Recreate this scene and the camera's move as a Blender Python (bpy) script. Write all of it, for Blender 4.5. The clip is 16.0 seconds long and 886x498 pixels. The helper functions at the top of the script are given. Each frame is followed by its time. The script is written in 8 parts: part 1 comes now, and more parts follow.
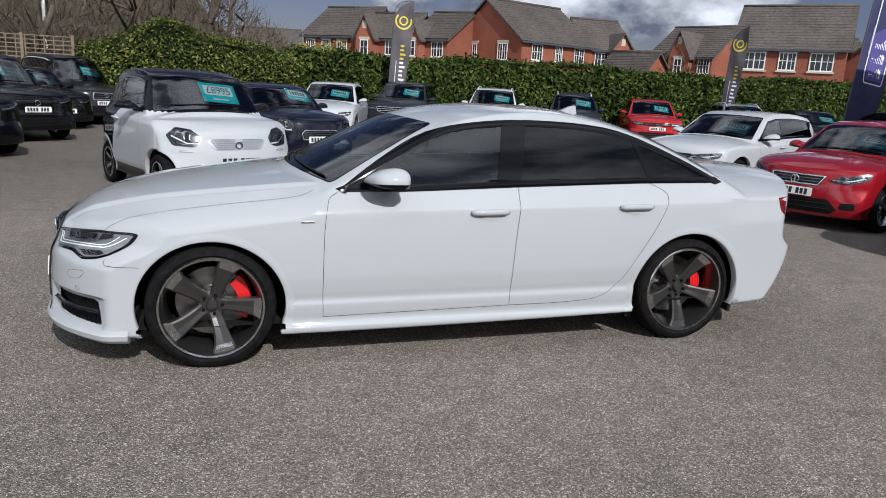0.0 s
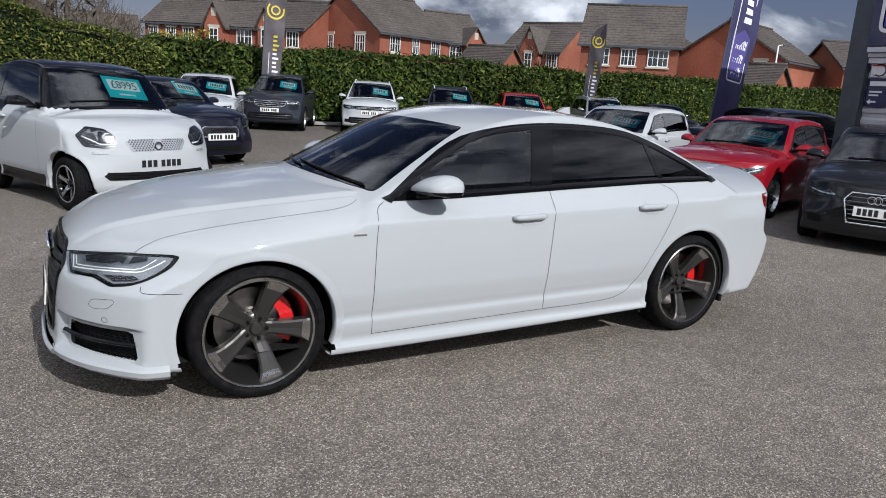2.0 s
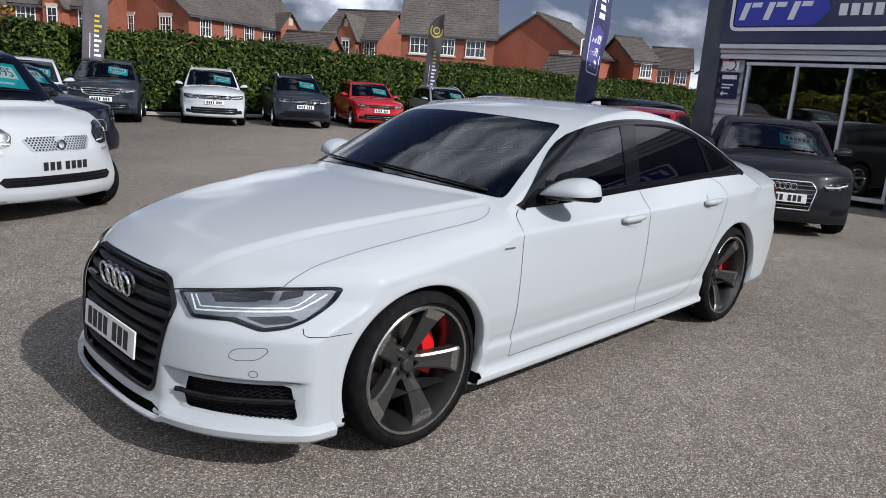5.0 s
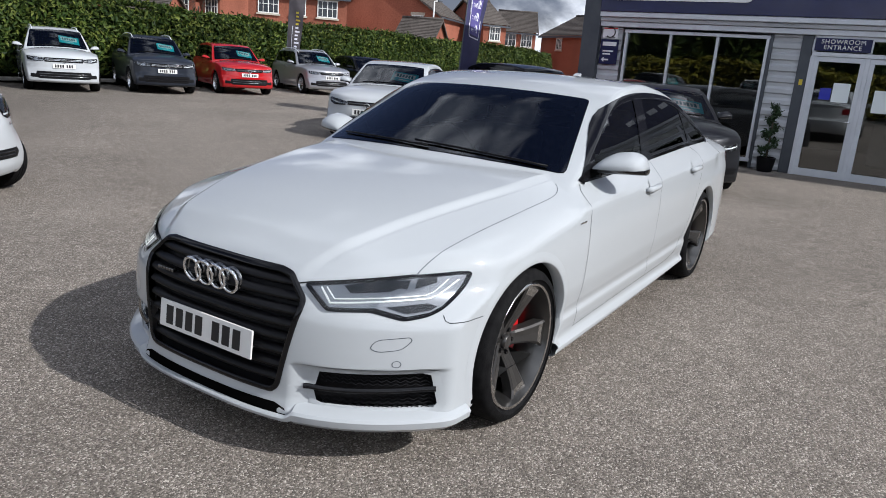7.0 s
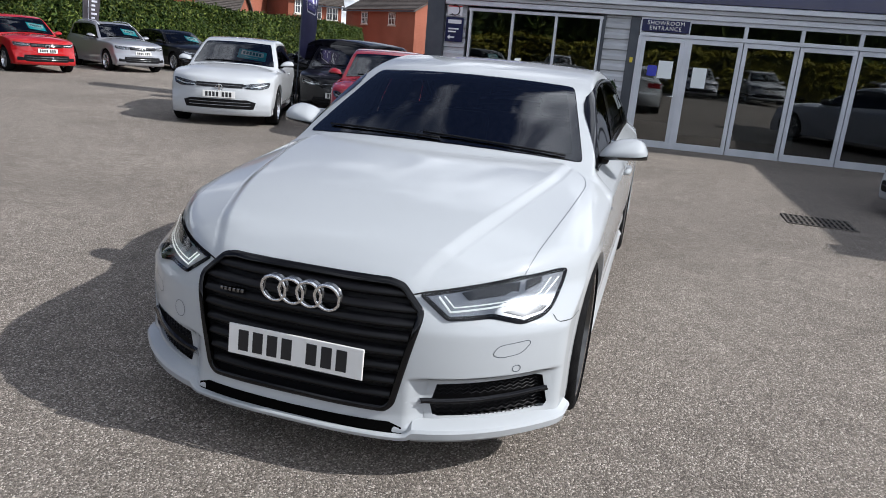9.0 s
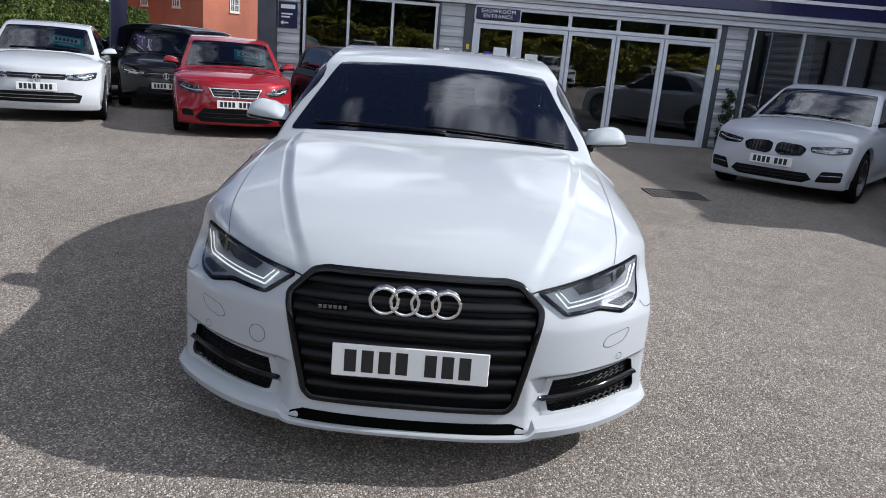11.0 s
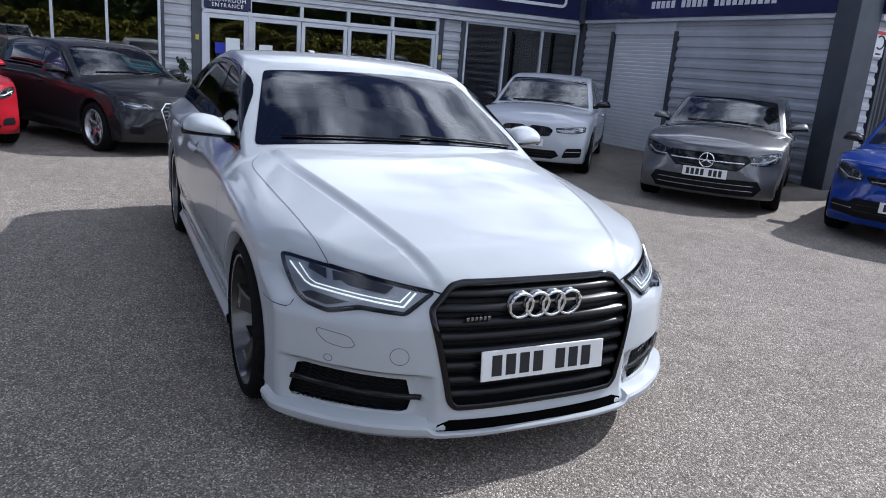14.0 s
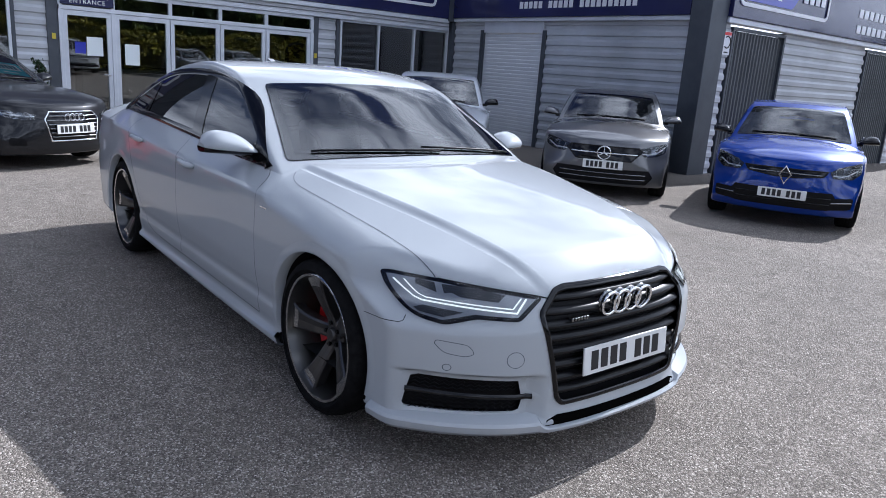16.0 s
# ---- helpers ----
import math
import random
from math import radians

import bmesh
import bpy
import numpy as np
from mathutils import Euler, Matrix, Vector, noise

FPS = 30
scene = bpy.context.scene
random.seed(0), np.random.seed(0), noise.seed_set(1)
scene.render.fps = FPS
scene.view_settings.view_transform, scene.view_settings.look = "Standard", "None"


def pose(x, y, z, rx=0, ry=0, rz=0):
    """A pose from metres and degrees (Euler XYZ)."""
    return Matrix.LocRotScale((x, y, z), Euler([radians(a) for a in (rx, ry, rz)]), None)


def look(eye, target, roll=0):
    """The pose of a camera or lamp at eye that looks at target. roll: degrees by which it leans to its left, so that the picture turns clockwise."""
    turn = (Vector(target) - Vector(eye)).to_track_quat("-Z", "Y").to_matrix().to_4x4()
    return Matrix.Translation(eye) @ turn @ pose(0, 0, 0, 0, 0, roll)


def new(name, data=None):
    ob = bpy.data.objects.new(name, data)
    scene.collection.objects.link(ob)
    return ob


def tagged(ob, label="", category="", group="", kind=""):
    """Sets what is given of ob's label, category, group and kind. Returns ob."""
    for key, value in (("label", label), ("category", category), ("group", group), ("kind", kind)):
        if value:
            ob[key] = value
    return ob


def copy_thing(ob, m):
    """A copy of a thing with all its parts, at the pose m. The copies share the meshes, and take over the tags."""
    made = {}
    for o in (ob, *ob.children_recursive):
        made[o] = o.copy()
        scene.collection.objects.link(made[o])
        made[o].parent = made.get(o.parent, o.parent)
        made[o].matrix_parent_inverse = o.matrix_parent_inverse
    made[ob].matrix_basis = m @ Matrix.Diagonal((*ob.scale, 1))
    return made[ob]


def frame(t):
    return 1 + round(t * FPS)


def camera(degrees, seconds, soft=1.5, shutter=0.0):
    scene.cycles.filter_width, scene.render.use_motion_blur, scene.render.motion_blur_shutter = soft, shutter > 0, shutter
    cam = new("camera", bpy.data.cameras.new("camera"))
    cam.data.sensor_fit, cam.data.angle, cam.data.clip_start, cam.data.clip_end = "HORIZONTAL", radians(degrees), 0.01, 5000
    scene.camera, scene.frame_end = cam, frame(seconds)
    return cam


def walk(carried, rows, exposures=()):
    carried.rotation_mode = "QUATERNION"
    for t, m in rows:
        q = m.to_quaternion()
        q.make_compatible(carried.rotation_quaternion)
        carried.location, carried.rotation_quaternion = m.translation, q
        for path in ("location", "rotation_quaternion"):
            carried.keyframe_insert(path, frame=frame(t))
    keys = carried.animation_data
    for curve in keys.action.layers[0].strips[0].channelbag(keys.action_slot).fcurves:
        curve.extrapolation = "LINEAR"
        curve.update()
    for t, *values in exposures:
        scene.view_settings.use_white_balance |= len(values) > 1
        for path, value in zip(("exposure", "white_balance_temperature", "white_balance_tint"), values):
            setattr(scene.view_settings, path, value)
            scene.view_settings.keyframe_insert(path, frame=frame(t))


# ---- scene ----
cam = camera(63.8, 16.0, 0.92)
METRES, EYE, TILT, LEAN, TURN = 8.333, 1.543, 0.0, 0.0, -17.7
ROWS = [
    (0.0, 0.0, 0.0, 0.0, 0.68, -12.92, -2.96),
    (0.5, -0.0315, 0.0072, 0.0008, -1.59, -12.97, -3.04),
    (1.0, -0.0637, 0.0105, -0.0004, -4.43, -12.94, -3.17),
    (1.5, -0.0969, 0.013, 0.0021, -8.1, -12.87, -3.3),
    (2.0, -0.1258, 0.0274, 0.0007, -11.39, -12.93, -3.38),
    (2.5, -0.1539, 0.0433, 0.0005, -13.93, -12.94, -3.48),
    (3.0, -0.184, 0.0568, -0.0007, -15.87, -12.93, -3.55),
    (3.5, -0.2129, 0.0718, -0.0022, -18.33, -12.96, -3.59),
    (4.0, -0.2391, 0.0944, -0.0046, -21.14, -12.97, -3.68),
    (6.5, -0.3694, 0.1818, -0.009, -36.08, -14.01, -4.12),
    (7.0, -0.3949, 0.2007, -0.0078, -39.29, -14.93, -4.19),
    (7.5, -0.4151, 0.2268, -0.0076, -42.29, -15.21, -4.25),
    (8.0, -0.4344, 0.2471, -0.0062, -45.57, -15.36, -4.31),
    (8.5, -0.4583, 0.2728, -0.006, -50.48, -15.5, -4.45),
    (9.0, -0.4737, 0.3001, -0.0079, -54.99, -15.75, -4.5),
    (9.5, -0.4871, 0.3282, -0.0071, -58.89, -15.75, -4.53),
    (10.0, -0.5035, 0.356, -0.0092, -62.98, -15.74, -4.54),
    (12.5, -0.5509, 0.4983, -0.0148, -84.0, -15.18, -4.61),
    (13.0, -0.5507, 0.5279, -0.0139, -88.1, -15.05, -4.55),
    (13.5, -0.5558, 0.5577, -0.0136, -92.42, -14.84, -4.49),
    (14.0, -0.5578, 0.5903, -0.0124, -97.37, -14.68, -4.45),
    (14.5, -0.5502, 0.617, -0.0124, -101.18, -14.62, -4.33),
    (15.0, -0.5448, 0.6463, -0.0107, -104.91, -14.51, -4.23),
    (15.5, -0.5485, 0.6779, -0.0095, -107.99, -14.43, -4.13),
    (16.0, -0.5461, 0.702, -0.009, -110.18, -14.21, -4.01),
]
walk(cam, [(t, pose(0, 0, EYE, TILT, LEAN, TURN) @ pose(METRES * x, METRES * y, METRES * z, 90 + pitch, roll, yaw)) for t, x, y, z, yaw, pitch, roll in ROWS],
     [(0.0, -0.19, 5960, 11), (4.0, -0.14, 5930, 11), (9.0, 0.18, 5960, 11), (12.5, 0.40, 5740, 12), (16.0, 0.54, 5480, 13)])

# ---- light ----
SUN_EL, SUN_AZ = 38.0, -7.5          # height above the horizon; the sun stands towards -y, turned a little to +x
world = bpy.data.worlds.new("sky")
scene.world = world
world.use_nodes = True


def nd(tree, kind, **values):
    """A node with its sockets set by name (spaces as _)."""
    n = tree.nodes.new(kind)
    for key, value in values.items():
        if key in ("operation", "blend_type", "data_type", "sky_type", "noise_dimensions", "feature", "distance", "wave_type", "bands_direction", "wave_profile"):
            if key == "operation":
                n.operation = value
            elif key == "blend_type":
                n.blend_type = value
            elif key == "data_type":
                n.data_type = value
            elif key == "sky_type":
                n.sky_type = value
            elif key == "feature":
                n.feature = value
            elif key == "bands_direction":
                n.bands_direction = value
            elif key == "wave_profile":
                n.wave_profile = value
        else:
            n.inputs[key.replace("_", " ")].default_value = value
    return n


def build_sky():
    t = world.node_tree
    t.nodes.clear()
    out = nd(t, "ShaderNodeOutputWorld")
    bg = nd(t, "ShaderNodeBackground", Strength=0.0295)
    sky = nd(t, "ShaderNodeTexSky", sky_type="NISHITA")
    sky.sun_disc = False
    sky.sun_elevation = radians(SUN_EL)
    sky.sun_rotation = radians(180 + SUN_AZ)
    sky.air_density, sky.dust_density, sky.ozone_density = 1.0, 0.35, 2.2
    co = nd(t, "ShaderNodeTexCoord")
    sep = nd(t, "ShaderNodeSeparateXYZ")
    t.links.new(co.outputs["Generated"], sep.inputs[0])
    lift = nd(t, "ShaderNodeMath", operation="ADD")
    lift.inputs[1].default_value = 0.6
    t.links.new(sep.outputs["Z"], lift.inputs[0])
    top = nd(t, "ShaderNodeMath", operation="MAXIMUM")
    top.inputs[1].default_value = 0.12
    t.links.new(lift.outputs[0], top.inputs[0])
    flat = nd(t, "ShaderNodeVectorMath", operation="DIVIDE")
    comb = nd(t, "ShaderNodeCombineXYZ")
    for k in range(3):
        t.links.new(top.outputs[0], comb.inputs[k])
    t.links.new(co.outputs["Generated"], flat.inputs[0])
    t.links.new(comb.outputs[0], flat.inputs[1])
    n1 = nd(t, "ShaderNodeTexNoise", Scale=2.7, Detail=7.0, Roughness=0.52, Distortion=0.35)
    n2 = nd(t, "ShaderNodeTexNoise", Scale=4.2, Detail=6.0, Roughness=0.55)
    t.links.new(flat.outputs[0], n1.inputs["Vector"])
    t.links.new(flat.outputs[0], n2.inputs["Vector"])
    r1 = nd(t, "ShaderNodeValToRGB")
    r1.color_ramp.elements[0].position, r1.color_ramp.elements[1].position = 0.47, 0.55
    side = nd(t, "ShaderNodeMath", operation="MULTIPLY_ADD")
    side.inputs[1].default_value, side.inputs[2].default_value = -0.03, 0.012
    t.links.new(sep.outputs["X"], side.inputs[0])
    fore = nd(t, "ShaderNodeMath", operation="MULTIPLY_ADD")
    fore.inputs[1].default_value = -0.13
    t.links.new(sep.outputs["Y"], fore.inputs[0])
    t.links.new(side.outputs[0], fore.inputs[2])
    low = nd(t, "ShaderNodeMapRange", From_Min=0.10, From_Max=0.55, To_Min=0.11, To_Max=0.05)
    t.links.new(sep.outputs["Z"], low.inputs["Value"])
    acc = nd(t, "ShaderNodeMath", operation="ADD")
    t.links.new(fore.outputs[0], acc.inputs[0])
    t.links.new(low.outputs[0], acc.inputs[1])
    tot = nd(t, "ShaderNodeMath", operation="ADD")
    t.links.new(n1.outputs["Fac"], tot.inputs[0])
    t.links.new(acc.outputs[0], tot.inputs[1])
    t.links.new(tot.outputs[0], r1.inputs["Fac"])
    r2 = nd(t, "ShaderNodeValToRGB")
    e = r2.color_ramp.elements
    e[0].position, e[0].color = 0.38, (4.6, 5.2, 6.6, 1)
    e[1].position, e[1].color = 0.58, (30.0, 30.4, 31.0, 1)
    t.links.new(n2.outputs["Fac"], r2.inputs["Fac"])
    # clouds are brighter towards the sun
    glow = nd(t, "ShaderNodeVectorMath", operation="DOT_PRODUCT")
    glow.inputs[1].default_value = (-0.22, -0.85, 0.35)
    t.links.new(co.outputs["Generated"], glow.inputs[0])
    gain = nd(t, "ShaderNodeMapRange", From_Min=-0.7, From_Max=0.9, To_Min=1.0, To_Max=1.35)
    t.links.new(glow.outputs["Value"], gain.inputs["Value"])
    lit = nd(t, "ShaderNodeMix", data_type="RGBA", blend_type="MULTIPLY", Factor=1.0)
    t.links.new(r2.outputs[0], lit.inputs["A"])
    t.links.new(gain.outputs[0], lit.inputs["B"])
    mix = nd(t, "ShaderNodeMix", data_type="RGBA")
    t.links.new(r1.outputs["Color"], mix.inputs["Factor"])
    tone = nd(t, "ShaderNodeMix", data_type="RGBA", blend_type="MULTIPLY", Factor=1.0)
    tone.inputs["B"].default_value = (1.22, 1.04, 1.20, 1)
    t.links.new(sky.outputs[0], tone.inputs["A"])
    t.links.new(tone.outputs["Result"], mix.inputs["A"])
    t.links.new(lit.outputs["Result"], mix.inputs["B"])
    # brightens the sky in an unseen belt above the horizon, added to fill shade
    deep = nd(t, "ShaderNodeValToRGB")
    e = deep.color_ramp.elements
    e[0].position, e[0].color = 0.0, (1.15, 1.15, 1.15, 1)
    e[1].position, e[1].color = 1.0, (1.25, 1.25, 1.27, 1)
    for at, v in ((0.10, 1.2), (0.22, 1.45), (0.40, 1.25), (0.65, 1.15)):
        e.new(at).color = (v, v, v, 1)
    t.links.new(sep.outputs["Z"], deep.inputs["Fac"])
    fall = nd(t, "ShaderNodeMix", data_type="RGBA", blend_type="MULTIPLY", Factor=1.0)
    t.links.new(mix.outputs["Result"], fall.inputs["A"])
    t.links.new(deep.outputs[0], fall.inputs["B"])
    t.links.new(fall.outputs["Result"], bg.inputs["Color"])
    t.links.new(bg.outputs[0], out.inputs[0])


build_sky()
sun = new("sun", bpy.data.lights.new("sun", "SUN"))
sun.data.energy, sun.data.angle, sun.data.color = 5.0, radians(0.55), (1.0, 0.94, 0.85)
_h = radians(SUN_AZ)
SUN_FROM = Vector((-math.sin(_h) * math.cos(radians(SUN_EL)), -math.cos(_h) * math.cos(radians(SUN_EL)), math.sin(radians(SUN_EL))))
sun.matrix_world = look(SUN_FROM * 50, (0, 0, 0))
scene.view_settings.exposure = 0.0

# ---- materials ----
MATS = {}


def base(name, colour, rough=0.5, metal=0.0, coat=0.0, spec=0.5):
    m = bpy.data.materials.new(name)
    m.use_nodes = True
    b = m.node_tree.nodes["Principled BSDF"]
    b.inputs["Base Color"].default_value = (*colour, 1)
    b.inputs["Roughness"].default_value, b.inputs["Metallic"].default_value = rough, metal
    b.inputs["Coat Weight"].default_value, b.inputs["Coat Roughness"].default_value = coat, 0.03
    b.inputs["Specular IOR Level"].default_value = spec
    MATS[name] = m
    return m


def textured(name, c1, c2, scale, rough=0.7, bump=0.0, bump_scale=None, detail=6.0, lo=0.35, hi=0.65, metal=0.0, coat=0.0, stretch=(1, 1, 1), rand=0.0, coords="Object", rvar=0.1, big=0.0):
    """Colour between c1 and c2 by noise at real-world size, finer noise as relief, a slow drift of tone (big), and an object's own tone (rand)."""
    m = base(name, c1, rough, metal, coat)
    t = m.node_tree
    b = t.nodes["Principled BSDF"]
    co = nd(t, "ShaderNodeTexCoord")
    mp = nd(t, "ShaderNodeMapping")
    mp.inputs["Scale"].default_value = stretch
    t.links.new(co.outputs[coords], mp.inputs["Vector"])
    n = nd(t, "ShaderNodeTexNoise", Scale=scale, Detail=detail, Roughness=0.6)
    t.links.new(mp.outputs[0], n.inputs["Vector"])
    r = nd(t, "ShaderNodeValToRGB")
    r.color_ramp.elements[0].position, r.color_ramp.elements[1].position = lo, hi
    r.color_ramp.elements[0].color, r.color_ramp.elements[1].color = (*c1, 1), (*c2, 1)
    t.links.new(n.outputs["Fac"], r.inputs["Fac"])
    col = r.outputs["Color"]
    if rand:
        oi = nd(t, "ShaderNodeObjectInfo")
        mr = nd(t, "ShaderNodeMapRange", To_Min=1 - rand, To_Max=1 + rand)
        t.links.new(oi.outputs["Random"], mr.inputs["Value"])
        mx = nd(t, "ShaderNodeMix", data_type="RGBA", blend_type="MULTIPLY", Factor=1.0)
        t.links.new(col, mx.inputs["A"])
        t.links.new(mr.outputs[0], mx.inputs["B"])
        col = mx.outputs["Result"]
    if big:
        n2 = nd(t, "ShaderNodeTexNoise", Scale=big, Detail=3.0)
        t.links.new(mp.outputs[0], n2.inputs["Vector"])
        mr = nd(t, "ShaderNodeMapRange", From_Min=0.3, From_Max=0.7, To_Min=0.78, To_Max=1.15)
        t.links.new(n2.outputs["Fac"], mr.inputs["Value"])
        mx = nd(t, "ShaderNodeMix", data_type="RGBA", blend_type="MULTIPLY", Factor=1.0)
        t.links.new(col, mx.inputs["A"])
        t.links.new(mr.outputs[0], mx.inputs["B"])
        col = mx.outputs["Result"]
    t.links.new(col, b.inputs["Base Color"])
    if rvar:
        mr = nd(t, "ShaderNodeMapRange", To_Min=max(rough - rvar, 0.02), To_Max=min(rough + rvar, 1))
        t.links.new(n.outputs["Fac"], mr.inputs["Value"])
        t.links.new(mr.outputs[0], b.inputs["Roughness"])
    if bump:
        n3 = nd(t, "ShaderNodeTexNoise", Scale=bump_scale or scale * 3, Detail=5.0)
        t.links.new(mp.outputs[0], n3.inputs["Vector"])
        bp = nd(t, "ShaderNodeBump", Strength=bump, Distance=0.01)
        t.links.new(n3.outputs["Fac"], bp.inputs["Height"])
        t.links.new(bp.outputs[0], b.inputs["Normal"])
    return m


def asphalt():
    m = base("asphalt", (0.1, 0.095, 0.09), 0.85)
    t = m.node_tree
    b = t.nodes["Principled BSDF"]
    co = nd(t, "ShaderNodeTexCoord")
    v = nd(t, "ShaderNodeTexVoronoi", Scale=165.0, Randomness=1.0)
    t.links.new(co.outputs["Object"], v.inputs["Vector"])
    sp = nd(t, "ShaderNodeSeparateColor")
    t.links.new(v.outputs["Color"], sp.inputs[0])
    r = nd(t, "ShaderNodeValToRGB")
    e = r.color_ramp.elements
    e[0].position, e[0].color = 0.0, (0.098, 0.086, 0.074, 1)
    e[1].position, e[1].color = 1.0, (0.58, 0.53, 0.475, 1)
    k = r.color_ramp.elements.new(0.62)
    k.color = (0.212, 0.187, 0.161, 1)
    k = r.color_ramp.elements.new(0.88)
    k.color = (0.335, 0.298, 0.259, 1)
    t.links.new(sp.outputs[0], r.inputs["Fac"])
    # slow stains and worn lanes
    big = nd(t, "ShaderNodeTexNoise", Scale=0.35, Detail=6.0, Roughness=0.62)
    t.links.new(co.outputs["Object"], big.inputs["Vector"])
    mid = nd(t, "ShaderNodeTexNoise", Scale=6.0, Detail=4.0)
    t.links.new(co.outputs["Object"], mid.inputs["Vector"])
    m1 = nd(t, "ShaderNodeMapRange", From_Min=0.3, From_Max=0.72, To_Min=0.80, To_Max=1.16)
    t.links.new(big.outputs["Fac"], m1.inputs["Value"])
    m2 = nd(t, "ShaderNodeMapRange", From_Min=0.3, From_Max=0.7, To_Min=0.88, To_Max=1.1)
    t.links.new(mid.outputs["Fac"], m2.inputs["Value"])
    mu = nd(t, "ShaderNodeMath", operation="MULTIPLY")
    t.links.new(m1.outputs[0], mu.inputs[0])
    t.links.new(m2.outputs[0], mu.inputs[1])
    # the tarmac turns darker towards the bushes, along a ragged edge
    sx = nd(t, "ShaderNodeSeparateXYZ")
    t.links.new(co.outputs["Object"], sx.inputs[0])
    ea = nd(t, "ShaderNodeMath", operation="MULTIPLY_ADD")
    ea.inputs[1].default_value = 4.0
    t.links.new(big.outputs["Fac"], ea.inputs[0])
    t.links.new(sx.outputs["Y"], ea.inputs[2])
    eb = nd(t, "ShaderNodeMath", operation="MULTIPLY_ADD")
    eb.inputs[1].default_value = -0.9
    t.links.new(sx.outputs["X"], eb.inputs[0])
    t.links.new(ea.outputs[0], eb.inputs[2])
    far_tone = nd(t, "ShaderNodeMapRange", From_Min=11.5, From_Max=15.5, To_Min=1.0, To_Max=0.70)
    t.links.new(eb.outputs[0], far_tone.inputs["Value"])
    mo = nd(t, "ShaderNodeMath", operation="MULTIPLY")
    t.links.new(mu.outputs[0], mo.inputs[0])
    t.links.new(far_tone.outputs[0], mo.inputs[1])
    mx = nd(t, "ShaderNodeMix", data_type="RGBA", blend_type="MULTIPLY", Factor=1.0)
    t.links.new(r.outputs[0], mx.inputs["A"])
    t.links.new(mo.outputs[0], mx.inputs["B"])
    t.links.new(mx.outputs["Result"], b.inputs["Base Color"])
    bp = nd(t, "ShaderNodeBump", Strength=0.9, Distance=0.006)
    t.links.new(v.outputs["Distance"], bp.inputs["Height"])
    bp.invert = True
    t.links.new(bp.outputs[0], b.inputs["Normal"])
    return m


def glass(name, tint, ior=1.5, rough=0.0):
    """Clear or smoked glass: what lies behind it, tinted, under a Fresnel gloss."""
    m = bpy.data.materials.new(name)
    m.use_nodes = True
    t = m.node_tree
    t.nodes.clear()
    out = nd(t, "ShaderNodeOutputMaterial")
    tr = nd(t, "ShaderNodeBsdfTransparent", Color=(*tint, 1))
    gl = nd(t, "ShaderNodeBsdfGlossy", Roughness=rough)
    fr = nd(t, "ShaderNodeFresnel", IOR=ior)
    mx = nd(t, "ShaderNodeMixShader")
    t.links.new(fr.outputs[0], mx.inputs[0])
    t.links.new(tr.outputs[0], mx.inputs[1])
    t.links.new(gl.outputs[0], mx.inputs[2])
    t.links.new(mx.outputs[0], out.inputs[0])
    MATS[name] = m
    return m


def paint(name, colour, flake=0.0, rough=0.35):
    m = base(name, colour, rough, flake, 1.0, 0.04)
    t = m.node_tree
    b = t.nodes["Principled BSDF"]
    co = nd(t, "ShaderNodeTexCoord")
    n = nd(t, "ShaderNodeTexNoise", Scale=2.5, Detail=3.0)
    t.links.new(co.outputs["Object"], n.inputs["Vector"])
    mr = nd(t, "ShaderNodeMapRange", To_Min=0.012, To_Max=0.05)
    t.links.new(n.outputs["Fac"], mr.inputs["Value"])
    t.links.new(mr.outputs[0], b.inputs["Coat Roughness"])
    return m


asphalt()
paint("white_paint", (0.40, 0.422, 0.440))
paint("smart_white", (0.43, 0.45, 0.47))
paint("black_paint", (0.003, 0.003, 0.004))
paint("navy_paint", (0.006, 0.007, 0.016), 0.1)
paint("grey_paint", (0.018, 0.0185, 0.021), 0.3)
paint("slate_paint", (0.022, 0.026, 0.036), 0.3)
paint("silver_paint", (0.36, 0.37, 0.40), 0.6)
paint("bmw_white", (0.47, 0.49, 0.52))
paint("merc_grey", (0.13, 0.13, 0.135), 0.6)
paint("red_paint", (0.36, 0.010, 0.012))
paint("ruby_paint", (0.24, 0.007, 0.014), 0.1)
paint("blue_paint", (0.006, 0.035, 0.24), 0.3)
base("black_trim", (0.008, 0.008, 0.009), 0.38)
base("gloss_black", (0.005, 0.005, 0.006), 0.06, 0, 0.0, 0.30)
base("grille_black", (0.006, 0.006, 0.007), 0.30, 0, 0.0, 0.22)
base("slot_black", (0.003, 0.003, 0.003), 0.9, 0, 0.0, 0.0)
base("frit", (0.006, 0.006, 0.007), 0.12, 0, 0, 0.3)
textured("rubber", (0.006, 0.006, 0.0065), (0.013, 0.013, 0.0135), 30, 0.75, 0.2, 200)
textured("underbody", (0.01, 0.01, 0.01), (0.02, 0.02, 0.02), 8, 0.9)
base("chrome", (0.78, 0.79, 0.80), 0.08, 1.0)
base("dark_chrome", (0.20, 0.205, 0.21), 0.18, 1.0)
base("alloy_dark", (0.075, 0.072, 0.070), 0.32, 0.7, 0.25)
base("rim_grey", (0.10, 0.098, 0.095), 0.28, 0.85, 0.3)
base("alloy_cut", (0.48, 0.475, 0.47), 0.22, 1.0, 0.4)
base("alloy_silver", (0.52, 0.53, 0.55), 0.25, 0.9, 0.4)
textured("disc_steel", (0.22, 0.21, 0.20), (0.32, 0.31, 0.30), 14, 0.35, 0, metal=1.0)
base("caliper_red", (0.62, 0.012, 0.014), 0.35, 0, 0.5)
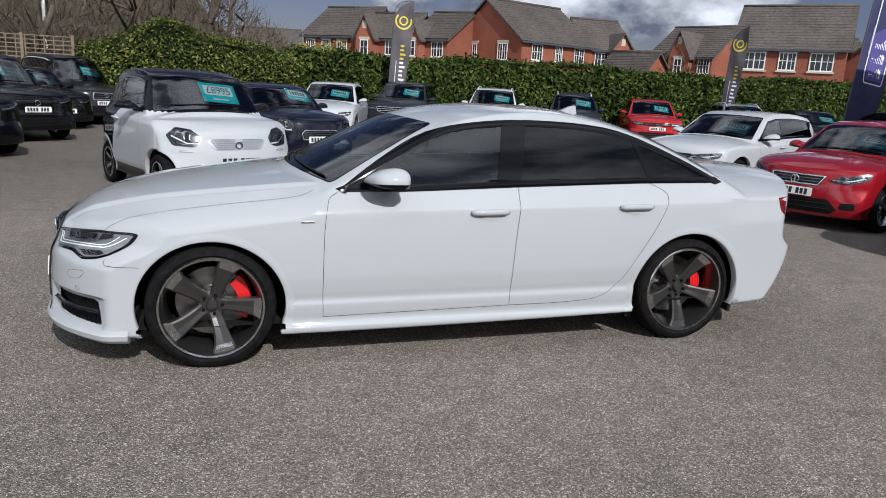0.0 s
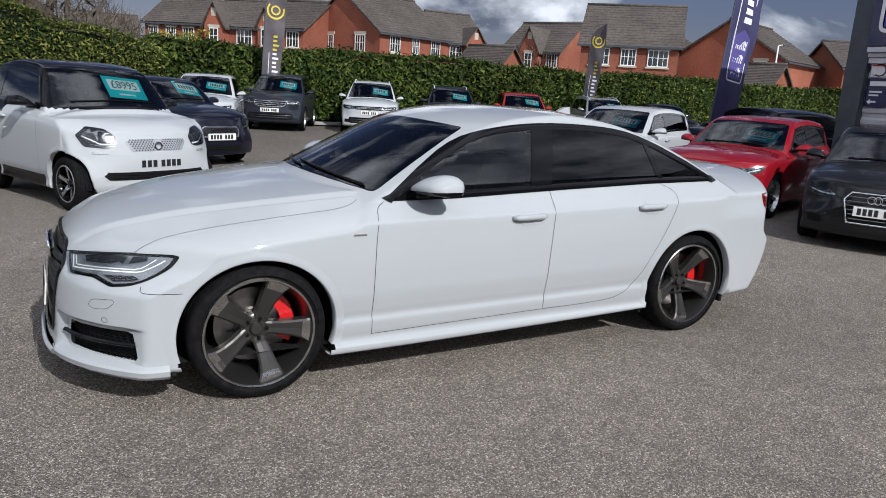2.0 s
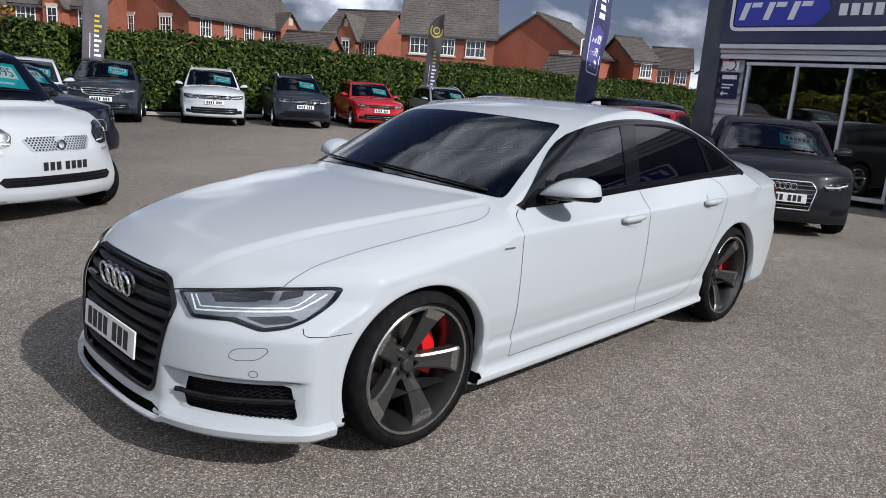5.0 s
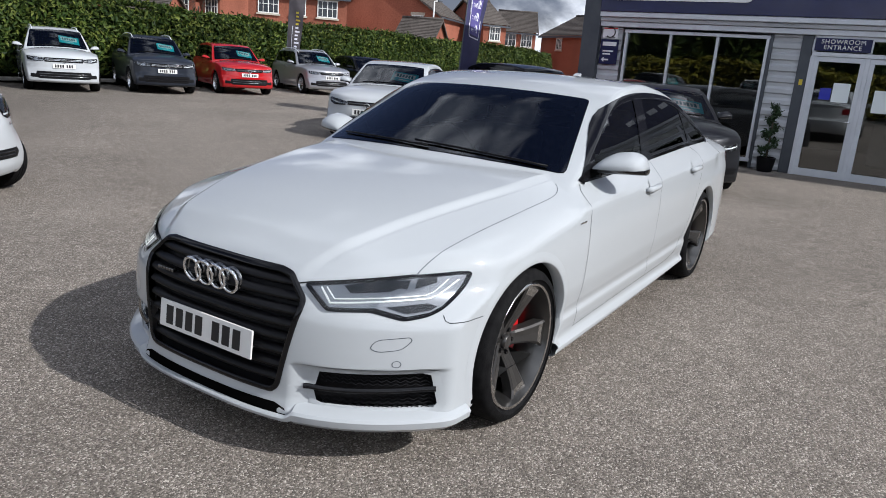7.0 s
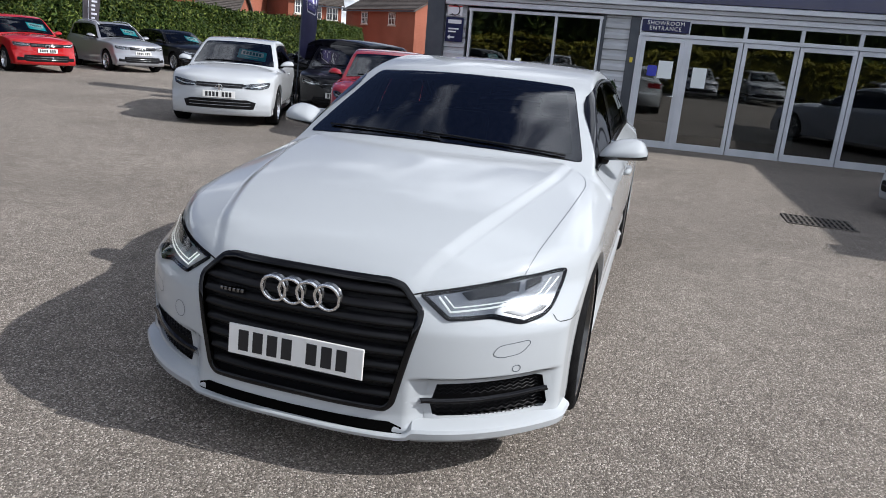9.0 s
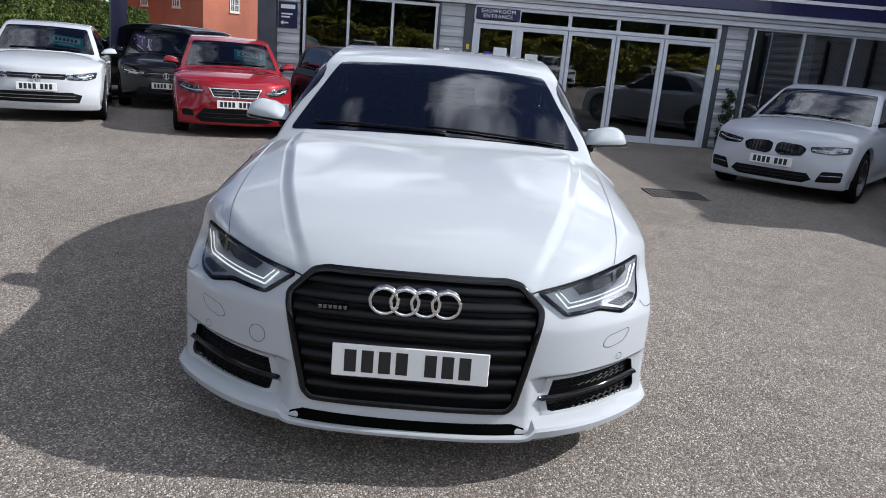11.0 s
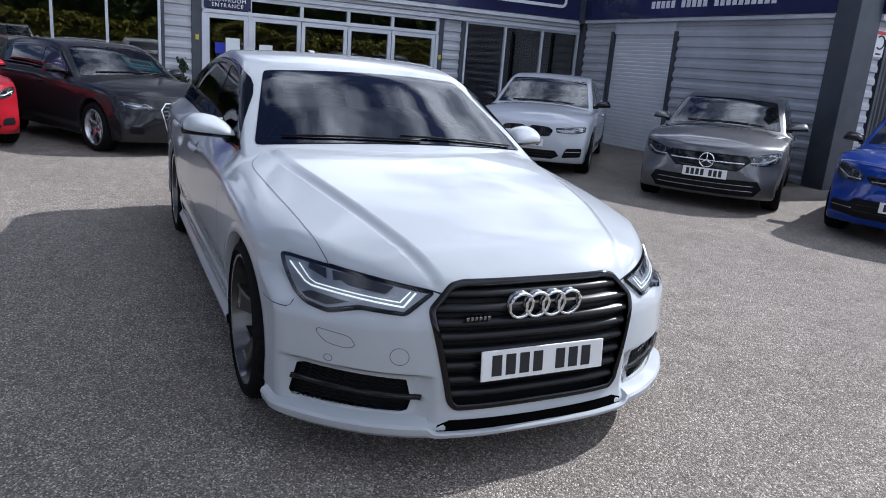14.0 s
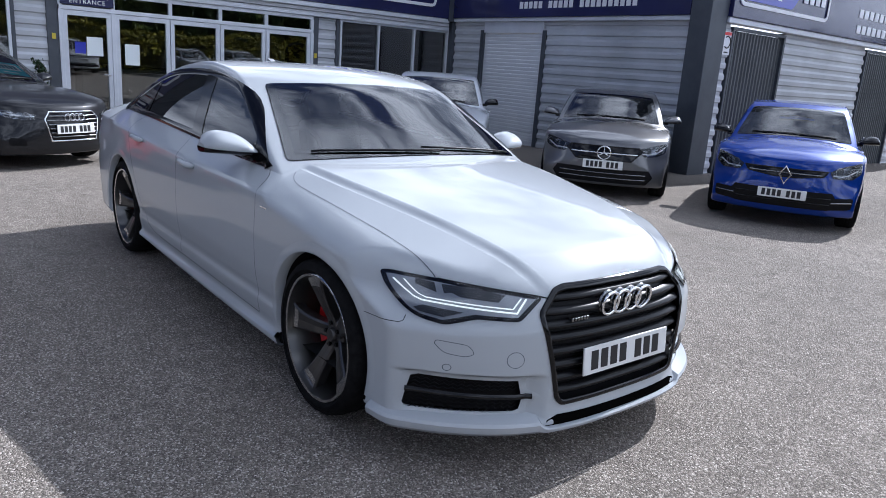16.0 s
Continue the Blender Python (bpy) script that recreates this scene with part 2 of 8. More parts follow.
base("lamp_inner", (0.05, 0.052, 0.056), 0.25, 0.6)
base("lamp_grey", (0.55, 0.57, 0.60), 0.18, 0.6)


def lamp_facets():
    """Random bright and dark cells: a reflector's glints painted as colour behind a headlight's cover."""
    m = base("lamp_facets", (0.3, 0.31, 0.33), 0.15, 0.8)
    t = m.node_tree
    co = nd(t, "ShaderNodeTexCoord")
    mp = nd(t, "ShaderNodeMapping")
    mp.inputs["Scale"].default_value = (1.0, 1.0, 1.8)
    t.links.new(co.outputs["Object"], mp.inputs["Vector"])
    v = nd(t, "ShaderNodeTexVoronoi", Scale=22.0, Randomness=0.9)
    t.links.new(mp.outputs[0], v.inputs["Vector"])
    sp = nd(t, "ShaderNodeSeparateColor")
    t.links.new(v.outputs["Color"], sp.inputs[0])
    r = nd(t, "ShaderNodeValToRGB")
    e = r.color_ramp.elements
    e[0].position, e[0].color = 0.30, (0.03, 0.031, 0.034, 1)
    e[1].position, e[1].color = 0.80, (0.42, 0.44, 0.47, 1)
    t.links.new(sp.outputs[0], r.inputs["Fac"])
    t.links.new(r.outputs[0], t.nodes["Principled BSDF"].inputs["Base Color"])


lamp_facets()
base("lamp_bezel", (0.33, 0.345, 0.37), 0.24, 0.45)
led = base("led", (0.85, 0.87, 0.90), 0.15, 0.0, 0.8)
led.node_tree.nodes["Principled BSDF"].inputs["Emission Color"].default_value = (0.98, 1.0, 0.86, 1)
led.node_tree.nodes["Principled BSDF"].inputs["Emission Strength"].default_value = 0.5
base("strip_clear", (0.75, 0.77, 0.80), 0.2, 0.0, 0.5)
base("lamp_red", (0.14, 0.004, 0.006), 0.12, 0, 0.8)
base("plate_white", (0.74, 0.74, 0.72), 0.45)
base("plate_yellow", (0.7, 0.52, 0.06), 0.45)
base("ink", (0.012, 0.012, 0.014), 0.5)
textured("cabin", (0.018, 0.018, 0.019), (0.034, 0.033, 0.032), 20, 0.8)
textured("cabin_light", (0.26, 0.25, 0.235), (0.33, 0.32, 0.30), 20, 0.85)
base("price_cyan", (0.03, 0.52, 0.60), 0.45)
base("price_white", (0.78, 0.84, 0.85), 0.5)
base("price_ink", (0.01, 0.16, 0.20), 0.5)
glass("windscreen_glass", (0.80, 0.84, 0.83), 2.25)
glass("far_windscreen", (0.55, 0.58, 0.57), 2.1)
glass("privacy_glass", (0.05, 0.052, 0.055), 1.6)
glass("side_glass", (0.42, 0.45, 0.44), 1.9)
glass("lamp_glass", (0.92, 0.93, 0.94), 1.45)
glass("shop_glass", (0.62, 0.65, 0.65), 2.3)
textured("cladding", (0.45, 0.47, 0.50), (0.53, 0.55, 0.58), 1.5, 0.42, 0.05, 30, metal=0.1, big=0.5)
textured("cladding_dark", (0.055, 0.062, 0.068), (0.075, 0.083, 0.09), 1.5, 0.45, 0.05, 30, metal=0.2)
textured("frame_grey", (0.055, 0.063, 0.078), (0.075, 0.085, 0.10), 3, 0.45, metal=0.2)
textured("frame_silver", (0.58, 0.61, 0.66), (0.66, 0.69, 0.74), 3, 0.4, metal=0.15)
textured("shutter_white", (0.60, 0.62, 0.65), (0.66, 0.68, 0.70), 2, 0.5)
textured("fascia_navy", (0.008, 0.010, 0.060), (0.012, 0.015, 0.080), 1.2, 0.22, coat=0.4)
base("sign_blue", (0.02, 0.03, 0.42), 0.3, 0, 0.4)
base("sign_white", (0.78, 0.79, 0.82), 0.4)
base("sign_red", (0.6, 0.03, 0.03), 0.4)
textured("flag_navy", (0.028, 0.028, 0.085), (0.042, 0.042, 0.115), 4, 0.75, 0.1, 60)
textured("flag_grey", (0.075, 0.067, 0.075), (0.10, 0.09, 0.10), 4, 0.75, 0.1, 60)
base("flag_yellow", (0.62, 0.50, 0.05), 0.7)
base("flag_white", (0.74, 0.74, 0.82), 0.7)
base("flag_violet", (0.085, 0.07, 0.26), 0.7)
base("pole_white", (0.7, 0.7, 0.7), 0.4)
textured("room_floor", (0.26, 0.16, 0.11), (0.33, 0.21, 0.15), 1.5, 0.35)
textured("room_wall", (0.30, 0.30, 0.30), (0.36, 0.36, 0.36), 1.0, 0.8)
textured("brick_red", (0.24, 0.085, 0.055), (0.34, 0.13, 0.085), 9, 0.9, 0.3, 40, rand=0.12, big=0.35)
textured("mortar", (0.36, 0.30, 0.26), (0.42, 0.36, 0.31), 9, 0.9)
textured("roof_tile", (0.075, 0.066, 0.060), (0.125, 0.11, 0.10), 5, 0.85, 0.3, 30, rand=0.1, big=0.4)
base("upvc", (0.74, 0.74, 0.72), 0.4)
textured("stone_lintel", (0.42, 0.38, 0.31), (0.52, 0.47, 0.39), 6, 0.85)
base("house_glass", (0.03, 0.035, 0.04), 0.04, 0, 0.6)
textured("kerb_stone", (0.26, 0.25, 0.23), (0.36, 0.34, 0.31), 8, 0.9, 0.3)
textured("soil", (0.045, 0.036, 0.025), (0.085, 0.068, 0.047), 2.5, 0.95, 0.6, 14, big=0.3)
textured("bark", (0.065, 0.054, 0.041), (0.13, 0.108, 0.084), 5, 0.95, 0.7, 25, stretch=(1, 1, 0.25))
textured("fence_wood", (0.14, 0.11, 0.075), (0.22, 0.175, 0.12), 6, 0.85, 0.3)
textured("iron", (0.10, 0.09, 0.08), (0.16, 0.145, 0.13), 20, 0.7, 0.2, metal=0.6)
textured("topiary", (0.012, 0.03, 0.012), (0.03, 0.06, 0.02), 20, 0.8)


def leaf(name, dark, mid, light):
    m = base(name, mid, 0.5)
    t = m.node_tree
    b = t.nodes["Principled BSDF"]
    g = nd(t, "ShaderNodeNewGeometry")
    r = nd(t, "ShaderNodeValToRGB")
    r.color_ramp.elements[0].color, r.color_ramp.elements[1].color = (*dark, 1), (*light, 1)
    k = r.color_ramp.elements.new(0.55)
    k.color = (*mid, 1)
    t.links.new(g.outputs["Random Per Island"], r.inputs["Fac"])
    co = nd(t, "ShaderNodeTexCoord")
    n = nd(t, "ShaderNodeTexNoise", Scale=0.55, Detail=4.0)
    t.links.new(co.outputs["Object"], n.inputs["Vector"])
    mr = nd(t, "ShaderNodeMapRange", From_Min=0.3, From_Max=0.7, To_Min=0.62, To_Max=1.25)
    t.links.new(n.outputs["Fac"], mr.inputs["Value"])
    mx = nd(t, "ShaderNodeMix", data_type="RGBA", blend_type="MULTIPLY", Factor=1.0)
    t.links.new(r.outputs[0], mx.inputs["A"])
    t.links.new(mr.outputs[0], mx.inputs["B"])
    t.links.new(mx.outputs["Result"], b.inputs["Base Color"])
    b.inputs["Subsurface Weight"].default_value = 0.0
    return m


leaf("hedge_leaf", (0.010, 0.022, 0.005), (0.034, 0.058, 0.011), (0.12, 0.145, 0.03))
leaf("laurel_leaf", (0.012, 0.026, 0.006), (0.04, 0.062, 0.012), (0.24, 0.24, 0.06))
leaf("golden_leaf", (0.12, 0.12, 0.02), (0.22, 0.20, 0.03), (0.34, 0.30, 0.05))
# near black: the shade deep in the hedges is put into this colour
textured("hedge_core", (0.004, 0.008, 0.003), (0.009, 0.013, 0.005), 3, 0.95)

for pale in ("white_paint", "smart_white", "bmw_white"):
    MATS[pale].node_tree.nodes["Principled BSDF"].inputs["Coat IOR"].default_value = 1.42
for dark in ("black_paint", "navy_paint", "grey_paint", "slate_paint"):
    MATS[dark].node_tree.nodes["Principled BSDF"].inputs["Coat Weight"].default_value = 0.6
for dull in ("rubber", "underbody", "cabin", "black_trim", "hedge_leaf", "laurel_leaf", "golden_leaf", "hedge_core", "soil", "bark", "asphalt", "roof_tile", "brick_red", "alloy_dark"):
    MATS[dull].node_tree.nodes["Principled BSDF"].inputs["Specular IOR Level"].default_value = 0.10
MATS["rubber"].node_tree.nodes["Principled BSDF"].inputs["Specular IOR Level"].default_value = 0.05

# ---- mesh tools ----
from mathutils.geometry import delaunay_2d_cdt


def finish(name, me, mat, parent=None, label="", smooth=False, angle=None):
    if smooth:
        me.polygons.foreach_set("use_smooth", [True] * len(me.polygons))
        if angle:
            me.set_sharp_from_angle(angle=radians(angle))
    mats = mat if isinstance(mat, (list, tuple)) else [mat]
    for m in mats:
        me.materials.append(MATS[m] if isinstance(m, str) else m)
    ob = new(name, me)
    if parent:
        ob.parent = parent
    if label:
        ob["label"] = label
    return ob


def part(name, bm, mat, parent=None, label="", smooth=False, angle=None):
    """One mesh object from a bmesh."""
    me = bpy.data.meshes.new(name)
    bm.normal_update()
    bm.to_mesh(me)
    bm.free()
    return finish(name, me, mat, parent, label, smooth, angle)


def from_arrays(name, verts, faces, mat, parent=None, label="", smooth=True, angle=None):
    me = bpy.data.meshes.new(name)
    me.from_pydata([tuple(v) for v in verts], [], [tuple(f) for f in faces])
    me.validate()
    return finish(name, me, mat, parent, label, smooth, angle)


def empty(name, m, label, category, group=""):
    ob = new(name)
    ob.empty_display_size = 0.1
    ob.matrix_world = m
    return tagged(ob, label, category, group)


def add_box(bm, lo, hi, bevel=0.0, m=None):
    """A box between two corners, its edges rounded."""
    lo, hi = Vector(lo), Vector(hi)
    r = bmesh.ops.create_cube(bm, size=1.0)
    vs = r["verts"]
    for v in vs:
        v.co = Vector(((lo.x + hi.x) / 2 + v.co.x * (hi.x - lo.x), (lo.y + hi.y) / 2 + v.co.y * (hi.y - lo.y), (lo.z + hi.z) / 2 + v.co.z * (hi.z - lo.z)))
    if bevel:
        es = list({e for v in vs for e in v.link_edges})
        r = bmesh.ops.bevel(bm, geom=es, offset=bevel, segments=2, affect="EDGES", profile=0.5)
        vs = list({v for f in r["faces"] for v in f.verts} | {v for v in vs if v.is_valid})
    if m is not None:
        bmesh.ops.transform(bm, matrix=m, verts=vs)
    return vs


def box(name, lo, hi, mat, parent=None, label="", bevel=0.0, m=None):
    bm = bmesh.new()
    add_box(bm, lo, hi, bevel, m)
    return part(name, bm, mat, parent, label)


def add_prism(bm, poly, lo, hi, axis="y"):
    """A closed polygon of 2D points, drawn out along an axis from lo to hi."""
    def at(p, d):
        return {"x": (d, p[0], p[1]), "y": (p[0], d, p[1]), "z": (p[0], p[1], d)}[axis]
    a = [bm.verts.new(at(p, lo)) for p in poly]
    b = [bm.verts.new(at(p, hi)) for p in poly]
    n = len(poly)
    fs = [bm.faces.new(a[::-1]), bm.faces.new(b)]
    for i in range(n):
        fs.append(bm.faces.new((a[i], a[(i + 1) % n], b[(i + 1) % n], b[i])))
    bmesh.ops.recalc_face_normals(bm, faces=fs)
    return a + b


def lathe(profile, segs, axis="y"):
    """Points (r, h) turned about an axis: vertices and faces."""
    n = len(profile)
    vs, fs = [], []
    for k in range(segs):
        a = 2 * math.pi * k / segs
        for r, h in profile:
            c, s = r * math.cos(a), r * math.sin(a)
            vs.append({"y": (c, h, s), "z": (c, s, h), "x": (h, c, s)}[axis])
    for k in range(segs):
        k2 = (k + 1) % segs
        for i in range(n - 1):
            fs.append((k * n + i, k * n + i + 1, k2 * n + i + 1, k2 * n + i))
    return vs, fs


def tube(path, radius, segs=8, closed=False):
    """A round bar along 3D points: vertices and faces. radius may be a list."""
    path = [Vector(p) for p in path]
    n = len(path)
    rad = radius if isinstance(radius, (list, tuple)) else [radius] * n
    vs, fs = [], []
    up = Vector((0, 0, 1))
    for i, p in enumerate(path):
        a = path[(i - 1) % n] if closed or i else path[i]
        b = path[(i + 1) % n] if closed or i < n - 1 else path[i]
        d = (b - a).normalized()
        ref = up if abs(d.dot(up)) < 0.95 else Vector((1, 0, 0))
        s = d.cross(ref).normalized()
        w = s.cross(d)
        for k in range(segs):
            t = 2 * math.pi * k / segs
            vs.append(p + rad[i] * (math.cos(t) * s + math.sin(t) * w))
    last = n if closed else n - 1
    for i in range(last):
        j = (i + 1) % n
        for k in range(segs):
            k2 = (k + 1) % segs
            fs.append((i * segs + k, i * segs + k2, j * segs + k2, j * segs + k))
    if not closed:
        fs.append(tuple(range(segs))[::-1])
        fs.append(tuple((n - 1) * segs + k for k in range(segs)))
    return vs, fs


def lettering(name, text, size, mat, m, parent=None, label="", depth=0.002, spacing=1.0, squeeze=1.0):
    """Words in the built-in font, as a mesh, centred at the pose m."""
    cu = bpy.data.curves.new(name, "FONT")
    cu.body, cu.size, cu.extrude, cu.align_x, cu.align_y, cu.space_character = text, size, depth, "CENTER", "CENTER", spacing
    tmp = bpy.data.objects.new(name, cu)
    scene.collection.objects.link(tmp)
    me = bpy.data.meshes.new_from_object(tmp.evaluated_get(bpy.context.evaluated_depsgraph_get()))
    bpy.data.objects.remove(tmp)
    me.name = name
    me.transform(Matrix.Diagonal((squeeze, 1, 1, 1)))
    me.materials.clear()
    ob = finish(name, me, mat, parent, label)
    ob.matrix_basis = m
    return ob


def smooth_path(pts, n=8, closed=False):
    """A Catmull-Rom curve through points of any dimension."""
    p = np.array(pts, float)
    k = len(p)
    out = []
    for i in range(k if closed else k - 1):
        a, b = p[i], p[(i + 1) % k]
        z0 = p[(i - 1) % k] if closed or i else 2 * a - b
        z1 = p[(i + 2) % k] if closed or i < k - 2 else 2 * b - a
        for j in range(n):
            t = j / n
            out.append(0.5 * (2 * a + (b - z0) * t + (2 * z0 - 5 * a + 4 * b - z1) * t * t + (3 * a - z0 - 3 * b + z1) * t ** 3))
    if not closed:
        out.append(p[-1])
    return np.array(out)


def round_poly(pts, r=0.02, n=4):
    """A polygon with its corners rounded."""
    out = []
    k = len(pts)
    for i in range(k):
        a, b, c = (np.array(pts[(i + d) % k], float) for d in (-1, 0, 1))
        la, lc = np.linalg.norm(a - b), np.linalg.norm(c - b)
        q = min(r, la * 0.45, lc * 0.45)
        p0, p1 = b + (a - b) / la * q, b + (c - b) / lc * q
        for j in range(n + 1):
            t = j / n
            out.append((1 - t) ** 2 * p0 + 2 * t * (1 - t) * b + t * t * p1)
    return np.array(out)


def dense(poly, step):
    """A closed polygon with points no further apart than step."""
    poly = np.array(poly, float)
    out = []
    for i in range(len(poly)):
        a, b = poly[i], poly[(i + 1) % len(poly)]
        k = max(1, int(np.ceil(np.linalg.norm(b - a) / step)))
        out += [a + (b - a) * j / k for j in range(k)]
    return np.array(out)


def inside(poly, pts):
    poly, pts = np.asarray(poly, float), np.asarray(pts, float)
    x, y = pts[:, 0], pts[:, 1]
    res = np.zeros(len(pts), bool)
    j = len(poly) - 1
    for i in range(len(poly)):
        xi, yi = poly[i]
        xj, yj = poly[j]
        with np.errstate(divide="ignore", invalid="ignore"):
            hit = ((yi > y) != (yj > y)) & (x < (xj - xi) * (y - yi) / (yj - yi + 1e-12) + xi)
        res ^= hit
        j = i
    return res


def inset(poly, d):
    """The polygon drawn in by d (out, if negative)."""
    p = np.asarray(poly, float)
    area = 0.5 * np.sum(p[:, 0] * np.roll(p[:, 1], -1) - np.roll(p[:, 0], -1) * p[:, 1])
    s = 1 if area > 0 else -1
    e = np.roll(p, -1, 0) - p
    e /= np.linalg.norm(e, axis=1)[:, None] + 1e-9
    nrm = np.stack([-e[:, 1], e[:, 0]], 1) * s
    prev = np.roll(nrm, 1, 0)
    m = nrm + prev
    m /= np.maximum(np.linalg.norm(m, axis=1), 0.3)[:, None]
    k = np.maximum((m * nrm).sum(1), 0.45)[:, None]
    return p + m * d / k


def fill2d(poly, step):
    """A polygon filled with an even net of triangles: points and faces."""
    poly = dense(poly, step)
    lo, hi = poly.min(0), poly.max(0)
    gx, gy = np.meshgrid(np.arange(lo[0] + step / 2, hi[0], step), np.arange(lo[1] + step / 2, hi[1], step))
    grid = np.stack([gx.ravel(), gy.ravel()], 1)
    grid = grid[inside(inset(poly, step * 0.45), grid)] if len(grid) else grid
    pts = [Vector(p) for p in np.concatenate([poly, grid])]
    n = len(poly)
    r = delaunay_2d_cdt(pts, [(i, (i + 1) % n) for i in range(n)], [], 1, 1e-6)
    return np.array([tuple(v) for v in r[0]]), [tuple(f) for f in r[2]]


def curve(pts):
    """A monotone cubic through (x, y) points, for arrays."""
    xs, ys = (np.array(c, float) for c in zip(*pts))
    h, dl = np.diff(xs), np.diff(ys) / np.diff(xs)
    m = np.zeros(len(xs))
    if len(xs) > 2:
        w1, w2 = 2 * h[1:] + h[:-1], h[1:] + 2 * h[:-1]
        ok = dl[:-1] * dl[1:] > 0
        m[1:-1] = np.where(ok, (w1 + w2) / (w1 / np.where(ok, dl[:-1], 1) + w2 / np.where(ok, dl[1:], 1)), 0)
    m[0], m[-1] = dl[0], dl[-1]

    x = np.linspace(xs[0], xs[-1], 600)
    i = np.clip(np.searchsorted(xs, x) - 1, 0, len(xs) - 2)
    t = (x - xs[i]) / h[i]
    y = (1 + 2 * t) * (1 - t) ** 2 * ys[i] + t * (1 - t) ** 2 * h[i] * m[i] + t * t * (3 - 2 * t) * ys[i + 1] + t * t * (t - 1) * h[i] * m[i + 1]
    return lambda q: np.interp(q, x, y)


def clamp(x, a, b):
    return np.minimum(np.maximum(x, a), b)


def smax(a, b, k):
    h = clamp(0.5 + 0.5 * (a - b) / k, 0, 1)
    return b + (a - b) * h + k * h * (1 - h)


def step01(a, b, x):
    t = clamp((x - a) / (b - a), 0, 1)
    return t * t * (3 - 2 * t)


# ---- car bodies: u runs back from the front axle, w across (+ is the driver's side), z up ----
class Shell:
    """A car's skin as a solid, from its plan, its profile and its cross-section."""

    def __init__(self, s):
        self.s = s
        self.W, self.bot, self.crease, self.belt = curve(s["W"]), curve(s["bottom"]), curve(s["crease"]), curve(s["belt"])
        self.deck, self.roof = curve(s["deck"]), curve(s["roof"])
        self.side = curve(s["section"])
        self.nose_lo, self.tail = curve(s["nose"]), curve(s["tail"])
        self.zmax = max(z for _, z in s["roof"]) + 0.2
        if "hood" in s:
            # the bonnet's crease and its edge: across and up, by u
            self.hood = [curve([(q[0], q[k]) for q in s["hood"][i]]) for i in (0, 1) for k in (1, 2)]

    def half_width(self, u, z):
        s = self.s
        W, zs, zb = self.W(u), self.crease(u), self.belt(u)
        q = clamp((z - 0.15) / (zs - 0.15), -0.3, 1.0)
        low = W + self.side(q)
        if "end_section" in s:
            e0, e1, e2, e3 = s["end_section"]
            t = np.maximum(1 - step01(e0, e1, u), step01(e2, e3, u))
            flat = -0.045 + 0.045 * step01(-0.02, 0.10, q) - 0.028 * step01(0.78, 1.0, q)
            low = low * (1 - t) + (W + flat) * t
        shelf = clamp((z - zs) / np.maximum(zb - zs, 0.01), 0, 1)
        dz = np.maximum(z - zb, 0)
        up = W + s["section"][-1][1] - shelf * s["shelf"] - s["tumble"] * dz - s["tumble2"] * dz * dz
        return np.where(z < zs, low, up)

    def top(self, u, w):
        s = self.s
        a = np.abs(w)
        ws = np.maximum(self.W(u) + s["section"][-1][1], 0.05)
        zc, zs = self.deck(u), self.crease(u)
        r = clamp(a / ws, 0, 1.25)
        hood = zc - (zc - np.minimum(zs, zc)) * r ** s["deck_p"]
        if "hood" in s:
            wc, hc, wg, hg = (h(u) for h in self.hood)
            wi, hi = wc - 0.06, hc + 0.024
            k = (hc - hg) / (wg - wc)
            d = a - wg
            dome = zc - (zc - hi) * clamp(a / wi, 0, 1) ** 2.2
            fender = hg - k * d - 2.2 * np.maximum(d, 0) ** 2
            slope = np.where(a < wi, dome, np.where(a < wc, hi - (hi - hc) * step01(wi, wc, a), fender))
            t = step01(0.50, 0.80, u)
            hood = slope * (1 - t) + hood * t
        mid = s["mid"]
        ue = np.where(u < mid, np.minimum(u - s["bow"] * a * a, mid), np.maximum(u + s["bow_r"] * a * a, mid))
        roof = self.roof(ue) - s["crown"] * a * a
        return smax(hood, roof, 0.012)

    def front(self, w, z):
        s = self.s
        a = np.abs(w)
        t = step01(s["nose_t"][0], s["nose_t"][1], z)
        plan = (1 - t) * s["plan_lo"][0] * (a / s["plan_lo"][1]) ** s["plan_lo"][2] + t * s["plan_hi"][0] * (a / s["plan_hi"][1]) ** s["plan_hi"][2]
        u = self.nose_lo(z) + plan
        if "pocket" in s:
            # the lower intakes sit in pockets under a brow
            deep, w0, w1, w2, w3, z0, z1 = s["pocket"]
            brow = z1 + 0.02 * (a - w1)
            u = u + deep * step01(w0, w1, a) * (1 - step01(w2, w3, a)) * step01(z0, z0 + 0.02, z) * (1 - step01(brow - 0.014, brow + 0.006, z))
        return u

    def rear(self, w, z):
        a = np.abs(w)
        return self.tail(z) - self.s["plan_r"][0] * (a / self.s["plan_r"][1]) ** self.s["plan_r"][2]

    def f(self, u, w, z):
        k = self.s["round"]
        side = np.abs(w) - self.half_width(u, z)
        d = smax(side, z - self.top(u, w), k)
        d = smax(d, self.front(w, z) - u, k)
        d = smax(d, u - self.rear(w, z), k)
        return smax(d, self.bot(u) - z, 0.03)

    def solve(self, p0, p1, d=0.0, n=7):
        """Where the way from p0 (inside) to p1 (outside) leaves the skin drawn in by d."""
        way = p1 - p0
        at = lambda m: self.f(*(p0 + way * m[:, None]).T) + d
        lo, hi = np.zeros(len(p0)), np.ones(len(p0))
        for _ in range(4):
            m = 0.5 * (lo + hi)
            out = at(m) > 0
            hi, lo = np.where(out, m, hi), np.where(out, lo, m)
        fl, fh = at(lo), at(hi)
        last = np.zeros(len(p0))
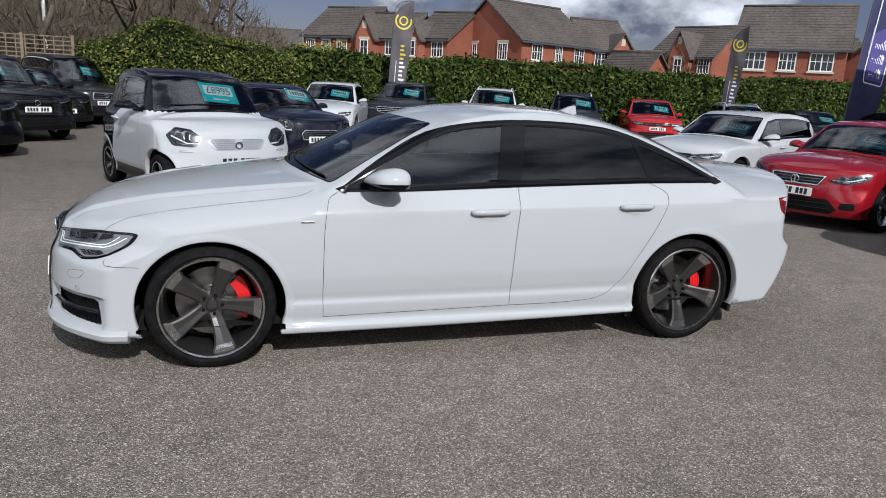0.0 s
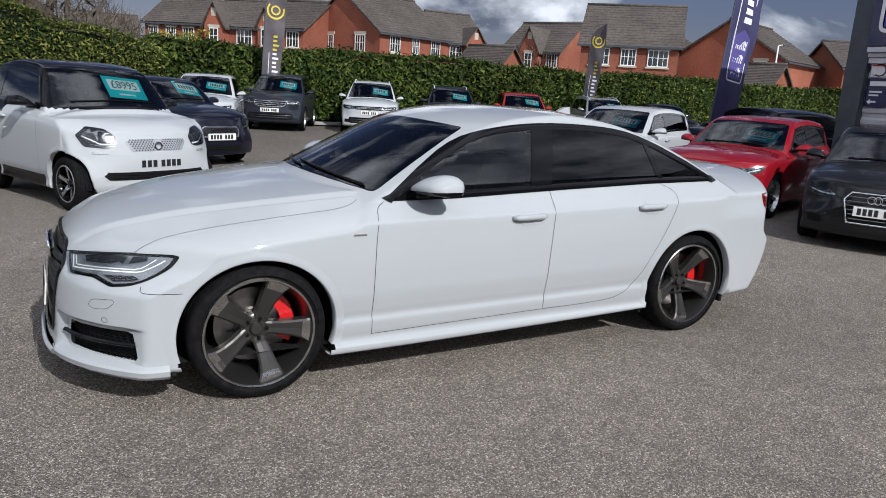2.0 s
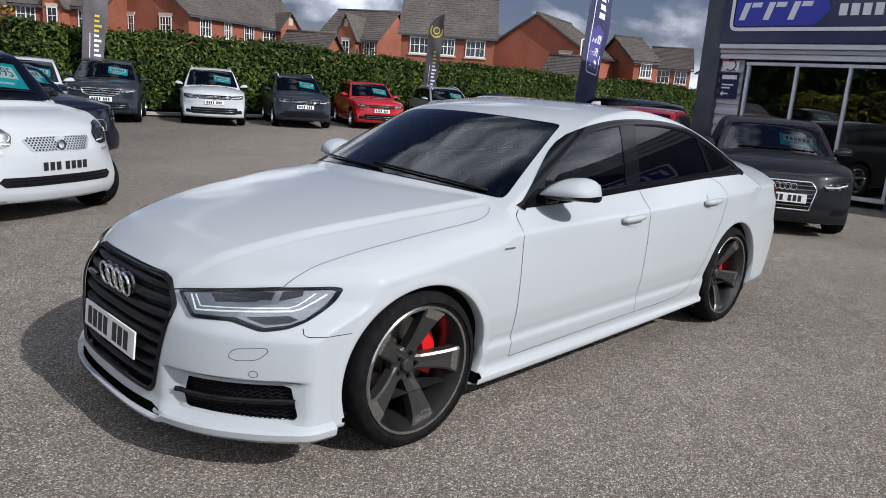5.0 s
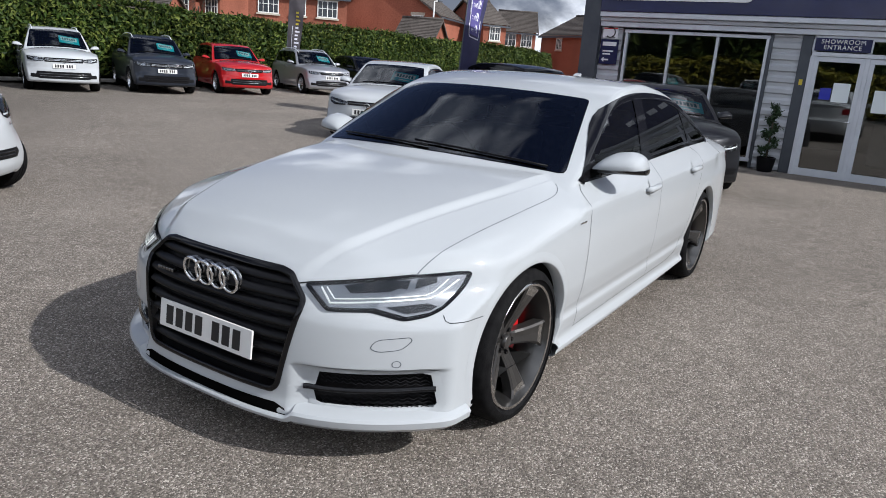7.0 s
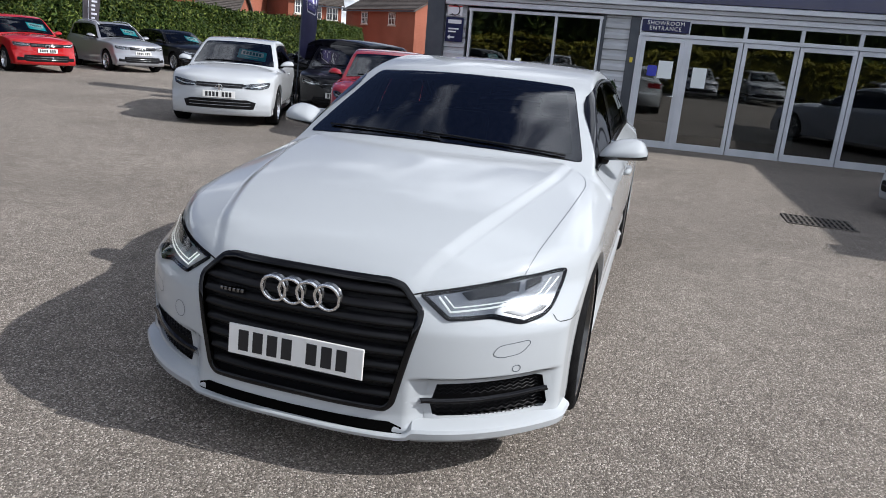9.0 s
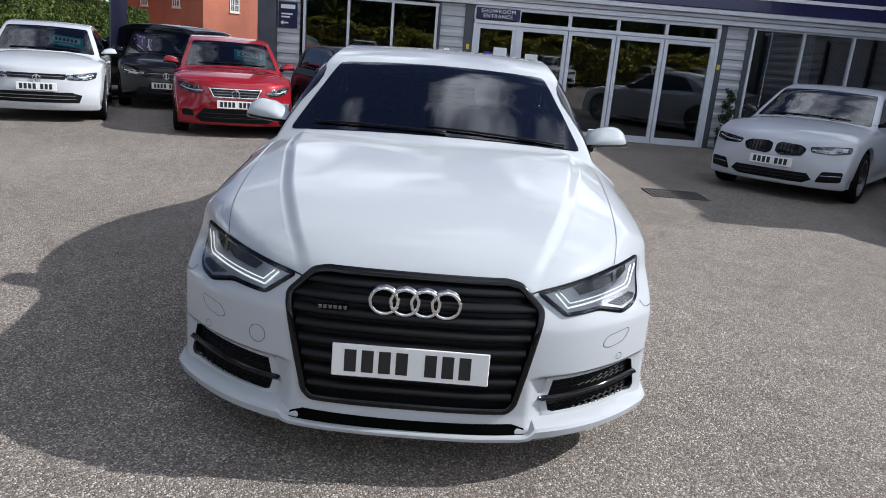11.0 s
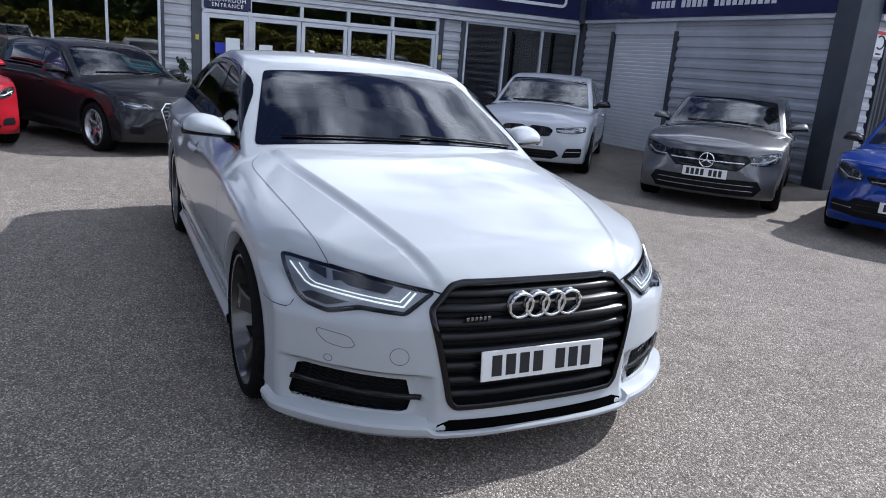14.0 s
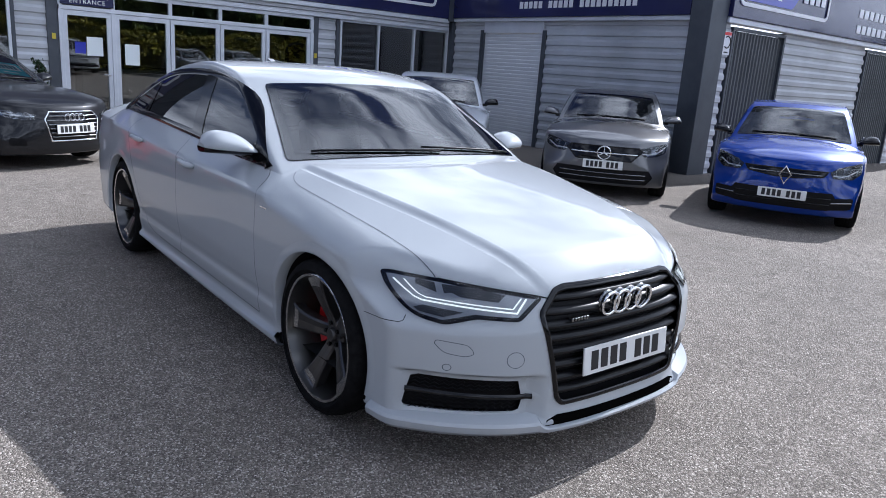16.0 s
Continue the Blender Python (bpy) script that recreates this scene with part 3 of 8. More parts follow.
        for _ in range(n):
            m = clamp((lo * fh - hi * fl) / np.where(np.abs(fh - fl) < 1e-12, 1e-12, fh - fl), lo, hi)
            fm = at(m)
            out = fm > 0
            # the end that stays loses half its weight
            fl = np.where(out, np.where(last == 1, fl * 0.5, fl), fm)
            fh = np.where(out, fm, np.where(last == -1, fh * 0.5, fh))
            hi, lo = np.where(out, m, hi), np.where(out, lo, m)
            last = np.where(out, 1, -1)
        return p0 + way * m[:, None]

    def normal(self, p, e=0.004):
        n = len(p)
        q = np.concatenate([p, p, p, p])
        for k in range(3):
            q[n * (k + 1):n * (k + 2), k] += e
        v = self.f(*q.T)
        g = np.stack([v[n * (k + 1):n * (k + 2)] - v[:n] for k in range(3)], 1)
        return g / (np.linalg.norm(g, axis=1)[:, None] + 1e-9)

    def put(self, mode, pts, off=0.0):
        """2D points laid on the skin: 'L' and 'R' take (u, z), 'T' (u, w), 'F' (w, z), 'B' (w, z)."""
        pts = np.asarray(pts, float)
        n = len(pts)
        z0, s = np.zeros(n), self.s
        if mode in "LR":
            sg = -1 if mode == "L" else 1
            p0, p1 = np.stack([pts[:, 0], z0, pts[:, 1]], 1), np.stack([pts[:, 0], z0 + sg * 1.3, pts[:, 1]], 1)
        elif mode == "T":
            p0, p1 = np.stack([pts[:, 0], pts[:, 1], z0 + 0.5], 1), np.stack([pts[:, 0], pts[:, 1], z0 + self.zmax], 1)
        else:
            sg = -1 if mode == "F" else 1
            mid = 0.3 if mode == "F" else s["wb"] - 0.2
            p0, p1 = np.stack([z0 + mid, pts[:, 0], pts[:, 1]], 1), np.stack([z0 + mid + sg * 2.2, pts[:, 0], pts[:, 1]], 1)
        p = self.solve(p0, p1)
        return p + self.normal(p) * np.reshape(off, (-1, 1)) if np.any(off) else p

    def skin(self, nu, nw, nz, d=0.0):
        """The whole skin as a net of quads."""
        s = self.s
        F, R = s["F"] - 0.12, s["R"] + 0.12
        Z0, Z1, Y = 0.0, self.zmax, 1.1
        tu = np.linspace(0, 1, nu + 1)
        U = F + (R - F) * (tu + 0.06 * np.sin(2 * np.pi * tu) * -0.6)
        Wn, Zn = np.linspace(-Y, Y, nw + 1), np.linspace(Z0, Z1, nz + 1)
        verts, faces, index = [], [], {}

        def vid(i, j, k):
            key = (i, j, k)
            if key not in index:
                index[key] = len(verts)
                verts.append((U[i], Wn[j], Zn[k]))
            return index[key]
        for i in range(nu):
            for j in range(nw):
                faces.append((vid(i, j, nz), vid(i + 1, j, nz), vid(i + 1, j + 1, nz), vid(i, j + 1, nz)))
                faces.append((vid(i, j, 0), vid(i, j + 1, 0), vid(i + 1, j + 1, 0), vid(i + 1, j, 0)))
            for k in range(nz):
                faces.append((vid(i, 0, k), vid(i + 1, 0, k), vid(i + 1, 0, k + 1), vid(i, 0, k + 1)))
                faces.append((vid(i, nw, k), vid(i, nw, k + 1), vid(i + 1, nw, k + 1), vid(i + 1, nw, k)))
        for j in range(nw):
            for k in range(nz):
                faces.append((vid(0, j, k), vid(0, j, k + 1), vid(0, j + 1, k + 1), vid(0, j + 1, k)))
                faces.append((vid(nu, j, k), vid(nu, j + 1, k), vid(nu, j + 1, k + 1), vid(nu, j, k + 1)))
        p1 = np.array(verts)
        zc = s.get("core", 0.6)
        p0 = np.stack([np.clip(p1[:, 0], s["F"] + 0.75, s["R"] - 0.8), p1[:, 1] * 0.35, np.clip(p1[:, 2], zc - 0.15, zc + 0.05)], 1)
        return self.solve(p0, p1, d), faces


def patch(shell, name, mode, poly, mat, parent, off=0.002, step=0.03, label="", flip=False):
    """A piece of skin with the outline poly, laid on a car."""
    pts, fs = fill2d(poly, step)
    p = shell.put(mode, pts, off)
    nrm = shell.normal(p)
    out = []
    for f in fs:
        a, b, c = p[f[0]], p[f[1]], p[f[2]]
        out.append(f if np.dot(np.cross(b - a, c - a), nrm[f[0]]) > 0 else f[::-1])
    ob = from_arrays(name, p, out, mat, parent, label)
    if len(ob.data.vertices) == len(p):
        ob.data.normals_split_custom_set_from_vertices([tuple(q) for q in shell.normal(p, 0.02)])
    return ob


def ribbon(shell, name, mode, path, width, mat, parent, off=0.002, closed=True, label="", rise=0.0, step=0.025):
    """A strip of skin that follows a path; rise lifts its middle."""
    p = np.asarray(path, float)
    if closed:
        p = dense(p, step)
        a, b = inset(p, -width / 2), inset(p, width / 2)
    else:
        q = []
        for i in range(len(p) - 1):
            k = max(1, int(np.ceil(np.linalg.norm(p[i + 1] - p[i]) / step)))
            q += [p[i] + (p[i + 1] - p[i]) * j / k for j in range(k)]
        p = np.array(q + [p[-1]])
        d = np.gradient(p, axis=0)
        d /= np.linalg.norm(d, axis=1)[:, None] + 1e-9
        nr = np.stack([-d[:, 1], d[:, 0]], 1)
        a, b = p + nr * width / 2, p - nr * width / 2
    n = len(p)
    v = shell.put(mode, np.concatenate([a, p, b]), np.repeat((off, off + rise, off), n))
    nrm = shell.normal(v[n:2 * n])
    fs = []
    for i in range(n if closed else n - 1):
        j = (i + 1) % n
        for r in (0, 1):
            f = (r * n + i, r * n + j, (r + 1) * n + j, (r + 1) * n + i)
            c = np.cross(v[f[1]] - v[f[0]], v[f[2]] - v[f[0]])
            fs.append(f if np.dot(c, nrm[i]) > 0 else f[::-1])
    return from_arrays(name, v, fs, mat, parent, label)


def mirrored(poly):
    return [(-w, z) for w, z in poly][::-1]


# ---- wheels ----
WHEELS = {}


def make_wheel(kind, r, rim, width, spoke_mat, cut_mat, caliper, hero=False):
    """Meshes of a wheel about the y axis, its face towards -y."""
    h = width / 2
    out = {}
    pr = [(rim - 0.004, -h * 0.86), (rim + 0.006, -h * 0.93), (rim + 0.02, -h * 0.99), (r - 0.045, -h * 1.02), (r - 0.02, -h * 0.97), (r - 0.007, -h * 0.84), (r, -h * 0.6), (r, -h * 0.22), (r - 0.007, -h * 0.2), (r - 0.007, -h * 0.14), (r, -h * 0.12), (r, h * 0.12), (r - 0.007, h * 0.14), (r - 0.007, h * 0.2), (r, h * 0.22), (r, h * 0.6), (r - 0.007, h * 0.84), (r - 0.04, h), (rim, h * 0.9)]
    out["tyre"] = lathe(pr, 72 if hero else 40)
    rimp = [(rim + 0.003, -h * 0.90), (rim - 0.004, -h * 0.95), (rim - 0.014, -h * 0.93), (rim - 0.018, -h * 0.82), (rim - 0.03, -h * 0.5), (rim - 0.045, h * 0.2), (rim - 0.04, h * 0.9)]
    out["rim"] = lathe(rimp, 72 if hero else 40)
    spokes = []
    n = 5
    for k in range(n):
        bm = bmesh.new()
        if hero:
            # a rotor blade: narrow at the hub, broad and raked at the rim
            sec = [(0.045, -0.034, 0.034, -0.032), (0.075, -0.030, 0.034, -0.040), (0.12, -0.030, 0.040, -0.058), (0.17, -0.034, 0.047, -0.074), (0.215, -0.044, 0.055, -0.088), (0.236, -0.056, 0.060, -0.094), (0.262, -0.074, 0.066, -0.098)]
        else:
            sec = [(rim * 0.16, -0.036, 0.036, -0.03), (rim * 0.45, -0.026, 0.026, -0.05), (rim * 0.8, -0.026, 0.026, -0.065), (rim * 0.965, -0.036, 0.036, -0.07)]
        rows = []
        for rr, a, b, y in sec:
            y = max(y, -h * 0.88) if not hero else y
            e = 0.010 if hero else 0.006
            rows.append([bm.verts.new(c) for c in ((rr, y + 0.05, a), (rr, y + 0.006, a), (rr, y, a + e), (rr, y + (0.003 if hero else 0.0), (a + b) / 2), (rr, y, b - e), (rr, y + 0.006, b), (rr, y + 0.05, b))])
        for i in range(len(rows) - 1):
            for j in range(6):
                f = bm.faces.new((rows[i][j], rows[i][j + 1], rows[i + 1][j + 1], rows[i + 1][j]))
                if hero and i >= 4 and j in (2, 3):
                    f.material_index = 1
                if not hero and j in (2, 3):
                    f.material_index = 1
        bm.faces.new(rows[-1][::-1])
        bmesh.ops.recalc_face_normals(bm, faces=bm.faces[:])
        bmesh.ops.rotate(bm, verts=bm.verts[:], cent=(0, 0, 0), matrix=Matrix.Rotation(2 * math.pi * (k + 0.25) / n, 3, "Y"))
        spokes.append(bm)
    out["spokes"] = spokes
    out["mats"] = (spoke_mat, cut_mat, caliper)
    out["dims"] = (r, rim, h, hero)
    WHEELS[kind] = out
    return out


WHEEL_MESH = {}


def wheel_meshes(kind):
    """The meshes of a wheel, made once and shared."""
    if kind in WHEEL_MESH:
        return WHEEL_MESH[kind]
    d = WHEELS[kind]
    spoke_mat, cut_mat, caliper = d["mats"]
    r, rim, h, hero = d["dims"]

    def mesh(name, vf, mats, angle=40):
        me = bpy.data.meshes.new(name)
        me.from_pydata([tuple(v) for v in vf[0]], [], vf[1])
        bm = bmesh.new()
        bm.from_mesh(me)
        bmesh.ops.recalc_face_normals(bm, faces=bm.faces[:])
        bm.to_mesh(me)
        bm.free()
        me.polygons.foreach_set("use_smooth", [True] * len(me.polygons))
        me.set_sharp_from_angle(angle=radians(angle))
        for m in mats:
            me.materials.append(MATS[m])
        return me
    res = {"tyre": mesh("tyre", d["tyre"], ["rubber"]), "rim": mesh("wheel", d["rim"], ["rim_grey" if hero else spoke_mat, cut_mat], 30)}
    for p in res["rim"].polygons:
        if math.hypot(p.center.x, p.center.z) > rim - 0.0135 and p.center.y < -h * 0.88:
            p.material_index = 1
    res["spokes"] = []
    for bm in d["spokes"]:
        me = bpy.data.meshes.new("spoke")
        bm.to_mesh(me)
        bm.free()
        me.materials.append(MATS[spoke_mat])
        me.materials.append(MATS[cut_mat])
        res["spokes"].append(me)
    y = -0.036 if hero else -0.035
    res["hub"] = mesh("hub_cap", lathe([(0.0005, y - 0.012), (0.026, y - 0.011), (0.031, y - 0.006), (0.033, y + 0.008), (0.060, y + 0.006), (0.074, y + 0.016), (0.07, y + 0.06)], 32), [spoke_mat])
    dr = 0.19 if hero else rim * 0.68
    res["disc"] = mesh("brake_disc", lathe([(0.001, 0.03), (0.085, 0.028), (0.09, 0.045), (dr, 0.045), (dr, 0.075), (0.09, 0.075)], 40), ["disc_steel"], 30)
    # the caliper hugs the disc's rear edge
    ang = np.linspace(radians(-38), radians(38), 12)
    vs, fs = [], []
    for a in ang:
        for rr, yy in ((dr - 0.055, 0.012), (dr + 0.012, 0.012), (dr + 0.022, 0.03), (dr + 0.022, 0.10), (dr - 0.055, 0.10)):
            vs.append((rr * math.cos(a), yy, rr * math.sin(a)))
    for i in range(11):
        for j in range(5):
            j2 = (j + 1) % 5
            fs.append((i * 5 + j, i * 5 + j2, i * 5 + 5 + j2, i * 5 + 5 + j))
    fs += [tuple(range(5)), tuple(55 + j for j in range(5))[::-1]]
    res["caliper"] = mesh("brake_caliper", (vs, fs), [caliper], 30)
    vs, fs = [], []
    for k in range(5):
        a = 2 * math.pi * (k + 0.75) / 5
        v, f = lathe([(0.0005, y - 0.006), (0.009, y - 0.006), (0.011, y + 0.01)], 8)
        o = len(vs)
        vs += [(p[0] + 0.052 * math.cos(a), p[1], p[2] + 0.052 * math.sin(a)) for p in v]
        fs += [tuple(i + o for i in q) for q in f]
    res["bolts"] = mesh("wheel_bolts", (vs, fs), ["gloss_black"], 30)
    WHEEL_MESH[kind] = res
    return res


def put_wheel(parent, kind, u, w, right, turn=0.0, spin=0.0):
    """A wheel at (u, w); its face looks outwards. spin: degrees about its axle."""
    me = wheel_meshes(kind)
    r, rim, h, hero = WHEELS[kind]["dims"]
    m = Matrix.Translation((u, w, r)) @ Matrix.Rotation(radians(turn) + (math.pi if right else 0), 4, "Z")
    wheel = new("wheel", me["rim"])
    wheel.parent = parent
    wheel.matrix_basis = m
    roll = Matrix.Rotation(radians(spin), 4, "Y")

    def sub(name, mesh, mm=Matrix()):
        ob = new(name, mesh)
        ob.parent = wheel
        ob.matrix_basis = mm
        return ob
    sub("tyre", me["tyre"])
    for sp in me["spokes"]:
        sub("spoke", sp, roll)
    sub("hub_cap", me["hub"])
    sub("wheel_bolts", me["bolts"], roll)
    sub("brake_disc", me["disc"])
    side = 0.0 if not right else math.pi
    ob = sub("brake_caliper", me["caliper"], Matrix.Rotation(side - radians(8 if not right else -8), 4, "Y"))
    if hero:
        ob["label"] = "bright red brake caliper"
    return wheel

# ---- the ground ----
def gz(x, y):
    """The yard falls a little towards the building and its drain."""
    a = max(0.0, min(1.0, (x - 2.5) / 8.5))
    b = max(0.0, min(1.0, (-y + 2.2) / 3.6))
    s = lambda t: t * t * (3 - 2 * t)
    return -0.10 * max(s(a), 0.8 * s(b))


def build_ground():
    xs = sorted(set(np.round(np.concatenate([[-900, -300, -120, -60], np.arange(-30, 46, 1.0), [60, 120, 300, 900]]), 2)))
    ys = sorted(set(np.round(np.concatenate([[-900, -300, -120, -60], np.arange(-20, 27, 1.0), [40, 60, 120, 300, 900]]), 2)))
    vs = [(x, y, gz(x, y)) for x in xs for y in ys]
    n = len(ys)
    fs = [(i * n + j, (i + 1) * n + j, (i + 1) * n + j + 1, i * n + j + 1) for i in range(len(xs) - 1) for j in range(n - 1)]
    return tagged(from_arrays("ground", vs, fs, "asphalt"), "grey-tan speckled asphalt of the sales yard", "ground", kind="structure")


build_ground()


def structure(ob, label, category):
    return tagged(ob, label, category, kind="structure")


# ---- the showroom: one wing faces -x at x = 12, one faces +y at y = -4.55, one faces -x at x = 4.8 ----
WALL_TOP = 5.0


def cladding(name, a, b, z0, z1, out, mat="cladding", pitch=0.2, vertical=False, thick=0.18):
    """A wall of profiled sheet from plan point a to b; out is the way it faces. Broad flats with recessed grooves."""
    a, b, out = Vector((*a, 0)), Vector((*b, 0)), Vector((*out, 0))
    length = (b - a).length
    d = (b - a).normalized()
    prof = [(0.0, -0.045), (0.14, -0.045), (0.30, 0.0), (0.66, 0.0), (1.0, -0.045)]
    vs, fs = [], []
    span = length if vertical else z1 - z0
    line = []
    k = 0
    while k * pitch < span:
        for t, o in prof[:-1]:
            h = min(k * pitch + t * pitch, span)
            line.append((h, o))
        k += 1
    line.append((span, 0.0))
    for h, o in line:
        if vertical:
            p = a + d * h + out * o
            vs += [(p.x, p.y, z0), (p.x, p.y, z1)]
        else:
            p, q = a + out * o, b + out * o
            vs += [(p.x, p.y, z0 + h), (q.x, q.y, z0 + h)]
    n = len(line)
    for i in range(n - 1):
        f = (2 * i, 2 * i + 1, 2 * i + 3, 2 * i + 2)
        v0, v1, v2 = (Vector(vs[j]) for j in f[:3])
        fs.append(f if (v1 - v0).cross(v2 - v0).dot(out) > 0 else f[::-1])
    # the wall's body behind the sheet
    back = -out * thick
    c = [a - out * 0.03, b - out * 0.03, b + back, a + back]
    o = len(vs)
    for p in c:
        vs += [(p.x, p.y, z0), (p.x, p.y, z1)]
    for i in range(4):
        j = (i + 1) % 4
        fs.append((o + 2 * i, o + 2 * j, o + 2 * j + 1, o + 2 * i + 1))
    fs += [(o, o + 2, o + 4, o + 6), (o + 1, o + 7, o + 5, o + 3)]
    return from_arrays(name, vs, fs, mat, None, "", False)


def glazed(name, plane, y0, y1, z0, z1, panes, label, category="window", frame="frame_silver", fw=0.05, top=None, x=12.0):
    """A glazed opening in the plane x = 12: frame bars and panes."""
    root = box(name, (x - 0.03, y0 - fw, z0 - 0.0), (x + 0.09, y1 + fw, z0 + 0.07), frame, None, "", 0.004)
    structure(root, label, category)
    box("window_head", (x - 0.03, y0 - fw, z1), (x + 0.09, y1 + fw, z1 + 0.06), frame, root, "", 0.004)
    ys = np.linspace(y0, y1, panes + 1)
    for k, y in enumerate(ys):
        box("mullion", (x - 0.035, y - fw / 2, z0 + 0.07), (x + 0.085, y + fw / 2, z1), frame, root, "", 0.004)
    for k in range(panes):
        g = box("pane", (x + 0.02, ys[k] + fw / 2, z0 + 0.07), (x + 0.03, ys[k + 1] - fw / 2, z1), "shop_glass", root, "clear shop window glass")
        g.visible_shadow = False
    return root


def sign_shapes(parent, m, w, h, scale=1.0):
    """A badge sign: rounded outline, blue field with three slanted strokes, and four plain bars."""
    r = round_poly([(-w / 2, -h / 2), (w / 2, -h / 2), (w / 2, h / 2), (-w / 2, h / 2)], h * 0.22, 5)

    def ring(name, poly, d, mat, z0, z1):
        a, b = np.asarray(poly), inset(poly, d)
        n = len(a)
        vs = [(p[0], p[1], z1) for p in a] + [(p[0], p[1], z1) for p in b] + [(p[0], p[1], z0) for p in a]
        fs = [(i, (i + 1) % n, n + (i + 1) % n, n + i) for i in range(n)] + [((i + 1) % n, i, 2 * n + i, 2 * n + (i + 1) % n) for i in range(n)]
        o = from_arrays(name, vs, fs, mat, parent, "", False)
        o.matrix_basis = m
        return o

    def flat(name, poly, mat, z0, z1):
        bm = bmesh.new()
        add_prism(bm, [tuple(p) for p in poly], z0, z1, "z")
        o = part(name, bm, mat, parent)
        o.matrix_basis = m
        return o
    ring("sign_outline", r, h * 0.09, "sign_white", 0.0, 0.02)
    x0, x1 = -w / 2 + h * 0.12, w * 0.08
    blue = [(x0, -h * 0.36), (x1 - h * 0.1, -h * 0.36), (x1 + h * 0.22, 0), (x1 + h * 0.12, h * 0.36), (x0, h * 0.36)]
    flat("sign_field", round_poly(blue, h * 0.08, 3), "sign_blue", 0.001, 0.008)
    lw = (x1 - x0) / 3.6
    for k in range(3):
        a = x0 + lw * 0.35 + k * lw * 1.05
        s = h * 0.10
        # each stroke a plain slanted block with a notch
        flat("sign_stroke", [(a - s, -h * 0.22), (a - s + lw * 0.26, -h * 0.22), (a + lw * 0.26 + s * 0.3, h * 0.22), (a + s * 0.3, h * 0.22)], "sign_white", 0.009, 0.016)
        flat("sign_stroke", [(a + lw * 0.30 + s * 0.2, h * 0.10), (a + lw * 0.72 + s * 0.2, h * 0.10), (a + lw * 0.72 + s * 0.5, h * 0.22), (a + lw * 0.30 + s * 0.5, h * 0.22)], "sign_white", 0.009, 0.016)
    for k in range(4):
        a = x1 + h * 0.42 + k * (w / 2 - x1 - h * 0.6) / 4
        ww = (w / 2 - x1 - h * 0.6) / 4 * 0.7
        flat("sign_bar", [(a, -h * 0.14), (a + ww, -h * 0.14), (a + ww, h * 0.14), (a, h * 0.14)], "sign_white", 0.009, 0.016)


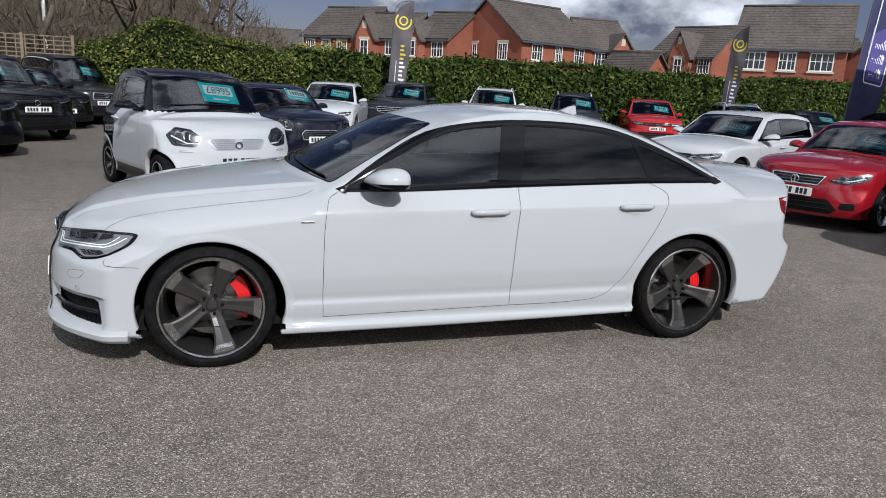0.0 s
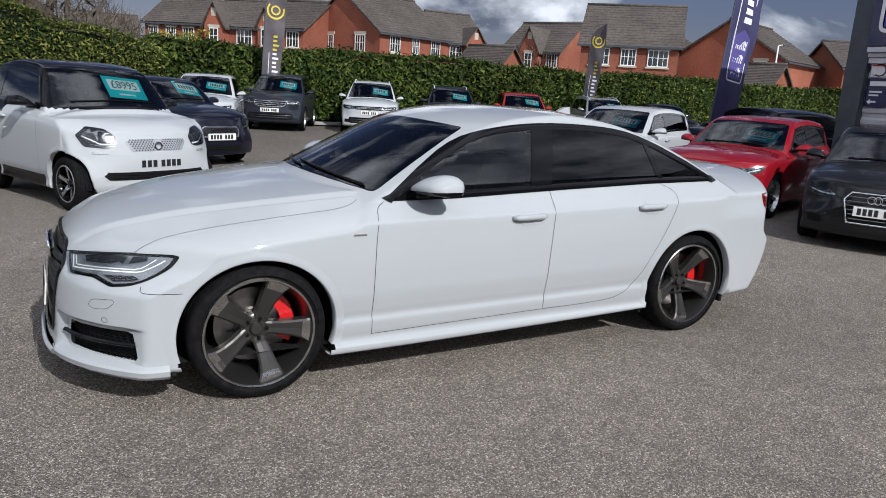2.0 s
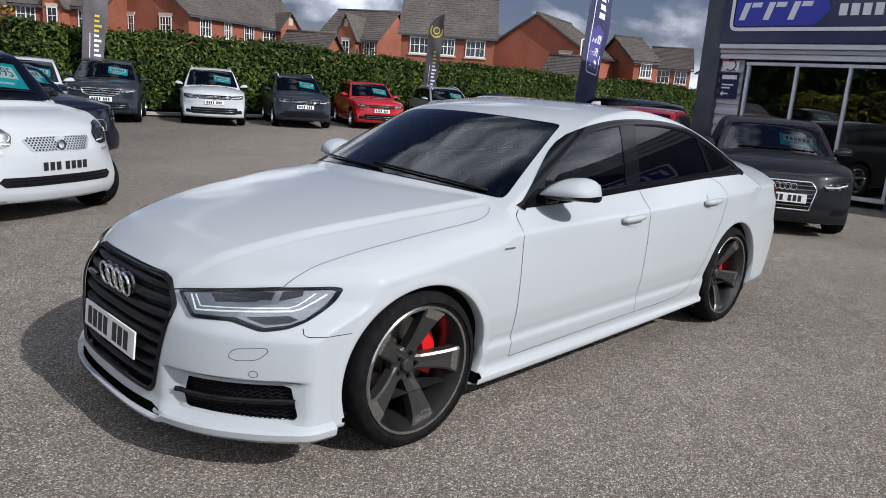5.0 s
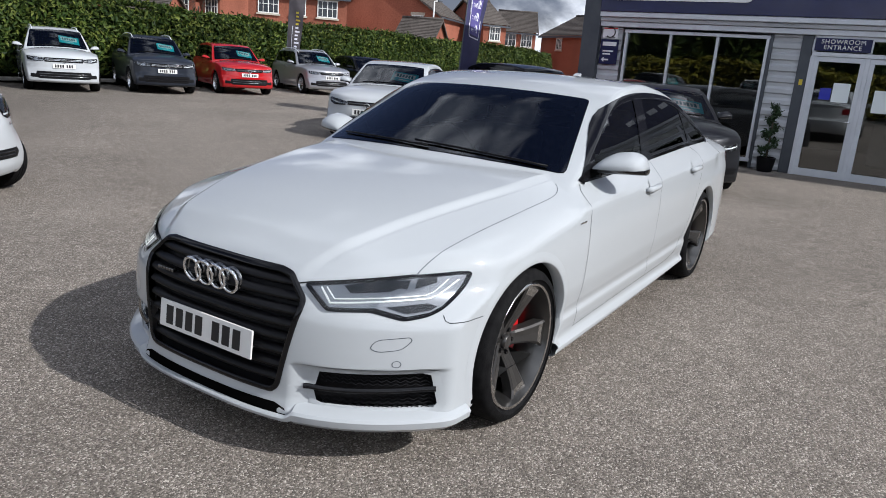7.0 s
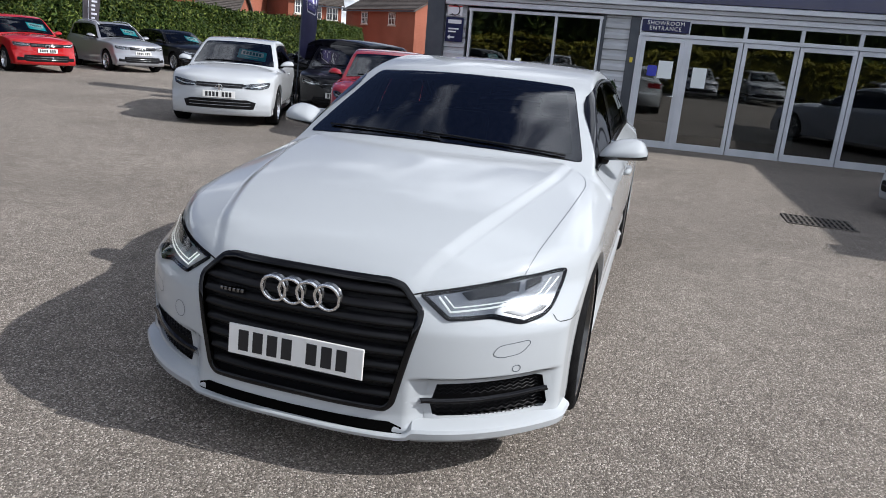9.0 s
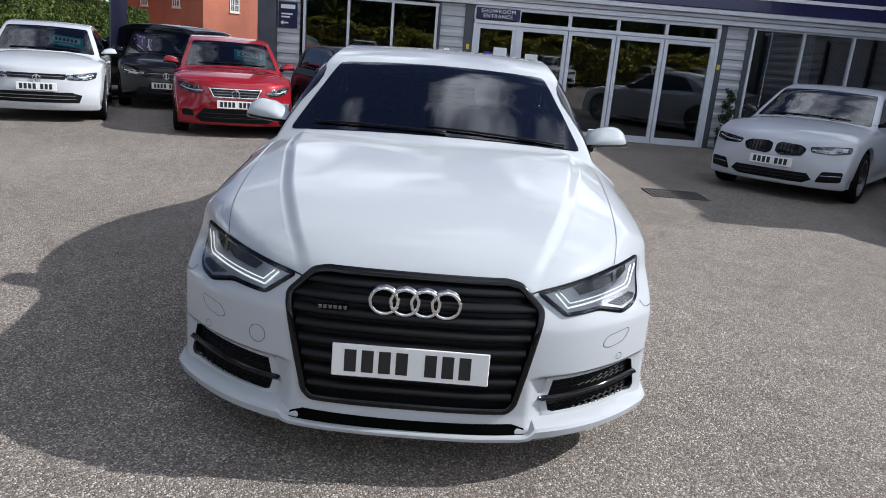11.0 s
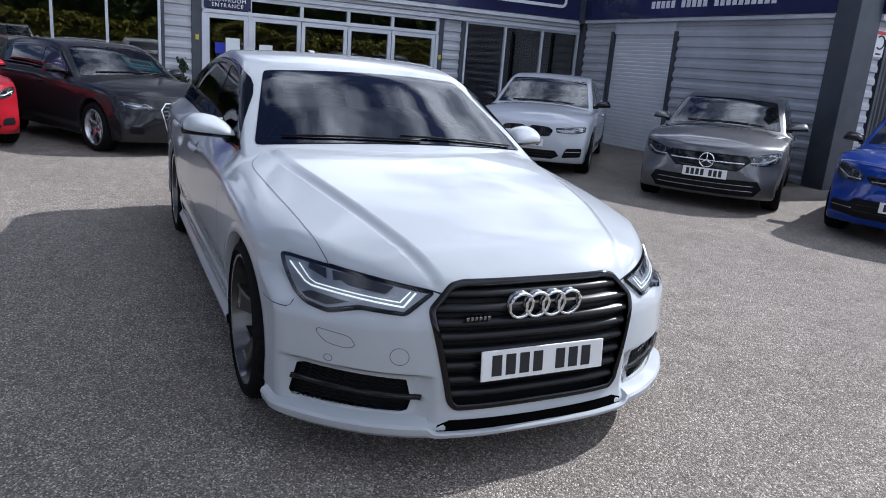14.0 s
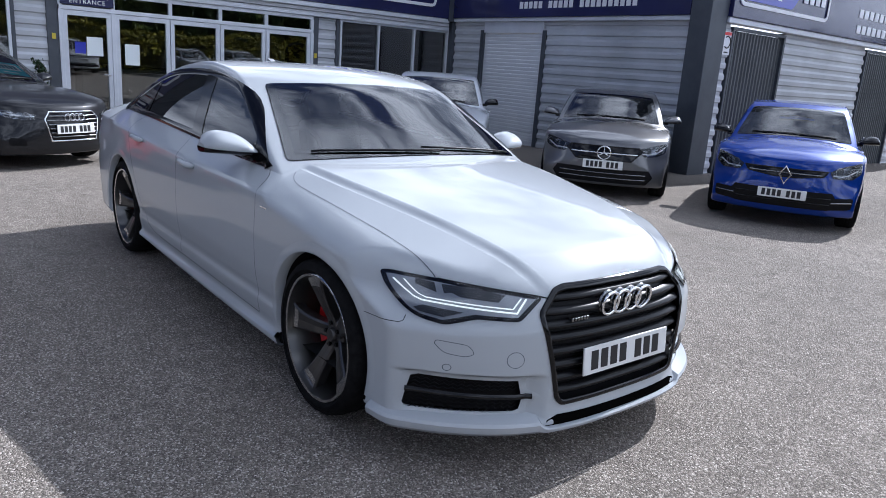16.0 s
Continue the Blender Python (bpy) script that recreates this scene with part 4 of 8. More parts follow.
def build_showroom():
    G = -0.13
    # front wing, x = 12
    for y0, y1 in ((7.80, 8.30), (4.46, 4.94), (-1.28, -0.84), (-4.55, -4.44)):
        structure(cladding("wall_front", (12, y0), (12, y1), G, 2.36, (-1, 0)), "light grey profiled metal wall cladding of the showroom", "wall")
    for y0, y1 in ((4.28, 4.46), (-0.84, -0.70), (4.94, 5.0), (-1.36, -1.28)):
        structure(box("trim", (11.97, y0, G), (12.12, y1, 2.36), "frame_grey", bevel=0.006), "dark grey metal jamb", "trim")
    glazed("window_1", "x", 5.03, 7.70, 0.02, 2.27, 3, "tall three-pane showroom window with silver frame")
    glazed("window_2", "x", -4.42, -1.40, 0.02, 2.33, 3, "tall three-pane showroom window with silver frame")
    # doors: one leaf and four folding leaves, a row of lights above
    frame_ob = structure(box("door_frame", (11.95, -0.70, 2.02), (12.10, 4.26, 2.09), "frame_silver", bevel=0.005), "white-silver door frame across the entrance", "frame")
    box("head", (11.95, -0.70, 2.30), (12.10, 4.26, 2.37), "frame_silver", frame_ob, bevel=0.005)
    for y in (-0.68, 3.37, 4.24):
        box("post", (11.95, y - 0.035, G), (12.10, y + 0.035, 2.02), "frame_silver", frame_ob, bevel=0.005)
    for y in (-0.68, 0.38, 1.36, 2.34, 3.37, 4.24):
        box("post", (11.955, y - 0.035, 2.09), (12.095, y + 0.035, 2.30), "frame_silver", frame_ob, bevel=0.005)
    edges = [3.405, 4.205], [2.352, 3.335], [1.372, 2.338], [0.392, 1.358], [-0.645, 0.378]
    for n, (a, b) in enumerate(edges):
        d = structure(box(f"door_{n + 1}", (11.97, a, G + 0.03), (12.05, b, G + 0.16), "frame_silver", bevel=0.004), "white-framed glazed showroom door, closed", "door")
        box("rail", (11.97, a, 1.93), (12.05, b, 2.015), "frame_silver", d, bevel=0.004)
        for y in (a, b - 0.075):
            box("stile", (11.97, y, G + 0.16), (12.05, y + 0.075, 1.93), "frame_silver", d, bevel=0.004)
        g = box("pane", (12.005, a + 0.075, G + 0.16), (12.015, b - 0.075, 1.93), "shop_glass", d)
        g.visible_shadow = False
        if n == 0:
            v, f = tube([(11.965, a + 0.05, 0.92), (11.925, a + 0.05, 0.92), (11.92, a + 0.06, 0.92), (11.92, a + 0.17, 0.92)], 0.012, 8)
            from_arrays("door_handle", v, f, "chrome", d)
            box("notice", (11.998, a + 0.15, 1.25), (12.003, a + 0.42, 1.58), "price_white", d)
            box("notice", (11.998, a + 0.44, 1.28), (12.003, a + 0.62, 1.48), "sign_blue", d, "blue notice")
        if n == 1:
            box("notice", (11.998, b - 0.42, 1.12), (12.003, b - 0.16, 1.50), "price_white", d)
    for k in range(5):
        ys = [-0.645, 0.345], [0.415, 1.325], [1.395, 2.305], [2.375, 3.335], [3.405, 4.205]
        a, b = ys[k]
        if k < 4:
            g = box("transom_pane", (12.0, a, 2.09), (12.01, b, 2.30), "shop_glass", frame_ob)
            g.visible_shadow = False
    sg = tagged(box("entrance_sign", (11.935, 3.36, 2.11), (11.952, 4.24, 2.33), "fascia_navy", bevel=0.003), "dark sign board reading showroom entrance", "sign")
    lettering("lettering", "SHOWROOM", 0.105, "sign_white", Matrix.Translation((11.931, 3.80, 2.268)) @ Euler((radians(90), 0, radians(-90))).to_matrix().to_4x4(), sg, spacing=1.15)
    lettering("lettering", "ENTRANCE", 0.105, "sign_white", Matrix.Translation((11.931, 3.80, 2.172)) @ Euler((radians(90), 0, radians(-90))).to_matrix().to_4x4(), sg, spacing=1.15)
    # corner pier, mouldings, fascia
    structure(box("pier", (11.86, 8.25, G), (12.3, 8.62, WALL_TOP), "frame_grey", bevel=0.01), "dark grey corner pier of the showroom", "pillar")
    structure(box("trim", (11.90, -4.40, 2.372), (12.15, 8.25, 2.47), "frame_silver", bevel=0.01), "pale grey metal band over the windows", "trim")
    structure(box("trim", (11.86, -4.36, 2.474), (12.15, 8.25, 2.55), "cladding", bevel=0.01), "pale grey metal band over the windows", "trim")
    structure(box("trim", (11.80, -4.32, 2.554), (12.15, 8.25, 2.65), "frame_silver", bevel=0.012), "pale grey metal band over the windows", "trim")
    f1 = structure(box("fascia", (11.78, -4.27, 2.655), (12.1, 8.25, 4.3), "fascia_navy", bevel=0.01), "dark navy sign fascia with a rounded blue badge", "fascia")
    sign_shapes(f1, Matrix.Translation((11.777, 6.72, 3.22)) @ Euler((radians(90), 0, radians(-90))).to_matrix().to_4x4(), 2.75, 0.70)
    for k in range(9):
        box("sign_bar", (11.770, 2.9 - k * 0.30, 3.05), (11.778, 3.1 - k * 0.30, 3.22), "sign_white", f1)
    sign_shapes(f1, Matrix.Translation((11.777, -2.4, 3.25)) @ Euler((radians(90), 0, radians(-90))).to_matrix().to_4x4(), 2.9, 0.74)
    structure(cladding("wall_front", (12, -4.55), (12, 8.3), 4.3, WALL_TOP, (-1, 0)), "light grey profiled metal wall above the fascia", "wall")
    # end wall of the front wing, and its roof, floor and room
    structure(cladding("wall_end", (22, 8.35), (12.25, 8.35), G, WALL_TOP, (0, 1)), "light grey profiled metal end wall", "wall")
    structure(box("ceiling", (12.2, -14, 2.9), (22, 8.2, 3.0), "room_wall"), "plain pale showroom ceiling", "ceiling")
    structure(box("roof", (12.1, -14, WALL_TOP - 0.1), (22, 8.3, WALL_TOP), "frame_grey"), "flat grey showroom roof", "roof")
    structure(box("roof", (4.9, -14, WALL_TOP - 0.1), (12.096, -4.6, WALL_TOP), "frame_grey"), "flat grey workshop roof", "roof")
    structure(box("floor", (12.05, -4.7, -0.20), (22, 8.2, -0.105), "room_floor"), "dark tiled showroom floor", "floor")
    structure(box("wall_back", (19.0, -4.7, -0.10), (19.2, 8.2, 2.9), "room_wall"), "plain grey showroom back wall", "wall")
    desk = tagged(box("reception_desk", (15.5, 0.6, -0.10), (16.3, 3.2, 0.95), "room_wall", bevel=0.02), "pale reception desk inside the showroom", "desk")
    box("desk_top", (15.4, 0.5, 0.954), (16.35, 3.3, 0.99), "cabin", desk, bevel=0.008)
    structure(box("wall_partition", (12.2, -4.85, -0.10), (19.0, -4.72, 2.9), "room_wall"), "plain grey wall between showroom and workshop", "wall")
    structure(box("pier", (11.85, -4.66, G), (12.14, -4.452, 2.60), "frame_grey", bevel=0.008), "dark grey post in the inner corner", "pillar")
    structure(box("pier", (11.776, -4.66, 2.60), (12.14, -4.268, WALL_TOP), "frame_grey", bevel=0.008), "dark grey post in the inner corner", "pillar")
    # side wing, y = -4.55
    structure(cladding("wall_side", (10.78, -4.55), (12.0, -4.55), G, 2.60, (0, 1)), "light grey profiled metal wall cladding", "wall")
    structure(cladding("wall_side", (5.15, -4.55), (8.78, -4.55), G, 2.60, (0, 1)), "light grey profiled metal wall cladding", "wall")
    structure(box("trim", (8.70, -4.60, G), (8.80, -4.52, 2.42), "frame_grey", bevel=0.005), "dark grey shutter guide rail", "trim")
    structure(box("trim", (10.74, -4.60, G), (10.84, -4.52, 2.42), "frame_grey", bevel=0.005), "dark grey shutter guide rail", "trim")
    sh = structure(box("shutter", (8.80, -4.64, 2.36), (10.74, -4.54, 2.60), "frame_silver", bevel=0.01), "closed white roller shutter door", "door")
    for k in range(31):
        z = G + k * 0.08
        bm = bmesh.new()
        add_prism(bm, [(-4.60, z), (-4.592, z + 0.010), (-4.590, z + 0.04), (-4.592, z + 0.070), (-4.60, z + 0.079)], 8.80, 10.74, "x")
        part("slat", bm, "shutter_white", sh)
    structure(box("trim", (5.15, -4.62, 2.602), (12.0, -4.44, 2.68), "frame_silver", bevel=0.01), "pale grey metal band", "trim")
    f2 = structure(box("fascia", (5.15, -4.9, 2.684), (11.78, -4.40, 4.3), "fascia_navy", bevel=0.01), "dark navy sign fascia with white bars of lettering", "fascia")
    for k in range(22):
        if k in (5, 11):
            continue
        box("sign_bar", (9.35 - k * 0.145, -4.402, 2.86), (9.45 - k * 0.145, -4.392, 3.0), "sign_white", f2)
    structure(cladding("wall_side", (5.15, -4.55), (12.0, -4.55), 4.3, WALL_TOP, (0, 1)), "light grey profiled metal wall above the fascia", "wall")
    structure(box("pier", (4.74, -4.95, G), (5.15, -4.42, WALL_TOP), "frame_grey", bevel=0.01), "dark grey corner pier", "pillar")
    # far wing, x = 4.8
    for y0, y1 in ((-5.22, -4.95), (-10.85, -7.2), (-16, -13.0)):
        structure(cladding("wall_far", (4.8, y0), (4.8, y1), G - 0.1, 2.60, (-1, 0)), "light grey profiled metal wall cladding", "wall")
    for k, (y0, y1) in enumerate(((-7.16, -5.26), (-12.96, -10.89))):
        d = structure(cladding(f"door_{6 + k}", (4.84, y0), (4.84, y1), G - 0.1, 2.5, (-1, 0), "cladding_dark", 0.11, True, 0.12), "closed dark ribbed metal loading door", "door")
        for y in (y0, y1 - 0.06):
            box("door_jamb", (4.78, y, G - 0.1), (4.86, y + 0.06, 2.5), "frame_grey", d, bevel=0.004)
        box("door_head", (4.78, y0, 2.504), (4.86, y1, 2.56), "frame_grey", d, bevel=0.004)
    structure(box("trim", (4.70, -16, 2.602), (4.9, -4.95, 2.70), "frame_silver", bevel=0.01), "pale grey metal band", "trim")
    f3 = structure(box("fascia", (4.66, -16, 2.704), (4.98, -4.95, 4.3), "fascia_navy", bevel=0.01), "dark navy sign fascia with a rounded blue badge", "fascia")
    sign_shapes(f3, Matrix.Translation((4.656, -6.75, 3.28)) @ Euler((radians(90), 0, radians(-90))).to_matrix().to_4x4(), 3.3, 0.74)
    for row in range(2):
        for k in range(9):
            box("sign_bar", (4.648, -10.0 - k * 0.26, 3.15 - row * 0.32), (4.659, -9.82 - k * 0.26, 3.32 - row * 0.32), "sign_white", f3)
    structure(cladding("wall_far", (4.8, -16), (4.8, -4.95), 4.3, WALL_TOP, (-1, 0)), "light grey profiled metal wall above the fascia", "wall")
    # small boards
    def board(x, y0, y1, z0, z1, kind):
        if kind == "navy":
            b = tagged(box("direction_sign", (x - 0.012, y0, z0), (x, y1, z1), "fascia_navy", bevel=0.002), "navy direction sign with a white arrow", "sign")
            h = z1 - z0
            for q0, q1, w0, w1 in ((0.74, 0.90, 0.12, 0.88), (0.50, 0.56, 0.15, 0.75), (0.38, 0.44, 0.15, 0.60)):
                box("bar", (x - 0.016, y1 - (y1 - y0) * w1, z0 + h * q0), (x - 0.012, y1 - (y1 - y0) * w0, z0 + h * q1), "sign_white", b)
            bm = bmesh.new()
            yc, zc = (y0 + y1) / 2 + 0.08, z0 + h * 0.18
            add_prism(bm, [(yc + 0.07, zc), (yc + 0.01, zc + 0.05), (yc + 0.01, zc + 0.015), (yc - 0.09, zc + 0.015), (yc - 0.09, zc - 0.015), (yc + 0.01, zc - 0.015), (yc + 0.01, zc - 0.05)], x - 0.016, x - 0.012, "x")
            part("arrow", bm, "sign_white", b)
        else:
            b = tagged(box("warning_sign", (x - 0.01, y0, z0), (x, y1, z1), "sign_white", bevel=0.002), "white camera warning sign with a red band", "sign")
            h, yc, zc = z1 - z0, (y0 + y1) / 2, z0 + (z1 - z0) * 0.55
            box("band", (x - 0.013, y0 + 0.01, z1 - h * 0.16), (x - 0.010, y1 - 0.01, z1 - 0.01), "sign_red", b)
            ring = [(x - 0.012, yc + 0.10 * math.cos(a), zc + 0.10 * math.sin(a)) for a in np.linspace(0.9, 5.4, 20)]
            v, f = tube(ring, 0.012, 6)
            from_arrays("mark", v, f, "ink", b)
            box("bar", (x - 0.013, y0 + 0.05, z0 + h * 0.08), (x - 0.010, y1 - 0.05, z0 + h * 0.14), "ink", b)
    board(11.972, 7.84, 8.22, 1.63, 2.12, "navy")
    board(11.972, 7.88, 8.20, 2.14, 2.36, "warn")
    board(4.775, -5.20, -4.97, 2.06, 2.46, "warn")
    for y in (4.36, -0.77):
        tagged(box("door_alarm", (11.955, y - 0.03, 1.50), (11.97, y + 0.03, 1.60), "flag_yellow", bevel=0.003), "small yellow door alarm plate on the jamb", "sign")


build_showroom()


def topiary(x, y):
    """A spiral clipped shrub in a pot."""
    root = empty("topiary", pose(x, y, gz(x, y)), "dark green spiral topiary in a black pot", "plant", "topiaries by the entrance")
    v, f = lathe([(0.001, 0.0), (0.13, 0.0), (0.17, 0.26), (0.15, 0.27), (0.14, 0.24), (0.001, 0.24)], 20, "z")
    from_arrays("pot", v, f, "black_trim", root, "", True, 40)
    v, f = tube([(0, 0, 0.24), (0, 0, 1.15)], 0.015, 8)
    from_arrays("stem", v, f, "bark", root)
    rng = np.random.default_rng(4)
    vs, fs = [], []
    for k in range(900):
        t = rng.random()
        a = t * 2 * math.pi * 3.2
        r = 0.15 * (1.05 - t * 0.75)
        c = np.array((r * 0.8 * math.cos(a), r * 0.8 * math.sin(a), 0.32 + 0.88 * t)) + rng.normal(0, 0.035, 3)
        d, e = rng.normal(0, 1, 3), rng.normal(0, 1, 3)
        d, e = d / np.linalg.norm(d) * 0.03, e / np.linalg.norm(e) * 0.022
        o = len(vs)
        vs += [c - d, c + e, c + d, c - e]
        fs.append((o, o + 1, o + 2, o + 3))
    from_arrays("leaves", vs, fs, "topiary", root, "", False)
    return root


t1 = topiary(11.78, 4.66)
copy_thing(t1, pose(11.78, -1.06, gz(11.7, -1)))


def drain():
    """A cast-iron grid let into the asphalt."""
    z = gz(5.4, 1.9)
    root = tagged(box("drain_cover", (5.18, 1.45, z - 0.03), (5.72, 2.15, z + 0.004), "underbody"), "rusty cast-iron drain grid in the asphalt", "drain")
    for k in range(13):
        y = 1.46 + k * 0.055
        box("bar", (5.20, y, z + 0.0045), (5.70, y + 0.022, z + 0.012), "iron", root)
    for x in (5.18, 5.36, 5.54, 5.70):
        box("bar", (x, 1.45, z + 0.005), (x + 0.02, 2.15, z + 0.013), "iron", root)


drain()


# ---- flags ----
def feather_flag(x, y, h, wid, yaw, cloth, kind, lean=0.0, label=""):
    """A tall feather flag on a bent pole."""
    root = empty("feather_flag", pose(x, y, gz(x, y), 0, lean, yaw), label, "flag")
    path = [(0, 0, 0), (0, 0, h * 0.5), (0, 0, h * 0.86), (wid * 0.08, 0, h * 0.94), (wid * 0.35, 0, h * 0.985), (wid * 0.85, 0, h)]
    path = smooth_path(path, 5)
    v, f = tube(path, [0.018 - 0.010 * i / len(path) for i in range(len(path))], 8)
    from_arrays("pole", v, f, "frame_grey", root)
    bm = bmesh.new()
    add_box(bm, (-0.3, -0.3, 0), (0.3, 0.3, 0.03), 0.008)
    part("base_plate", bm, "black_trim", root)
    nz, nx = 48, 10
    z0 = h * 0.24

    def cloth_at(a, t):
        z = z0 + (h - z0) * t
        right = wid * min(1.0, 0.80 + 0.35 * t) * (1 if t > 0.06 else 0.8 + 3.3 * t)
        left = 0.0 if t < 0.82 else wid * 0.9 * ((t - 0.82) / 0.18) ** 2.2
        xx = left + (right - left) * a
        rip = 0.035 * math.sin(5 * t * math.pi + 2.2 * a) * a + 0.02 * math.sin(13 * t + 6 * a) * a
        return xx, rip, z - (0.12 * (a) if t < 0.1 else 0)
    vs, fs = [], []
    for s_ in (0.0, -0.004):
        for i in range(nz + 1):
            for j in range(nx + 1):
                xx, rip, z = cloth_at(j / nx, i / nz)
                vs.append((xx + 0.012, rip + s_, z))
    m = (nz + 1) * (nx + 1)
    for i in range(nz):
        for j in range(nx):
            a = i * (nx + 1) + j
            fs.append((a, a + nx + 1, a + nx + 2, a + 1))
            fs.append((m + a, m + a + 1, m + a + nx + 2, m + a + nx + 1))
    cl = from_arrays("cloth", vs, fs, cloth, root, "printed polyester flag cloth")

    def mark(name, poly, mat):
        """A printed shape, given in (across, up) shares of the cloth, on both faces."""
        pts, f2 = fill2d([(p[0] * wid, p[1] * (h - z0)) for p in poly], 0.08)
        vv, ff = [], []
        for s_ in (0.006, -0.010):
            o = len(vv)
            for p in pts:
                xx, rip, z = cloth_at(min(max(p[0] / wid, 0), 1), min(max(p[1] / (h - z0), 0), 1))
                vv.append((p[0] + 0.012, rip + s_, z0 + p[1]))
            ff += [tuple(o + i for i in (t if s_ < 0 else t[::-1])) for t in f2]
        return from_arrays(name, vv, ff, mat, cl)

    def outline(poly, d, mat):
        p = np.asarray(round_poly(poly, 0.08, 4))
        asp = np.array((wid, h - z0))
        q = p * asp
        i_ = inset(q, d)
        n = len(q)
        ring_pts = [(q[k] / asp, q[(k + 1) % n] / asp, i_[(k + 1) % n] / asp, i_[k] / asp) for k in range(n)]
        vv, ff = [], []
        for s_ in (0.007, -0.011):
            for quad in ring_pts:
                o = len(vv)
                for p_ in quad:
                    xx, rip, z = cloth_at(min(max(p_[0], 0), 1), min(max(p_[1], 0), 1))
                    vv.append((p_[0] * wid + 0.012, rip + s_, z0 + p_[1] * (h - z0)))
                ff.append((o, o + 1, o + 2, o + 3) if s_ < 0 else (o + 3, o + 2, o + 1, o))
        return from_arrays("printed_outline", vv, ff, mat, cl, "", False)
    if kind == "badge":
        mark("printed_field", [(0.24, 0.28), (0.76, 0.28), (0.76, 0.52), (0.5, 0.565), (0.24, 0.52)], "flag_violet")
        outline([(0.18, 0.26), (0.82, 0.26), (0.82, 0.83), (0.18, 0.83)], 0.03, "flag_white")
        for k in range(3):
            z = 0.30 + k * 0.076
            mark("printed_bar", [(0.32, z), (0.70, z), (0.70, z + 0.022), (0.32, z + 0.022)], "flag_white")
            mark("printed_bar", [(0.48, z + 0.022), (0.70, z + 0.022), (0.70, z + 0.052), (0.58, z + 0.052)], "flag_white")
        for k in range(4):
            z = 0.60 + k * 0.052
            mark("printed_bar", [(0.40, z), (0.66, z), (0.66, z + 0.034), (0.40, z + 0.034)], "flag_white")
    else:
        for r0, r1 in ((0.16, 0.24), (0.36, 0.45)):
            n = 22
            a0, a1 = (0, 2 * math.pi) if r0 < 0.3 else (2.4, 6.6)
            k_ = wid / (h - z0)
            ang = np.linspace(a0, a1, n)
            for i in range(n - 1):
                mark("printed_arc", [(0.5 + r * math.cos(a), 0.80 + r * k_ * math.sin(a)) for r, a in ((r0, ang[i]), (r1, ang[i]), (r1, ang[i + 1]), (r0, ang[i + 1]))], "flag_yellow")
        for k in range(12):
            z = 0.08 + k * 0.042
            mark("printed_bar", [(0.46, z), (0.66 if k % 3 else 0.76, z), (0.66 if k % 3 else 0.76, z + 0.020), (0.46, z + 0.020)], "flag_white" if k < 8 else "flag_yellow")
        mark("printed_bar", [(0.27, 0.12), (0.30, 0.12), (0.30, 0.40), (0.27, 0.40)], "flag_white")
    return root


feather_flag(12.05, 11.75, 5.0, 1.02, 5, "flag_navy", "badge", 7.0, "tall navy feather flag with a white outlined badge")
feather_flag(5.35, 24.0, 4.25, 0.62, -15, "flag_grey", "arc", 3.0, "tall grey-brown feather flag with yellow arcs")
feather_flag(18.6, 23.9, 4.45, 0.62, -68, "flag_grey", "arc", 3.0, "tall grey-brown feather flag seen nearly edge on")


# ---- planting ----
def leaf_cloud(rng, pos, nrm, size, lean=0.9):
    """Small folded leaves at points, turned roughly along the given normals."""
    n = len(pos)
    a = nrm + rng.normal(0, lean, (n, 3))
    a /= np.linalg.norm(a, axis=1)[:, None]
    b = rng.normal(0, 1, (n, 3))
    b -= (b * a).sum(1)[:, None] * a
    b /= np.linalg.norm(b, axis=1)[:, None]
    c = np.cross(a, b)
    s = size * rng.uniform(0.6, 1.4, n)[:, None]
    v = np.stack([pos - b * s, pos + c * s * 0.42 + a * s * 0.12, pos + b * s, pos - c * s * 0.42 + a * s * 0.12], 1)
    return v.reshape(-1, 3)


